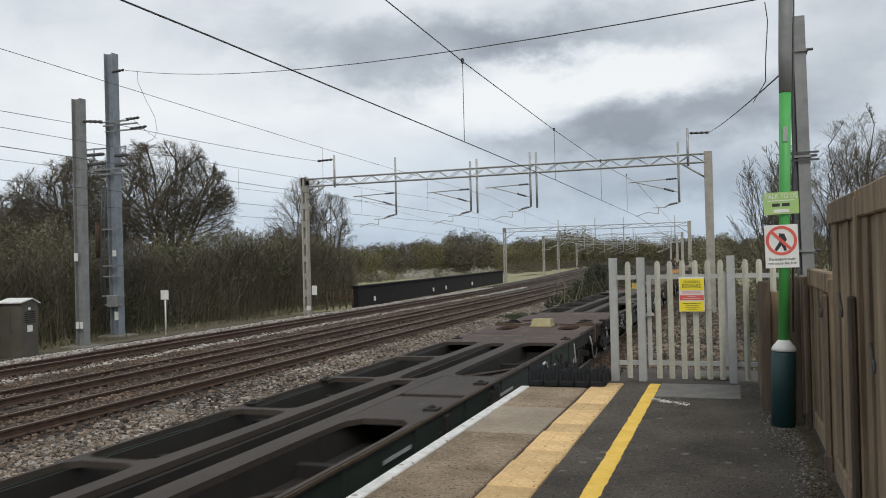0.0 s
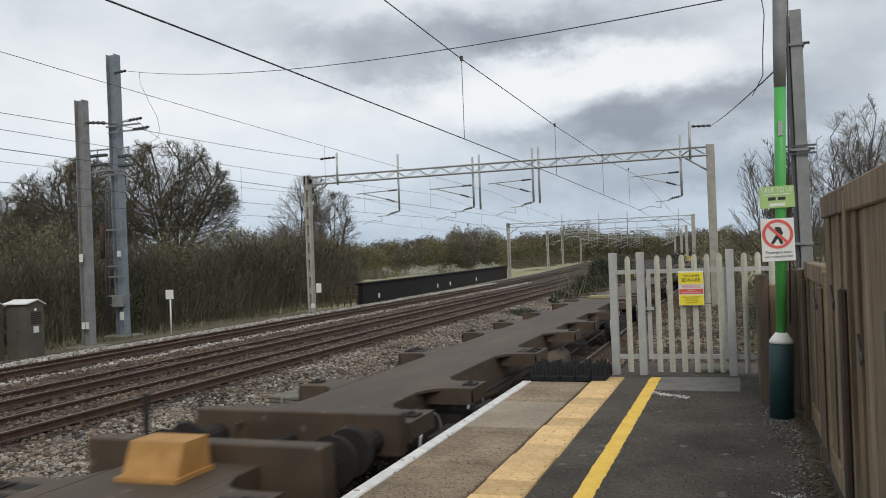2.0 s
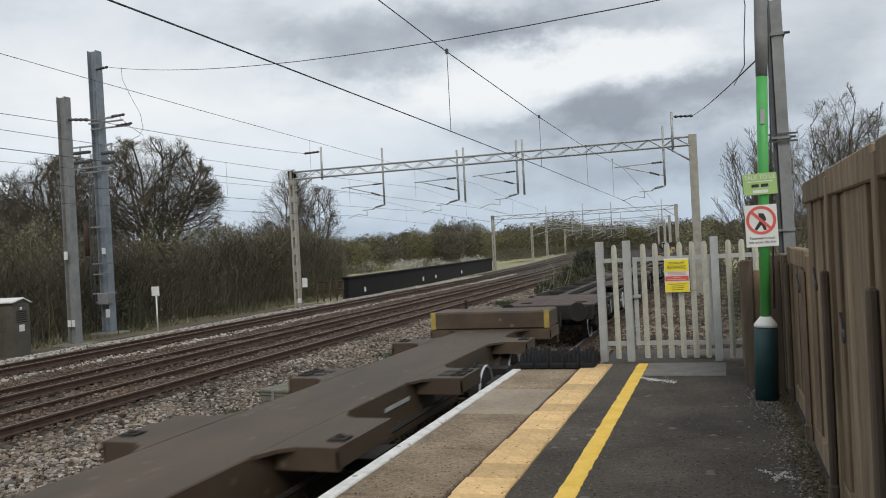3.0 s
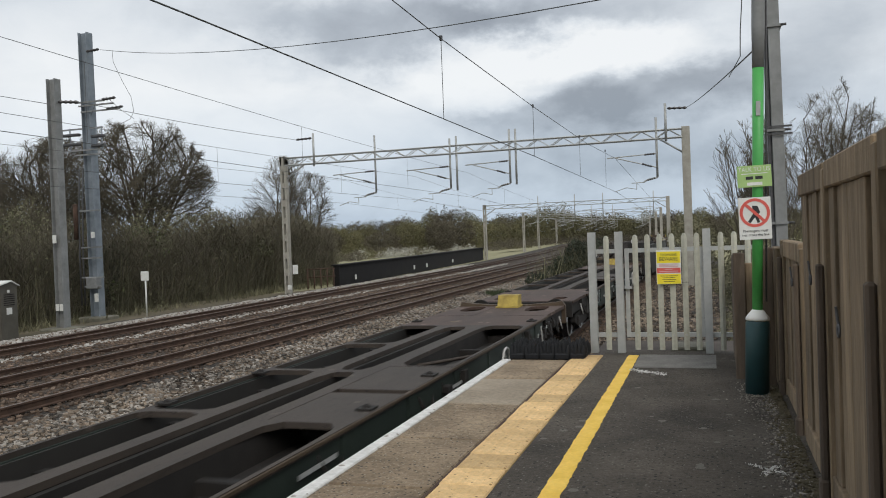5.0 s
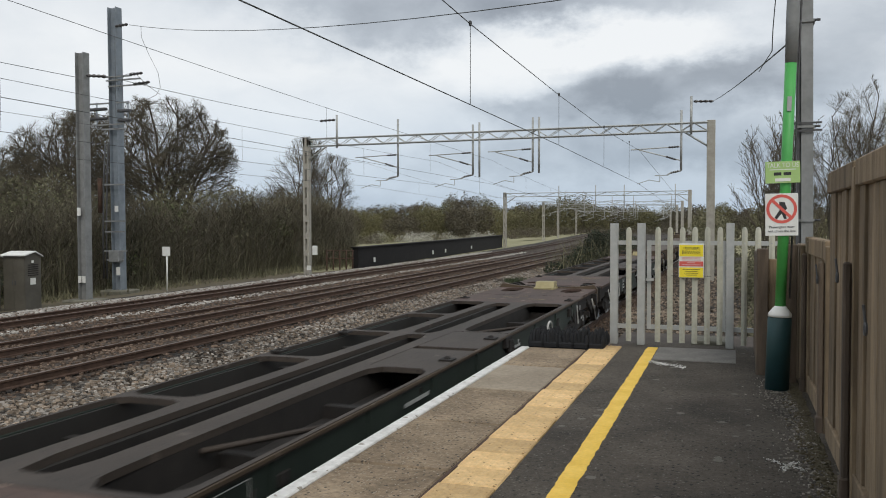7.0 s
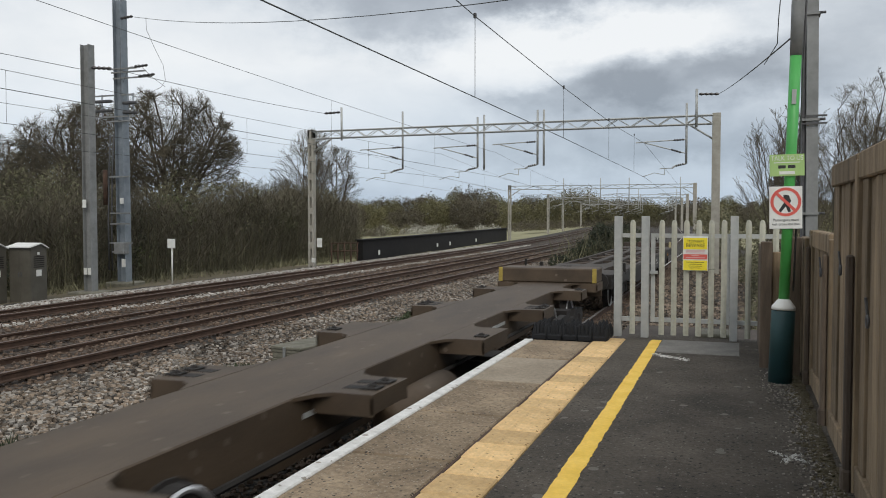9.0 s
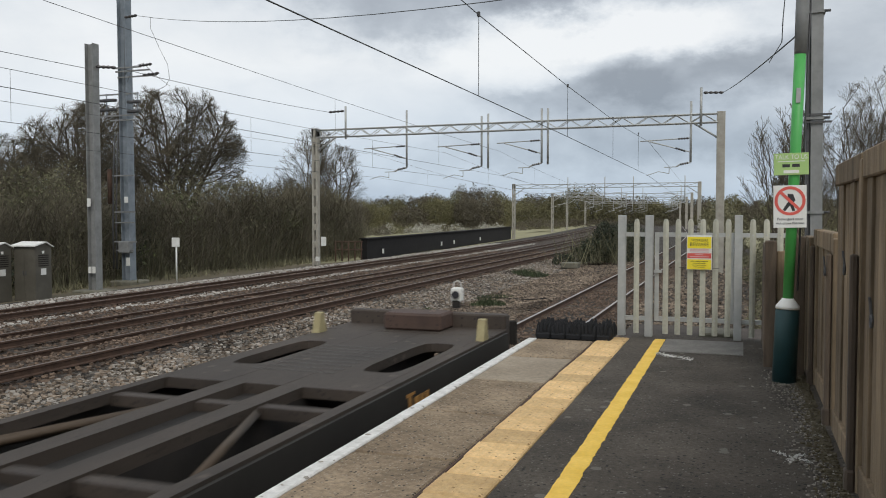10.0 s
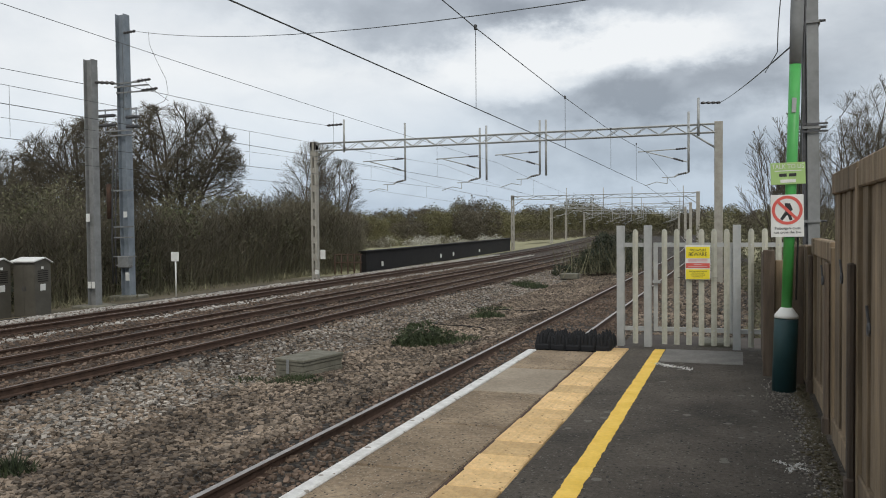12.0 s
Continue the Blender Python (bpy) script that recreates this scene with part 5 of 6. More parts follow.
def slivers(name, mat, label, spots, seed, width, lean=0.18, category="thicket", cross=1):
    """Thin upright stems: spots are rows of (x, y, z, height)."""
    rng = np.random.default_rng(seed)
    spots = np.asarray(spots)
    n = len(spots)
    w = rng.uniform(0.5, 1.3, n) * width
    a = rng.uniform(0, 3.14, n)
    dx, dy = np.cos(a) * w, np.sin(a) * w
    tip = spots[:, :3] + np.stack([rng.normal(0, lean, n) * spots[:, 3], rng.normal(0, lean, n) * spots[:, 3], spots[:, 3]], -1)
    mid = (spots[:, :3] + tip) / 2 + rng.normal(0, 0.035, (n, 3)) * spots[:, 3:4]
    off = np.stack([dx, dy, np.zeros(n)], -1)
    v = np.stack([spots[:, :3] - off, spots[:, :3] + off, mid + off * 0.8, mid - off * 0.8, tip], 1).reshape(-1, 3)
    base = 5 * np.arange(n)
    f = [(b, b + 1, b + 2, b + 3) for b in base] + [(b + 3, b + 2, b + 4) for b in base]
    return tagged(raw(name, v.tolist(), f, mat), label, category, kind="stuff")


rng = np.random.default_rng(77)


def thicket_spots(n, x0, x1, y0, y1, h0, h1, near=1.6):
    x = x0 + (x1 - x0) * rng.uniform(0, 1, n) ** near
    y = rng.uniform(y0, y1, n)
    hh = (h0 + (h1 - h0) * rng.uniform(0, 1, n) ** 1.4) * (0.8 + 0.35 * np.array([noise.noise((a * 0.12, b * 0.12, 2.0)) for a, b in zip(x, y)]))
    z = np.array([ground_z(a, b) for a, b in zip(x, y)]) - 0.2
    rows = np.stack([x, y, z, hh], 1)
    return rows[(x > 0) | (-x > 0.452 * y + 0.5)]  # the wood ends along a line by the meadow


slivers("thicket", STEM, "dense thicket of bare brown saplings beside the line", thicket_spots(40000, -27.8, -50, 8, 80, 2.2, 6.6), 1, 0.008, 0.07)
slivers("thicket", BRUSH, "dark tangled brush under the saplings", thicket_spots(26000, -27.0, -50, 8, 78, 0.8, 5.0), 2, 0.013, 0.14)
rows = thicket_spots(120000, -27.0, -46, 8, 80, 0.4, 1.5, 1.9)
rows[:, 2] += rng.uniform(0, 1, len(rows)) ** 0.8 * 4.9 * (0.85 + 0.4 * np.array([noise.noise((a * 0.16, b * 0.16, 7.0)) for a, b in rows[:, :2]]))
slivers("thicket", TWIG, "fine tangled side twigs among the saplings", rows, 8, 0.012, 0.85)
slivers("thicket", STEM, "thin bare brush behind the platform fence", thicket_spots(5000, 1.8, 10, 14, 45, 0.8, 2.6, 1.0), 3, 0.012, 0.3)
slivers("thicket", BRUSH, "dry low growth on the bank", thicket_spots(9000, -24.3, -28.5, 12, 60, 0.15, 0.8, 0.8), 4, 0.03, 0.5)
slivers("thicket", BRUSH, "dry growth at the foot of the bank beyond the gate", thicket_spots(4000, 0.6, 3.0, 14, 60, 0.2, 1.0, 1.0), 5, 0.02, 0.5)


def leaf_cloud(clumps, seed):
    """Small leaf faces filling uneven clumps: rows of (x, y, z, rx, ry, rz, count, size)."""
    r = np.random.default_rng(seed)
    vs = []
    for x, y, z, rx, ry, rz, n, size in clumps:
        d = r.normal(0, 1, (n, 3))
        d /= np.linalg.norm(d, axis=1)[:, None]
        lump = 1 + 0.45 * np.array([noise.noise((float(a) * 2.1 + x, float(b) * 2.1 + y, float(c) * 2.1 + z)) for a, b, c in d])
        p = np.array([x, y, z]) + d * np.array([rx, ry, rz]) * (r.uniform(0.35, 1.0, n) ** 0.4 * lump)[:, None]
        for k in range(3):
            vs.append(None)
        q = p[:, None] + r.normal(0, size, (n, 3, 3))
        vs[-3:] = [q.reshape(-1, 3)]
    v = np.concatenate([a for a in vs if a is not None])
    return v, np.arange(len(v)).reshape(-1, 3)


def bush(name, label, mat, clumps, seed, category="bush", kind=""):
    v, f = leaf_cloud(clumps, seed)
    return tagged(raw(name, v.tolist(), f.tolist(), mat), label, category, kind=kind)


bush("bramble_bush", "dark evergreen bush between the tracks", IVY, [(-7.9, 48.7, -0.45, 1.0, 1.4, 0.7, 4200, 0.04), (-7.1, 51.0, -0.1, 1.2, 1.8, 1.0, 5600, 0.045), (-7.5, 50.0, 0.4, 0.6, 0.9, 0.8, 2200, 0.04), (-6.7, 53.5, -0.3, 1.0, 2.2, 0.9, 4200, 0.045), (-9.4, 47.0, -0.95, 0.6, 0.8, 0.35, 1300, 0.035), (-7.0, 56.0, 0.0, 1.2, 2.5, 1.1, 4200, 0.05), (-8.9, 50.5, -0.8, 0.9, 1.2, 0.5, 1500, 0.04), (-6.2, 49.5, -0.6, 0.9, 1.2, 0.6, 1500, 0.04), (-8.2, 53.0, 0.3, 0.5, 0.6, 0.6, 700, 0.04)], 5)
weeds_rows = np.array([(-7.5 + rng.normal(0, 1.0), 50.5 + rng.normal(0, 2.0), -1.1, rng.uniform(0.5, 2.3)) for _ in range(1200)])
slivers("thicket", BRUSH, "dry brown stems growing through the dark bush", weeds_rows, 31, 0.014, 0.35)
bush("bramble_bush", "dark evergreen growth in front of the thicket", IVY, [(-28.5, 33.5, -0.2, 1.5, 1.6, 1.6, 7000, 0.05), (-28.8, 35.5, 0.4, 1.3, 1.5, 1.5, 5000, 0.05), (-28.0, 25.0, -0.6, 1.5, 2.5, 1.0, 5000, 0.05), (-29.5, 20.5, 0.3, 2.0, 2.5, 1.8, 7000, 0.05)], 6)


bush("shrub_growth", "olive shrubs on the bank beyond the gate", BRUSH, [(-0.9, 56.0, 0.4, 1.1, 2.2, 1.9, 3600, 0.05), (0.6, 48.0, 0.1, 1.2, 2.0, 1.6, 3000, 0.045), (1.7, 41.0, 0.0, 1.0, 2.0, 1.3, 2400, 0.04), (-1.9, 70.0, 0.7, 1.4, 3.0, 2.0, 3600, 0.06), (2.2, 58.0, 0.8, 1.6, 2.6, 2.2, 3600, 0.055), (0.9, 30.0, -0.7, 0.6, 3.0, 0.6, 2200, 0.035), (0.7, 22.0, -0.8, 0.5, 3.0, 0.45, 1800, 0.03), (0.4, 37.0, -0.6, 0.7, 3.0, 0.6, 1800, 0.035)], 26, "shrubs")
undergrowth, ivy_growth = [], []
for _ in range(330):
    y = rng.uniform(9, 68)
    deep = rng.uniform(0, 1)
    x = min(-27.8, -0.452 * y - 1.2) - 0.2 - deep ** 1.5 * 6.0
    z = ground_z(x, y) + rng.uniform(0.1, 4.6 if y < 58 else 3.4)
    row = (x, y, z, rng.uniform(0.7, 1.7), rng.uniform(0.8, 2.0), rng.uniform(0.6, 1.5), int(rng.uniform(300, 800)), 0.05)
    green = noise.noise((y * 0.13, 2.0, 5.0)) + rng.uniform(-0.3, 0.3) > 0.16 and z < 2.2
    (ivy_growth if green else undergrowth).append(row)
bush("undergrowth", "patchy olive brush woven through the sapling thicket", BRUSH, undergrowth, 16, "undergrowth", "stuff")
bush("undergrowth", "dark ivy and evergreen brush among the saplings", MOSSY, ivy_growth, 17, "undergrowth", "stuff")


def weeds(name, label, spots, seed):
    r = np.random.default_rng(seed)
    rows = []
    for x, y, rad, h, n in spots:
        a, d = r.uniform(0, 6.28, n), rad * np.sqrt(r.uniform(0, 1, n))
        px, py = x + np.cos(a) * d, y + np.sin(a) * d
        pz = np.array([ground_z(i, j) for i, j in zip(px, py)])
        rows.append(np.stack([px, py, pz, h * r.uniform(0.4, 1.0, n) * (1.2 - d / rad * 0.8)], 1))
    return slivers(name, WEED, label, np.concatenate(rows), seed, 0.012, 0.45, "weeds")


bush("weed_clump", "dark green weed clump growing in the ballast", WEED, [(-7.45, 19.6, -1.05, 0.6, 0.7, 0.34, 1500, 0.03), (-7.0, 19.9, -1.12, 0.5, 0.5, 0.22, 500, 0.03)], 21, "weeds")
weeds("weeds", "low green weeds growing in the ballast", [(-7.45, 19.6, 0.7, 0.42, 1500), (-6.8, 19.9, 0.8, 0.28, 500), (-7.6, 26.0, 0.6, 0.32, 600), (-8.1, 28.5, 0.7, 0.22, 300), (-8.35, 8.0, 0.3, 0.3, 260), (-7.9, 14.2, 0.6, 0.22, 700), (-8.9, 14.2, 0.5, 0.12, 300), (-9.3, 39.0, 0.9, 0.45, 900), (0.2, 12.7, 0.25, 0.3, 300)], 9)

# far woods beyond the meadow: single crowns, taller towards the middle, with gaps between
r = np.random.default_rng(12)
far, dun, pale = [], [], []


def canopy(a):
    """Height of the far woods by bearing, in metres over the meadow."""
    rise = math.exp(-((a - 17.6) / 3.0) ** 2) * 3.0 + math.exp(-((a - 10.4) / 2.0) ** 2) * 3.0
    return 8.0 + rise + 1.3 * noise.noise((a * 0.9, 0, 3))


for k in range(120):
    a = 27.5 - 33 * k / 120 + r.uniform(-0.5, 0.5)
    dist = r.uniform(205, 290)
    x, y = -math.sin(radians(a)) * dist, math.cos(radians(a)) * dist
    hh = canopy(a) * r.uniform(0.80, 1.06) * dist / 240
    wide_r = r.uniform(2.6, 5.5)
    (dun if noise.noise((a * 0.5, 4.0, 1.0)) + r.uniform(-0.3, 0.3) > 0 else far).append((x, y, -2.8 + hh * 0.52, wide_r, 4, hh * 0.50, 3200, 0.15))
for k in range(54):
    a = 25 - 14 * k / 54 + r.uniform(-0.3, 0.3)
    dist = r.uniform(165, 198)
    x, y = -math.sin(radians(a)) * dist, math.cos(radians(a)) * dist
    lump = (x, y, -2.4, r.uniform(1.2, 2.8), 2, r.uniform(0.9, 2.1), 900, 0.085)
    (pale if 15.5 < a < 23.2 and r.uniform() < 0.42 else dun if r.uniform() < 0.5 else far).append(lump)
for k in range(26):
    a = radians(-3.5 - 12 * k / 26)
    dist = r.uniform(110, 200)
    far.append((-math.sin(a) * dist, math.cos(a) * dist, -1.2, r.uniform(5, 8), 5, r.uniform(3, 4.5), 2200, 0.17))
for k in range(34):
    a = radians(14.5 - 11 * k / 34 + r.uniform(-0.2, 0.2))
    dist = r.uniform(180, 205)
    dun.append((-math.sin(a) * dist, math.cos(a) * dist, -1.8, r.uniform(2.0, 3.4), 2, r.uniform(1.6, 2.8), 1100, 0.085))
bush("far_woods", "distant olive-brown spring woods", BUD_GREEN, far, 3, "woods", "stuff")
bush("far_woods", "distant grey-brown bare woods", TWIG, dun, 13, "woods", "stuff")
bush("blossom_thicket", "pale blossoming bushes at the edge of the meadow", BLOSSOM, pale, 4, "bushes", "stuff")

# ---- the train: flat, spine and well wagons, each one thing on the platform track ----
SPEED = 32.3
TRAIN = []


bm = bmesh.new()
bx(bm, -0.08, 0.08, -0.09, 0.09, 0.0, 0.02)
tube(bm, [(0, 0, 0.02), (0, 0, 0.035), (0, 0, 0.05)], [0.045, 0.04, 0.018], 7)
TWISTLOCK = mesh_of("twistlock", bm, UNDER)


def wheelset_parts(w, y, side_mat=UNDER):
    """Two wheels and an axle at y of a wagon."""
    for s in (-1, 1):
        bm = bmesh.new()
        c = 0.42
        tube(bm, [(s * 0.70, y, c), (s * 0.725, y, c), (s * 0.73, y, c), (s * 0.84, y, c)], [0.45, 0.45, 0.42, 0.415], 24)
        wh = part("wheel", bm, UNDER, w)
        bm = bmesh.new()
        hoop(bm, (s * 0.845, y, c), (1, 0, 0), 0.385, 0.022, 28, 5)
        part("rim", bm, BRIGHT_STEEL, wh, "bright worn wheel rim")
    bm = bmesh.new()
    tube(bm, [(-0.72, y, 0.42), (0.72, y, 0.42)], 0.08, 8)
    part("axle", bm, UNDER, w)


def bogie(w, y):
    bm = bmesh.new()
    for s in (-1, 1):
        x0, x1 = sorted((s * 0.93, s * 1.06))
        prism(bm, [(y - 1.35, 0.42), (y - 1.25, 0.60), (y - 0.55, 0.62), (y - 0.3, 0.50), (y + 0.3, 0.50), (y + 0.55, 0.62), (y + 1.25, 0.60), (y + 1.35, 0.42), (y + 1.1, 0.34), (y + 0.4, 0.28), (y - 0.4, 0.28), (y - 1.1, 0.34)], "x", x0, x1)
        for d in (-0.9, 0.9):
            bx(bm, x0 - 0.02, x1 + 0.04, y + d - 0.13, y + d + 0.13, 0.28, 0.52, bevel=0.03)
            for e in (-0.2, 0.2):
                tube(bm, [(s * 1.0, y + d + e, 0.36), (s * 1.0, y + d + e, 0.58)], 0.06, 8)
    bx(bm, -1.0, 1.0, y - 0.2, y + 0.2, 0.42, 0.66)
    part("bogie_frame", bm, UNDER, w)
    for d in (-0.9, 0.9):
        wheelset_parts(w, y + d)


def buffers(w, y, out, heavy=False):
    """Two buffers and a hook at the end y, pointing out."""
    for s in (-1, 1):
        bm = bmesh.new()
        tube(bm, [(s * 0.87, y, 0.98 - 0.0), (s * 0.87, y + out * 0.28, 0.98)], [0.12, 0.10], 12)
        if heavy:
            bx(bm, s * 0.87 - 0.28, s * 0.87 + 0.28, *sorted((y + out * 0.50, y + out * 0.56)), 0.80, 1.16, bevel=0.02)
        else:
            tube(bm, [(s * 0.87, y + out * 0.50, 0.98), (s * 0.87, y + out * 0.56, 0.98)], [0.24, 0.23], 16)
        tube(bm, [(s * 0.87, y + out * 0.28, 0.98), (s * 0.87, y + out * 0.52, 0.98)], 0.075, 10)
        bmesh.ops.translate(bm, verts=bm.verts, vec=(0, 0, -0.12))
        part("buffer", bm, UNDER, w)
    bm = bmesh.new()
    tube(bm, [(0, y, 0.85), (0, y + out * 0.35, 0.88), (0, y + out * 0.42, 0.80)], 0.045, 8)
    hoop(bm, (0, y + out * 0.42, 0.72), (1, 0, 0), 0.10, 0.025, 14, 5)
    part("coupling", bm, UNDER, w)
    bm = bmesh.new()
    tube(bm, [(0.35, y, 0.8), (0.36, y + out * 0.2, 0.5), (0.33, y + out * 0.5, 0.45)], 0.025, 6)
    part("brake_hose", bm, RUBBER, w)


def end_block(w, y, mat, wide=0.62, tall=0.27, x=0.0, deck=1.0):
    bm = bmesh.new()
    prism(bm, [(y - 0.10, deck), (y, deck + tall * 0.8), (y + 0.02, deck + tall), (y + 0.33, deck + tall), (y + 0.36, deck)], "x", x - wide / 2 + 0.03, x + wide / 2 - 0.03)
    bx(bm, x - wide / 2, x + wide / 2, y - 0.14, y + 0.36, deck, deck + 0.035)
    return part("end_block", bm, mat, w, "painted end stop")


def marks(w, rows, x, mat=MARKING):
    """Unreadable side lettering as plain bars."""
    for y0, y1, z0, z1 in rows:
        boxes("marking", [(x, x + 0.004, y0, y1, z0, z1)], mat, w)


def ladder_wagon(u, deck_mat, side_mat, block, label, L=20.3, front_block=None):
    w = thing("flat_wagon", label, "railway wagon", pose(XN, u, RAIL), "freight train")
    z0, z1 = 0.94, 1.0
    lo, hi = 3.9, L - 3.9

    def plate(name, material_of, *outline, power=6.0, label=""):
        """One deck plate, with a slot where eight numbers are given."""
        bm = bmesh.new()
        if len(outline) == 4:
            bx(bm, *outline, z0, z1 - 0.003, bevel=0.004)
        else:
            slot_plate(bm, *outline[:4], z0, z1, *outline[4:], power)
        part(name, bm, material_of, w, label)

    for s in (-1, 1):  # the near end has small round holes, the far end long slots
        x0, x1 = sorted((s * 0.32, s * 1.17))
        plate("end_plate", DECK_RUST, x0, x1, 0.10, 2.2, *sorted((s * 0.56, s * 0.90)), 0.62, 1.22, power=2.2, label="reddish-brown end plate with a round hole")
        plate("end_plate", DECK_RUST, x0, x1, L - 2.2, L - 0.12, *sorted((s * 0.48, s * 0.92)), L - 1.30, L - 0.22, power=3.0, label="reddish-brown end plate with a long hole")
    for y0, y1 in ((0.10, 2.2), (L - 2.2, L - 0.12)):
        plate("end_plate", DECK_RUST, -0.32, 0.32, y0, y1)
    for y0, y1 in ((2.2, lo), (hi, L - 2.2)):
        plate("bogie_plate", DECK_RUST, -1.2, 1.2, y0, y1, label="scuffed reddish-brown plate over the bogie")
    pitch = (hi - lo) / 5
    for k in range(5):  # pockets along the far side
        plate("pocket_frame", deck_mat, -1.2, -0.40, lo + pitch * k, lo + pitch * (k + 1), -1.16, -0.43, lo + pitch * k + 0.06, lo + pitch * (k + 1) - 0.06, power=10)
    mid = (lo + hi) / 2
    for y0, y1, h0, h1 in ((lo, mid + 1.2, lo + 0.25, mid + 1.12), (mid + 1.2, hi, mid + 1.28, hi - 0.25)):
        plate("centre_beam", deck_mat, -0.40, 0.36, y0, y1, -0.25, 0.18, h0, h1, power=6, label="twin centre beams round a narrow slot")
    for y0, y1, h0, h1 in ((lo, mid - 1.5, lo + 0.10, mid - 1.56), (mid + 1.6, hi, mid + 1.66, hi - 0.10)):
        plate("slot_frame", deck_mat, 0.36, 1.2, y0, y1, 0.42, 1.155, h0, h1, power=8)
    for y0, y1 in ((mid - 1.5, mid - 0.15), (mid + 0.05, mid + 1.6)):
        plate("deck_plate", deck_mat, 0.36, 1.2, y0, y1)
    for y0, y1 in ((lo + 1.4, lo + 2.7), (mid + 2.4, mid + 3.6)):
        bar("diagonal_brace", [(0.44, y0, 0.88), (1.14, y1, 0.88)], 0.025, deck_mat, w, n=4)
    for s in (-1, 1):
        bm = bmesh.new()
        prism(bm, [(2.6, 0.95), (L - 2.6, 0.95), (L - 2.9, 0.72), (L - 5.2, 0.42), (5.2, 0.42), (2.9, 0.72)], "x", *sorted((s * 1.13, s * 1.17)))
        for k in range(9):
            y = 3.4 + k * (L - 6.8) / 8
            bx(bm, *sorted((s * 1.17, s * 1.19)), y - 0.03, y + 0.03, 0.56, 0.94)
        part("side_sill", bm, side_mat, w, "deep dark side sill")
        # lining added in a darker tone that holds the shade inside the pockets
        boxes("sill_shade_lining", [(*sorted((s * 1.10, s * 1.13)), 2.6, L - 2.6, 0.47, 0.938)], WELL_SIDE, w, "inner face of the sill, toned dark for the shade in the pockets")
        bm = bmesh.new()
        bx(bm, *sorted((s * 1.17, s * 1.21)), 2.2, L - 2.2, 0.955, 0.992, bevel=0.006)
        part("edge_strip", bm, DECK_SPINE, w, "worn brown edge of the deck")
    rr = random.Random(int(u) + 5)
    for k in range(22):  # boxes, valves and hoses hung under the near edge
        y = rr.choice([rr.uniform(0.5, 5.2), rr.uniform(L - 5.4, L - 0.4), rr.uniform(mid - 2.5, mid + 2.0)])
        z = rr.uniform(0.45, 0.85)
        boxes("valve_box", [(1.08, rr.uniform(1.17, 1.25), y, y + rr.uniform(0.05, 0.35), z, z + rr.uniform(0.06, 0.2))], UNDER, w, "grimy valve box", bevel=0.006)
        if k % 3 == 0:
            bar("brake_hose", [(1.16, y, 0.88), (1.24, y + 0.12, 0.62), (1.22, y + 0.34, 0.56), (1.16, y + 0.5, 0.80)], 0.016, UNDER, w)
    for k in range(7):
        y = rr.choice([rr.uniform(0.6, 3.4), rr.uniform(L - 3.6, L - 0.5), rr.uniform(mid - 2.5, mid + 2.0)])
        z = rr.uniform(0.5, 0.8)
        boxes("label_plate", [(1.252, 1.256, y, y + rr.uniform(0.03, 0.09), z, z + rr.uniform(0.03, 0.12))], MARKING, w, "small pale plate")
    for y in (0.9, L - 1.1):
        bar("release_handle", [(1.22, y, 0.86), (1.25, y + 0.08, 0.66), (1.25, y + 0.16, 0.60)], 0.014, PALE_STEEL, w, "pale release handle")
    bm = bmesh.new()
    for x in (-0.45, -0.24, 0.14, 0.36):
        bx(bm, x, x + 0.06, 0.3, L - 0.3, 0.50, 0.938)
    for k in range(10):
        y = 2.0 + k * (L - 4) / 9
        bx(bm, -1.12, 1.12, y - 0.06, y + 0.06, 0.50, 0.80)
    bx(bm, -1.12, 1.12, 2.8, L - 2.8, 0.44, 0.47)
    # dark pan and side strips, added to stand for the shade below the holes
    bx(bm, -1.1, 1.1, 0.3, L - 0.3, 0.66, 0.68)
    for x in (-1.12, 1.09):
        bx(bm, x, x + 0.03, 0.2, 2.7, 0.68, 0.938)
        bx(bm, x, x + 0.03, L - 2.7, L - 0.2, 0.68, 0.938)
    part("underframe", bm, UNDER, w)
    boxes("end_beam", [(-1.15, 1.15, 0.0, 0.12, 0.62, 0.985)], UNDER, w, bevel=0.012)
    bm = bmesh.new()
    prism(bm, [(-1.19, 0.62), (1.19, 0.62), (1.19, 1.0), (1.12, 1.10), (0.85, 1.06), (0.40, 1.03), (-0.40, 1.03), (-0.85, 1.06), (-1.12, 1.10), (-1.19, 1.0)], "y", L - 0.12, L)
    part("end_beam", bm, DECK_SPINE, w, "brown end beam with raised corners")
    buffers(w, 0.0, -1)
    buffers(w, L, 1)
    for y in (2.35, L - 2.35):
        bogie(w, y)
    end_block(w, L - 0.42, block, wide=0.50, tall=0.26 if block is OCHRE else 0.17)
    if front_block:
        end_block(w, 0.3, front_block, tall=0.24)
    for y in ((5.6, L - 6.2) if u < 200 else (L - 6.2,)):  # the later wagons have one wheel
        bm = bmesh.new()
        hoop(bm, (1.30, y, 0.68), (1, 0, 0), 0.23, 0.017)
        for a in (0, 120, 240):
            tube(bm, [(1.30, y, 0.68), (1.30, y + 0.23 * math.cos(radians(a)), 0.68 + 0.23 * math.sin(radians(a)))], 0.012, 5)
        tube(bm, [(1.2, y, 0.68), (1.31, y, 0.68)], 0.03, 8)
        part("handwheel", bm, PALE_STEEL, w, "pale hand brake wheel")
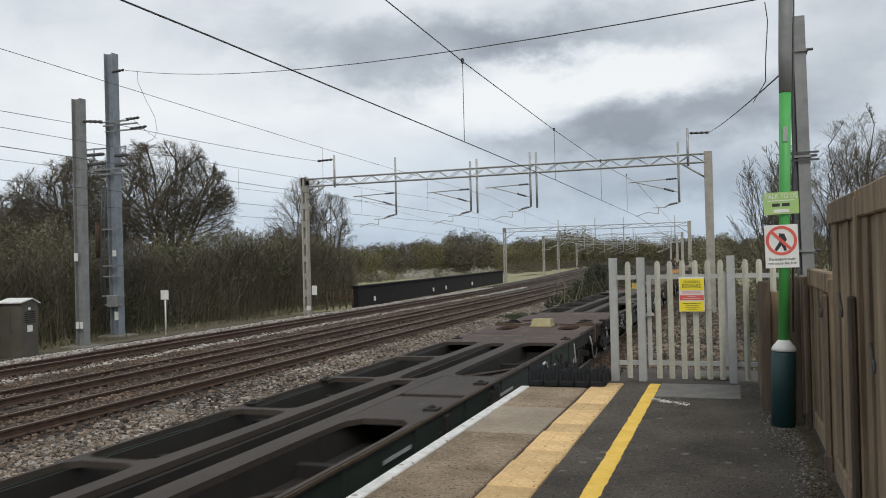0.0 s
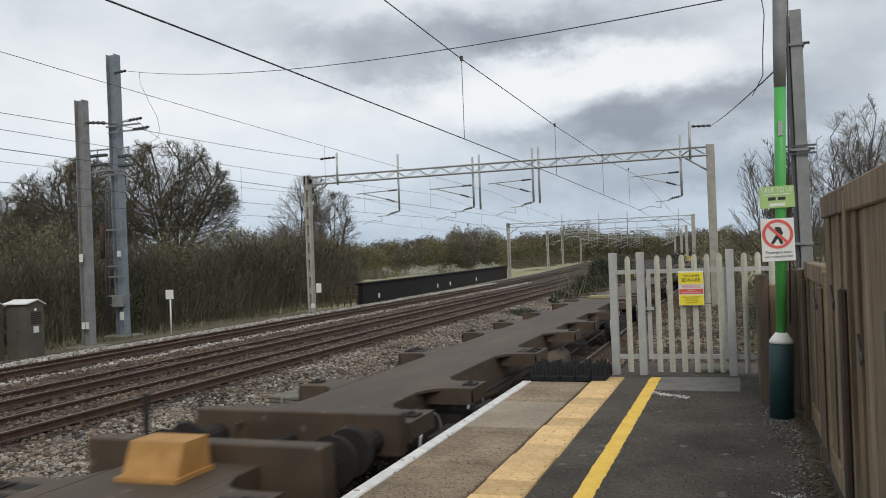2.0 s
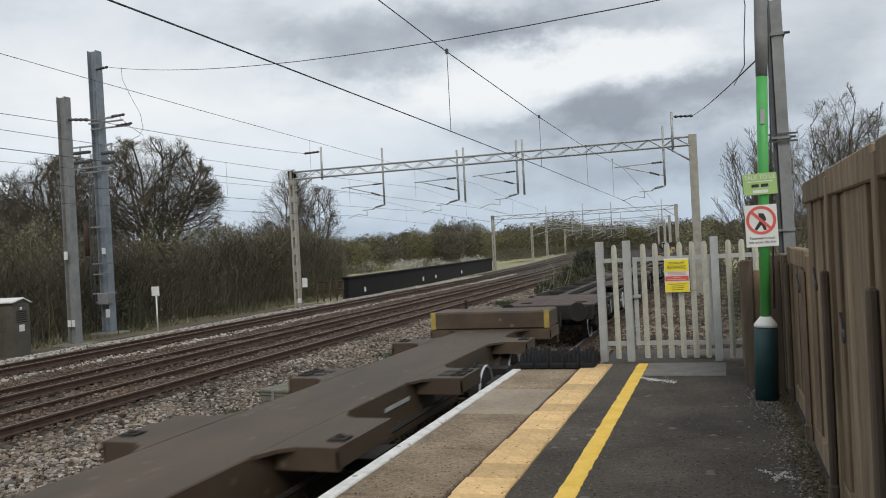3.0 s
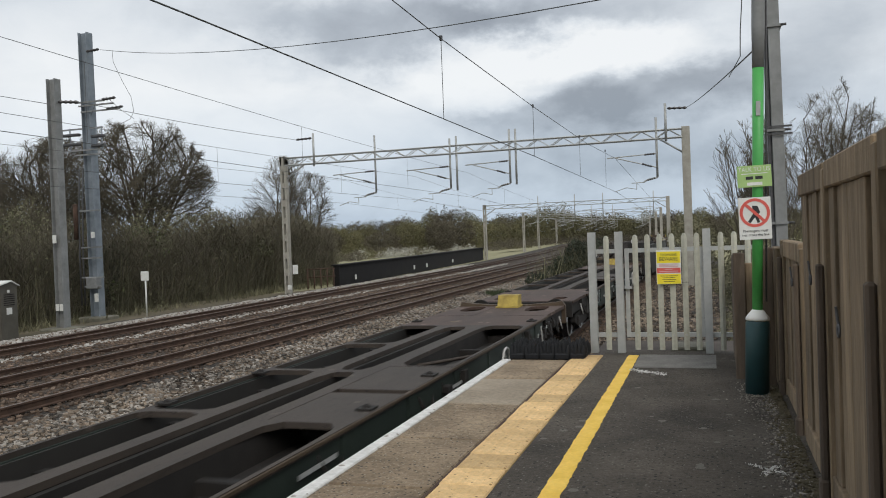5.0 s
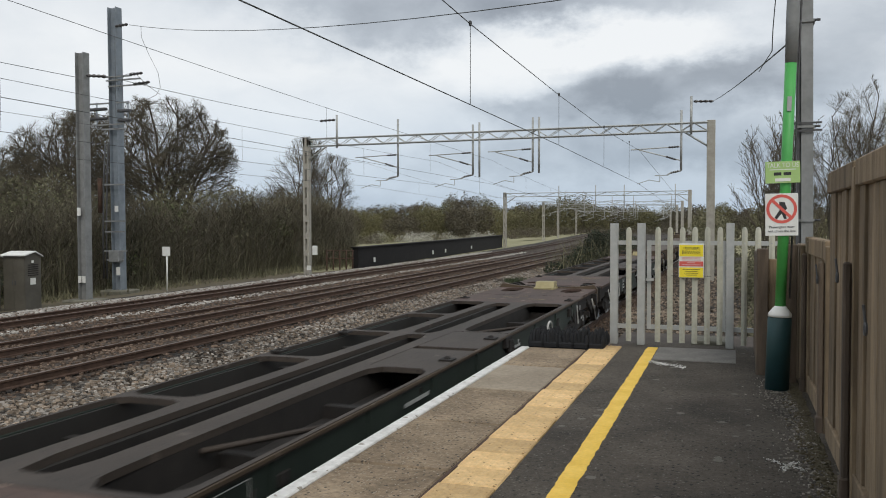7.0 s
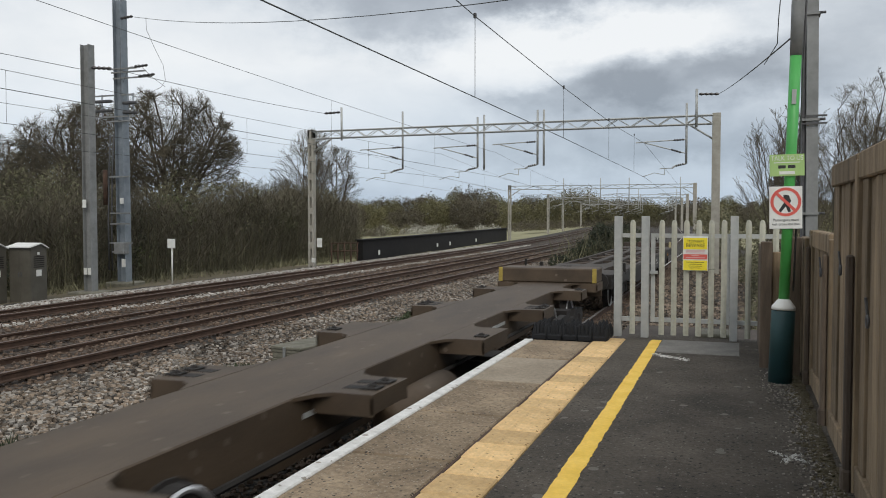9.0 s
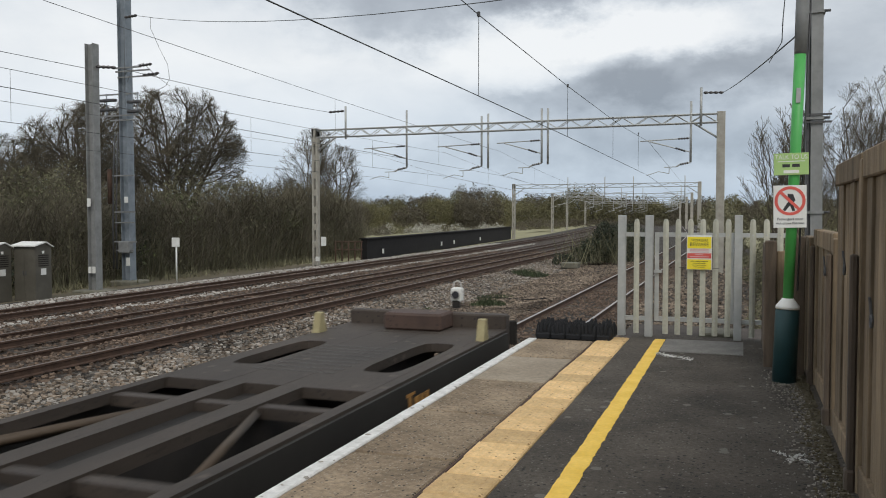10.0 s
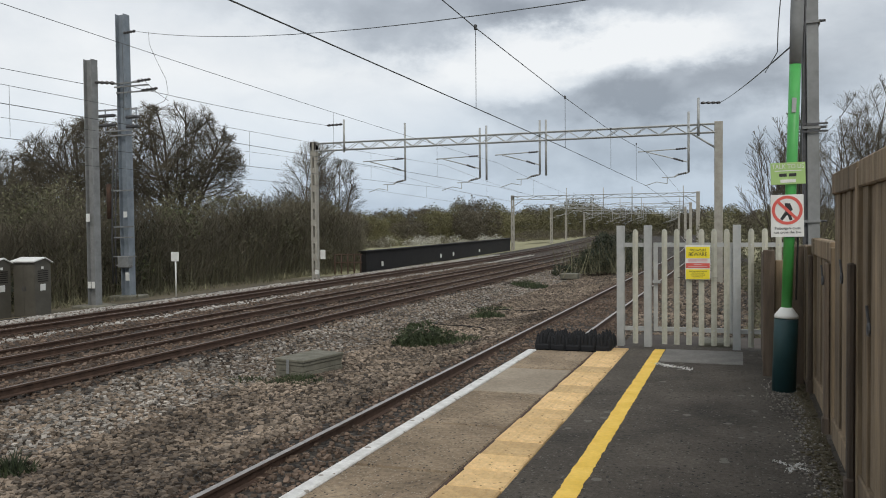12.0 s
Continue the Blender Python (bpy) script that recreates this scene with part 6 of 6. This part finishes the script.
    marks(w, [(4.1, 4.75, 0.90, 0.905), (4.1, 4.75, 0.58, 0.585), (4.1, 4.105, 0.58, 0.905), (4.745, 4.75, 0.58, 0.905), (4.2, 4.42, 0.82, 0.87), (4.2, 4.66, 0.74, 0.775), (4.2, 4.6, 0.65, 0.685), (7.6, 8.3, 0.78, 0.82), (L - 8.6, L - 7.9, 0.74, 0.78), (L - 5.0, L - 4.8, 0.66, 0.72)], 1.191)
    for y in (2.9, L - 3.2):
        bm = bmesh.new()
        prism(bm, [(y, 0.9), (y + 0.05, 0.9), (y + 0.2, 0.52), (y + 0.14, 0.52)], "x", 1.236, 1.25)
        part("lever", bm, PALE_STEEL, w, "pale lever handle")
    for y in (3.3, 9.2, L - 9.2, L - 3.3):
        for k in (-1, 1):
            piece("twistlock", TWISTLOCK, w, (k * 1.10, y, 1.0))
    rr = random.Random(int(u))
    for k in range(7):
        y, x = rr.choice([rr.uniform(2.4, 3.8), rr.uniform(L - 3.8, L - 2.4)]), rr.uniform(-0.9, 0.6)
        boxes("scrape", [(x, x + rr.uniform(0.15, 0.5), y, y + rr.uniform(0.01, 0.03), 1.0, 1.003)], PALE_OCHRE, w, "scraped pale streak")
    TRAIN.append((w, u))
    return w


def spine_wagon(u, L, label, end="pale", arms=None, bogies=None, first_buffers=False, last_buffers=False):
    w = thing("spine_wagon", label, "railway wagon", pose(XN, u, RAIL), "freight train")
    bm = bmesh.new()
    prism(bm, [(0.0, 1.0), (L, 1.0), (L, 0.72), (L - 3.6, 0.66), (L - 5.2, 0.42), (5.2, 0.42), (3.6, 0.66), (0.0, 0.72)], "x", -0.58, 0.58)
    bmesh.ops.bevel(bm, geom=bm.edges[:], offset=0.012, segments=1, affect="EDGES")
    part("spine_beam", bm, DECK_SPINE, w, "brown box-section spine")
    for y, half, holes in arms:
        for s in (-1, 1):
            bm = bmesh.new()
            pts = [(0.58, -half - 0.35), (0.68, -half - 0.10), (0.80, -half), (1.19, -half), (1.19, half), (0.80, half), (0.68, half + 0.10), (0.58, half + 0.35)]
            pts = [(s * a, y + b) for a, b in pts]
            prism(bm, pts if s > 0 else pts[::-1], "z", 0.965, 1.0)
            bx(bm, *sorted((s * 0.585, s * 1.19)), y - half, y - half + 0.03, 0.80, 0.965)
            bx(bm, *sorted((s * 0.585, s * 1.19)), y + half - 0.03, y + half, 0.80, 0.965)
            bx(bm, *sorted((s * 1.165, s * 1.19)), y - half, y + half, 0.82, 0.965)
            arm = part("cross_arm", bm, DECK_SPINE, w, "tapered cross arm")
            for d in holes:
                piece("twistlock", TWISTLOCK, arm, (s * 1.07, y + d, 1.0))
            if half > 0.35:
                # thin near-black plates on top imitate the shade of sunken slots
                for d in (-0.22, 0.05):
                    boxes("recess_shade", [(*sorted((s * 0.80, s * 1.12)), y + d, y + d + 0.16, 1.0, 1.004)], UNDER, arm)
    for y in bogies:
        bogie(w, y)
        boxes("bogie_bearer", [(-0.55, 0.55, y - 0.3, y + 0.3, 0.55, 0.75)], UNDER, w)
    bm = bmesh.new()
    tube(bm, [(0.78, L / 2 - 2.6, 0.45), (0.78, L / 2 - 0.9, 0.45)], 0.22, 16)
    part("air_tank", bm, DECK_SPINE, w, "brown air reservoir", smooth=True)
    bm = bmesh.new()
    bx(bm, 0.5, 1.1, L / 2 + 0.2, L / 2 + 0.26, 0.35, 0.6)
    bx(bm, 0.5, 0.9, L / 2 + 0.9, L / 2 + 1.5, 0.35, 0.55)
    tube(bm, [(0.7, 3, 0.6), (0.7, L - 3, 0.6)], 0.03, 6)
    tube(bm, [(0.95, L / 2 - 4, 0.5), (0.95, L / 2 + 4, 0.5)], 0.02, 6)
    part("brake_gear", bm, UNDER, w)
    if end == "pale":
        boxes("end_block", [(-0.42, 0.42, L - 0.55, L - 0.18, 1.0, 1.10)], PALE_OCHRE, w, "faded yellow low end stop", bevel=0.015)
    if end == "orange":
        end_block(w, L - 0.75, ORANGE, 0.56, 0.28)
        boxes("end_beam", [(-1.15, 1.15, L - 0.2, L, 0.70, 1.16)], DECK_SPINE, w, bevel=0.015)
    if end == "bolster":
        b = boxes("end_bolster", [(-1.16, 1.16, L - 0.95, L - 0.05, 1.0, 1.34)], DECK_SPINE, w, "brown raised end bolster", bevel=0.03)
        for s in (-1, 1):
            boxes("corner_plate", [(*sorted((s * 1.07, s * 1.165)), L - 0.956, L - 0.90, 1.01, 1.345)], OCHRE, b, "yellow corner plate", bevel=0.006)
    if end == "stops":
        for s in (-0.42, 0.42):
            bm = bmesh.new()
            prism(bm, [(L - 0.42, 1.0), (L - 0.44, 1.18), (L - 0.40, 1.27), (L - 0.32, 1.32), (L - 0.20, 1.30), (L - 0.08, 1.0)], "x", s - 0.10, s + 0.10)
            st = part("end_stop", bm, UNDER, w)
            bm = bmesh.new()
            prism(bm, [(L - 0.428, 1.002), (L - 0.448, 1.183), (L - 0.407, 1.276), (L - 0.322, 1.328), (L - 0.318, 1.321), (L - 0.400, 1.270), (L - 0.440, 1.180), (L - 0.420, 1.002)], "x", s - 0.098, s + 0.098)
            part("stop_face", bm, OCHRE, st, "yellow painted face")
    if first_buffers:
        boxes("end_beam", [(-1.15, 1.15, 0.0, 0.2, 0.70, 1.12)], DECK_SPINE, w, bevel=0.015)
        buffers(w, 0.0, -1)
    if last_buffers:
        boxes("end_beam", [(-1.15, 1.15, L - 0.05, L + 0.02, 0.62, 0.98)], DECK_SPINE, w, bevel=0.01)
        buffers(w, L, 1)
        bm = bmesh.new()
        tube(bm, [(-0.75, L + 0.1, 0.9), (-0.75, L + 0.1, 1.5)], 0.03, 6)
        part("lamp_bracket", bm, UNDER, w)
    marks(w, [(L / 2 + 2.0, L / 2 + 2.8, 0.78, 0.83), (L / 2 - 4.2, L / 2 - 3.6, 0.78, 0.83)], 0.592)
    TRAIN.append((w, u))
    return w


def well_wagon(u):
    L = 22.0
    w = thing("well_wagon", "dark grey well wagon with high sides and an open pocket", "railway wagon", pose(XN, u, RAIL), "freight train")
    for s in (-1, 1):
        bm = bmesh.new()
        prism(bm, [(3.05, 1.72), (19.6, 1.72), (20.2, 1.28), (20.2, 1.0), (18.2, 0.62), (16.8, 0.22), (5.0, 0.22), (3.6, 0.62), (1.8, 1.0), (1.8, 1.22), (2.25, 1.28)], "x", *sorted((s * 1.20, s * 1.25)))
        part("side_wall", bm, WELL_SIDE, w, "dark grey side wall")
        bm = bmesh.new()
        bx(bm, *sorted((s * 1.14, s * 1.275)), 3.05, 19.6, 1.70, 1.735, bevel=0.01)
        prism(bm, [(3.05, 1.735), (2.25, 1.295), (2.25, 1.235), (3.05, 1.68)], "x", *sorted((s * 1.14, s * 1.275)))
        prism(bm, [(19.6, 1.735), (20.2, 1.295), (20.2, 1.235), (19.6, 1.68)], "x", *sorted((s * 1.14, s * 1.275)))
        part("top_rail", bm, GRIME, w, "dark top rail")
        for y0, y1 in ((4.2, 6.6), (9.0, 10.5), (12.2, 14.0), (15.2, 17.6)):
            boxes("scuffed_strip", [(*sorted((s * 1.15, s * 1.279)), y0, y1, 1.715, 1.739)], TOP_RAIL, w, "scuffed grey strip on the top rail")
        for y in (5.0, 17.9):
            boxes("side_post", [(*sorted((s * 1.25, s * 1.275)), y - 0.03, y + 0.03, 1.28, 1.78)], MAST_GREY, w, "grey side post", bevel=0.008)
        for y in (8.2, 11.0, 11.6, 14.5):
            boxes("lid_stop", [(*sorted((s * 1.16, s * 1.27)), y - 0.12, y + 0.12, 1.735, 1.85)], GRIME, w, bevel=0.008)
        bm = bmesh.new()
        for k in range(64):
            y = 3.4 + 0.25 * k
            prism(bm, [(s * 1.20, y), (s * 1.165, y + 0.04), (s * 1.165, y + 0.12), (s * 1.20, y + 0.16)][:: s], "z", 0.30, 1.70)
        part("inner_ribs", bm, WELL_INSIDE, w, "streaked ribbed inner side")
    boxes("well_floor", [(-1.2, 1.2, 3.2, 19.4, 0.24, 0.30)], UNDER, w)
    boxes("bulkhead", [(-1.2, 1.2, 3.1, 3.18, 0.28, 1.45)], WELL_SIDE, w)
    boxes("bulkhead", [(-1.2, 1.2, 18.0, 18.08, 0.28, 1.62)], WELL_SIDE, w)
    boxes("end_deck", [(-1.2, 1.2, 0.15, 3.1, 0.86, 0.98), (-1.2, 1.2, 18.08, 21.85, 0.86, 0.98)], UNDER, w)
    boxes("raised_deck", [(-1.14, 1.14, 16.4, 18.0, 1.10, 1.16)], UNDER, w, "dark brown raised end deck")
    for y0, y1, out in ((0.0, 0.16, -1), (L - 0.16, L, 1)):
        boxes("end_beam", [(-1.2, 1.2, y0, y1, 0.62, 1.16)], UNDER, w, bevel=0.015)
        buffers(w, 0.0 if out < 0 else L, out)
    for y in (2.2, L - 2.2):
        bogie(w, y)
    for y0, y1, x, z, r, mat in ((1.5, 2.9, -0.35, 1.26, 0.22, UNDER), (1.3, 2.6, 0.55, 1.20, 0.17, UNDER), (0.4, 1.8, -0.95, 1.16, 0.12, DECK_SPINE), (18.5, 19.6, 0.25, 1.36, 0.34, UNDER), (19.4, 21.2, -0.6, 1.22, 0.18, RUST)):
        bm = bmesh.new()
        tube(bm, [(x, y0 - 0.05, z), (x, y0, z), (x, y1, z), (x, y1 + 0.05, z)], [r * 0.7, r, r, r * 0.7], 18)
        part("cylinder", bm, mat, w, "grimy cylinder", smooth=True)
    bm = bmesh.new()
    rr = random.Random(3)
    for k in range(46):
        x, y = rr.uniform(-1.05, 0.95), rr.uniform(0.4, 2.6)
        tube(bm, [(x, y, 1.0), (x + rr.uniform(-0.3, 0.3), y + rr.uniform(-0.2, 0.5), rr.uniform(1.1, 1.5)), (x + rr.uniform(-0.5, 0.5), y + rr.uniform(0.2, 0.9), rr.uniform(1.0, 1.4))], 0.03, 6)
    for x in (-1.1, -0.3, 0.5, 1.1):
        bx(bm, x - 0.04, x + 0.04, 0.5, 0.58, 0.98, 1.3)
        bx(bm, x - 0.04, x + 0.04, 19.9, 19.98, 0.98, 1.25)
    for k in range(8):
        x, y = rr.uniform(-1.0, 0.8), rr.uniform(18.4, 21)
        tube(bm, [(x, y, 1.0), (x, y + 0.1, 1.22), (x + 0.4, y + 0.5, 1.22)], 0.03, 6)
    part("pipework", bm, GRIME, w, "rusty pipes and brackets")
    for x, y in ((1.08, 20.35), (-1.05, 19.2)):
        bm = bmesh.new()
        c = (x, y, 1.53)
        hoop(bm, c, (1, 0.15, 0), 0.29, 0.021, 32, 7)
        for a in (90, 210, 330):
            tube(bm, [c, (x, y + 0.28 * math.cos(radians(a)), 1.53 + 0.28 * math.sin(radians(a)))], 0.015, 6)
        tube(bm, [(x - 0.25, y, 1.53), (x + 0.04, y, 1.53)], 0.03, 8)
        part("handwheel", bm, PALE_STEEL, w, "pale hand brake wheel")
    for x, y in ((1.12, 21.45), (-1.12, 0.4), (-1.12, 21.45)):
        bm = bmesh.new()
        tube(bm, [(x - 0.05, y, 1.0), (x - 0.05, y, 1.52), (x - 0.02, y + 0.05, 1.59), (x + 0.0, y + 0.16, 1.60), (x + 0.02, y + 0.24, 1.56), (x + 0.02, y + 0.26, 1.48), (x + 0.02, y + 0.26, 0.85)], 0.018, 7)
        part("grab_rail", bm, PALE_STEEL, w, "pale grab rail")
    boxes("end_cheek", [(1.14, 1.22, 19.9, 21.7, 0.70, 1.22)], UNDER, w, bevel=0.01)
    marks(w, [(18.35, 18.42, 1.32, 1.52), (18.30, 18.50, 1.49, 1.52), (18.52, 18.66, 1.34, 1.45), (18.70, 18.82, 1.34, 1.45), (18.86, 18.98, 1.34, 1.45), (19.02, 19.14, 1.34, 1.45)], 1.251, TOP_RAIL)
    marks(w, [(4.0, 4.5, 1.50, 1.53), (20.25, 20.45, 1.02, 1.08), (21.2, 21.32, 0.80, 1.05)], 1.252)
    boxes("label_plate", [(1.222, 1.226, 21.4, 21.55, 0.72, 0.98)], PALE_OCHRE, w)
    TRAIN.append((w, u))


def tail_wagon(u):
    L = 21.2
    w = thing("open_frame_wagon", "dark open-frame container wagon at the tail of the train", "railway wagon", pose(XN, u, RAIL), "freight train")
    bm = bmesh.new()
    z0, z1 = 0.90, 1.0
    for x in (-0.42, 0.20):
        bx(bm, x, x + 0.22, 0.2, L - 0.2, z0, z1)
    for s in (-1, 1):
        bx(bm, *sorted((s * 1.08, s * 1.2)), 0.2, L - 0.2, z0, z1)
    for y in (5.4, 7.5, 9.6, 11.7, 13.8, 15.9):
        bx(bm, -1.08, 1.08, y - 0.07, y + 0.07, z0 - 0.02, z1 - 0.02)
    for a, b in ((1.2, 5.0), (L - 4.6, L - 0.9)):
        slot_plate(bm, -1.08, -0.42, a, b, z0, z1 + 0.002, -0.98, -0.58, a + 0.9, a + 2.6, 5)
        slot_plate(bm, 0.42, 1.08, a, b, z0, z1 + 0.002, 0.55, 1.0, a + 0.9, a + 2.9, 5)
        bx(bm, -0.2, 0.2, a, b, z0, z1 + 0.002)
    bx(bm, -1.2, 1.2, 0.2, 1.2, z0, z1 + 0.003)
    bx(bm, -1.2, 1.2, L - 0.9, L - 0.2, z0, z1 + 0.003)
    part("deck_frame", bm, DECK, w, "dark open deck frame")
    for k, y in enumerate((5.4, 7.5, 9.6, 11.7, 13.8)):
        for s in (-1, 1):
            a, b = (0.42, 1.08) if k % 2 else (1.08, 0.42)
            bar("diagonal_brace", [(s * a, y + 0.1, 0.93), (s * b, y + 2.0, 0.93)], 0.045, DECK_SPINE, w, n=4)
    for s in (-1, 1):
        bm = bmesh.new()
        prism(bm, [(0.3, 0.97), (L - 0.3, 0.97), (L - 0.3, 0.74), (L - 3.6, 0.70), (L - 5.0, 0.46), (5.0, 0.46), (3.6, 0.70), (0.3, 0.74)], "x", *sorted((s * 1.2, s * 1.235)))
        part("side_sill", bm, WELL_SIDE, w, "dark side sill")
    for k in range(9):
        boxes("scrape", [(-0.55, 0.5, 2.0 + 0.2 * k, 2.02 + 0.2 * k, 1.002, 1.006)], TOP_RAIL, w)
        boxes("scrape", [(-0.55, 0.40, L - 3.9 + 0.2 * k, L - 3.88 + 0.2 * k, 1.002, 1.006)], TOP_RAIL, w)
    bm = bmesh.new()
    bx(bm, -0.42, 0.42, 1.0, L - 1.0, 0.45, 0.90)
    bx(bm, -1.18, 1.18, 5.2, L - 5.2, 0.44, 0.47)
    part("underframe", bm, UNDER, w)
    for y in (2.5, L - 2.5):
        bogie(w, y)
    boxes("end_beam", [(-1.12, 1.12, 0.0, 0.2, 0.62, 1.01)], UNDER, w, bevel=0.015)
    for s in (-1, 1):
        boxes("corner_stake", [(*sorted((s * 1.14, s * 1.24)), 1.9, 2.0, 0.9, 1.22)], UNDER, w, "dark corner stake", bevel=0.01)
    boxes("end_bulkhead", [(-1.18, 1.18, L - 0.22, L, 0.62, 1.20)], DECK, w, "dark raised end bulkhead", bevel=0.02)
    boxes("draw_box", [(-0.42, 0.42, L - 0.75, L - 0.2, 1.003, 1.24)], DECK_RUST, w, "reddish-brown draw box", bevel=0.03)
    buffers(w, 0.0, -1)
    buffers(w, L, 1, heavy=True)
    for s in (-1, 1):
        bm = bmesh.new()
        prism(bm, [(L - 1.35, 1.0), (L - 1.28, 1.26), (L - 1.20, 1.27), (L - 1.12, 1.0)], "x", *sorted((s * 1.10, s * 1.20)))
        part("corner_guide", bm, PALE_OCHRE, w, "faded yellow corner guide")
    bm = bmesh.new()
    hoop(bm, (1.27, 8.2, 0.66), (1, 0, 0), 0.21, 0.016)
    for a in (30, 150, 270):
        tube(bm, [(1.27, 8.2, 0.66), (1.27, 8.2 + 0.21 * math.cos(radians(a)), 0.66 + 0.21 * math.sin(radians(a)))], 0.012, 5)
    part("handwheel", bm, PALE_STEEL, w, "pale hand brake wheel")
    marks(w, [(11.6, 12.5, 0.90, 0.905), (11.6, 12.5, 0.56, 0.565), (11.6, 11.605, 0.56, 0.905), (12.495, 12.5, 0.56, 0.905), (11.7, 12.1, 0.76, 0.86), (11.7, 12.4, 0.66, 0.70), (8.9, 9.9, 0.80, 0.84), (13.2, 15.2, 0.62, 0.68)], 1.236)
    marks(w, [(17.2, 17.28, 0.72, 0.86), (17.15, 17.36, 0.84, 0.87), (17.36, 17.48, 0.72, 0.81), (17.52, 17.62, 0.72, 0.81), (17.66, 17.76, 0.72, 0.81)], 1.237, ORANGE)
    lamp = boxes("tail_lamp", [(0.31, 0.47, L - 0.02, L + 0.12, 1.34, 1.54)], WHITE_PAINT, w, "white portable tail lamp", bevel=0.02)
    bm = bmesh.new()
    tube(bm, [(0.39, L - 0.03, 1.44), (0.39, L - 0.06, 1.44)], [0.058, 0.05], 18)
    part("lens", bm, LENS_DARK, lamp, "dark round lens")
    bm = bmesh.new()
    hoop(bm, (0.39, L - 0.035, 1.44), (0, 1, 0), 0.06, 0.010, 20, 5)
    part("bezel", bm, PALE_STEEL, lamp)
    bm = bmesh.new()
    tube(bm, [(0.33, L + 0.05, 1.53), (0.34, L + 0.05, 1.61), (0.39, L + 0.05, 1.64), (0.44, L + 0.05, 1.61), (0.45, L + 0.05, 1.53)], 0.010, 6)
    part("handle", bm, PALE_STEEL, lamp)
    boxes("bracket", [(0.34, 0.44, L - 0.02, L + 0.04, 1.25, 1.36)], UNDER, w)
    TRAIN.append((w, u))


FLAT = "long brown container flat wagon with slotted deck"
for u0 in (-21.0, -0.25, 20.5):
    ladder_wagon(u0, DECK, UNDER if u0 > 0 and u0 < 1 else SIDE_GREEN, PALE_OCHRE if u0 < 0 else OCHRE, FLAT + " and dark green sides")
short = [(1.2, 0.28, (0.0,)), (4.3, 0.3, (0.0,)), (8.2, 0.3, (-0.15, 0.15)), (12.0, 0.3, (0.0,))]
spine_wagon(42.2, 14.7, "brown articulated spine wagon with cross arms, empty", "stops", short + [(14.25, 0.28, (0.2,))], (2.2, 13.0), first_buffers=True)
spine_wagon(57.4, 13.6, "brown articulated spine wagon with an orange end stop, empty", "orange", [(0.6, 0.28, (0.0,)), (3.0, 0.3, (0.0,)), (6.6, 0.45, (-0.15, 0.15)), (10.2, 0.3, (0.0,)), (12.3, 0.4, (0.1,))], (2.0, 11.4), last_buffers=True)
long_arms = [(0.55, 0.35, (0.0,)), (2.6, 0.3, (0.0,)), (6.2, 0.42, (-0.15, 0.15)), (9.6, 0.3, (0.0,))]


def spine_pair(u, lab):
    La, Lb = 21.3, 19.6
    spine_wagon(u, La, lab + " with a faded end stop", "pale", long_arms + [(12.0, 0.3, (0.0,)), (La - 6.3, 0.42, (-0.15, 0.15)), (La - 2.6, 0.3, (0.0,)), (La - 0.55, 0.42, (0.0,))], (2.6, La - 3.5), first_buffers=True)
    spine_wagon(u + La + 0.35, Lb, lab + " with a raised end bolster", "bolster", long_arms + [(Lb - 9.4, 0.3, ()), (Lb - 6.3, 0.42, (-0.15, 0.15)), (Lb - 2.7, 0.3, (0.0,)), (Lb - 0.55, 0.40, ())], (2.6, Lb - 3.5), last_buffers=True)


spine_pair(72.4, "brown twin spine wagon, empty,")
for u0 in (118.4, 139.2, 160.0 - 0.15):
    ladder_wagon(u0, DECK, SIDE_GREEN, OCHRE if u0 > 125 else PALE_OCHRE, FLAT + " and dark green sides")
ladder_wagon(181.2, DECK, SIDE_GREEN, OCHRE, "red-brown container flat wagon with a yellow end stop, empty")
well_wagon(202.9)
ladder_wagon(226.3, DECK, SIDE_GREEN, PALE_OCHRE, FLAT + " and yellow end stops", front_block=OCHRE)
ladder_wagon(247.3, DECK, SIDE_GREEN, PALE_OCHRE, FLAT + " and dark green sides")
spine_pair(270.2, "dull brown twin spine wagon, empty,")
tail_wagon(313.4)


def train_pose(y, length_half=10.0):
    """A wagon's pose on the platform track when its near end is at y."""
    a, b = bend(y, 60.0), bend(y + 2 * length_half, 60.0)
    return pose(XN + a, y, RAIL, 0, 0, math.degrees(math.atan2(a - b, 2 * length_half)))


def motions():
    for w, u in TRAIN:
        walk(w, [(t / 4, train_pose(u - SPEED * t / 4)) for t in range(0, 49)])


motions()
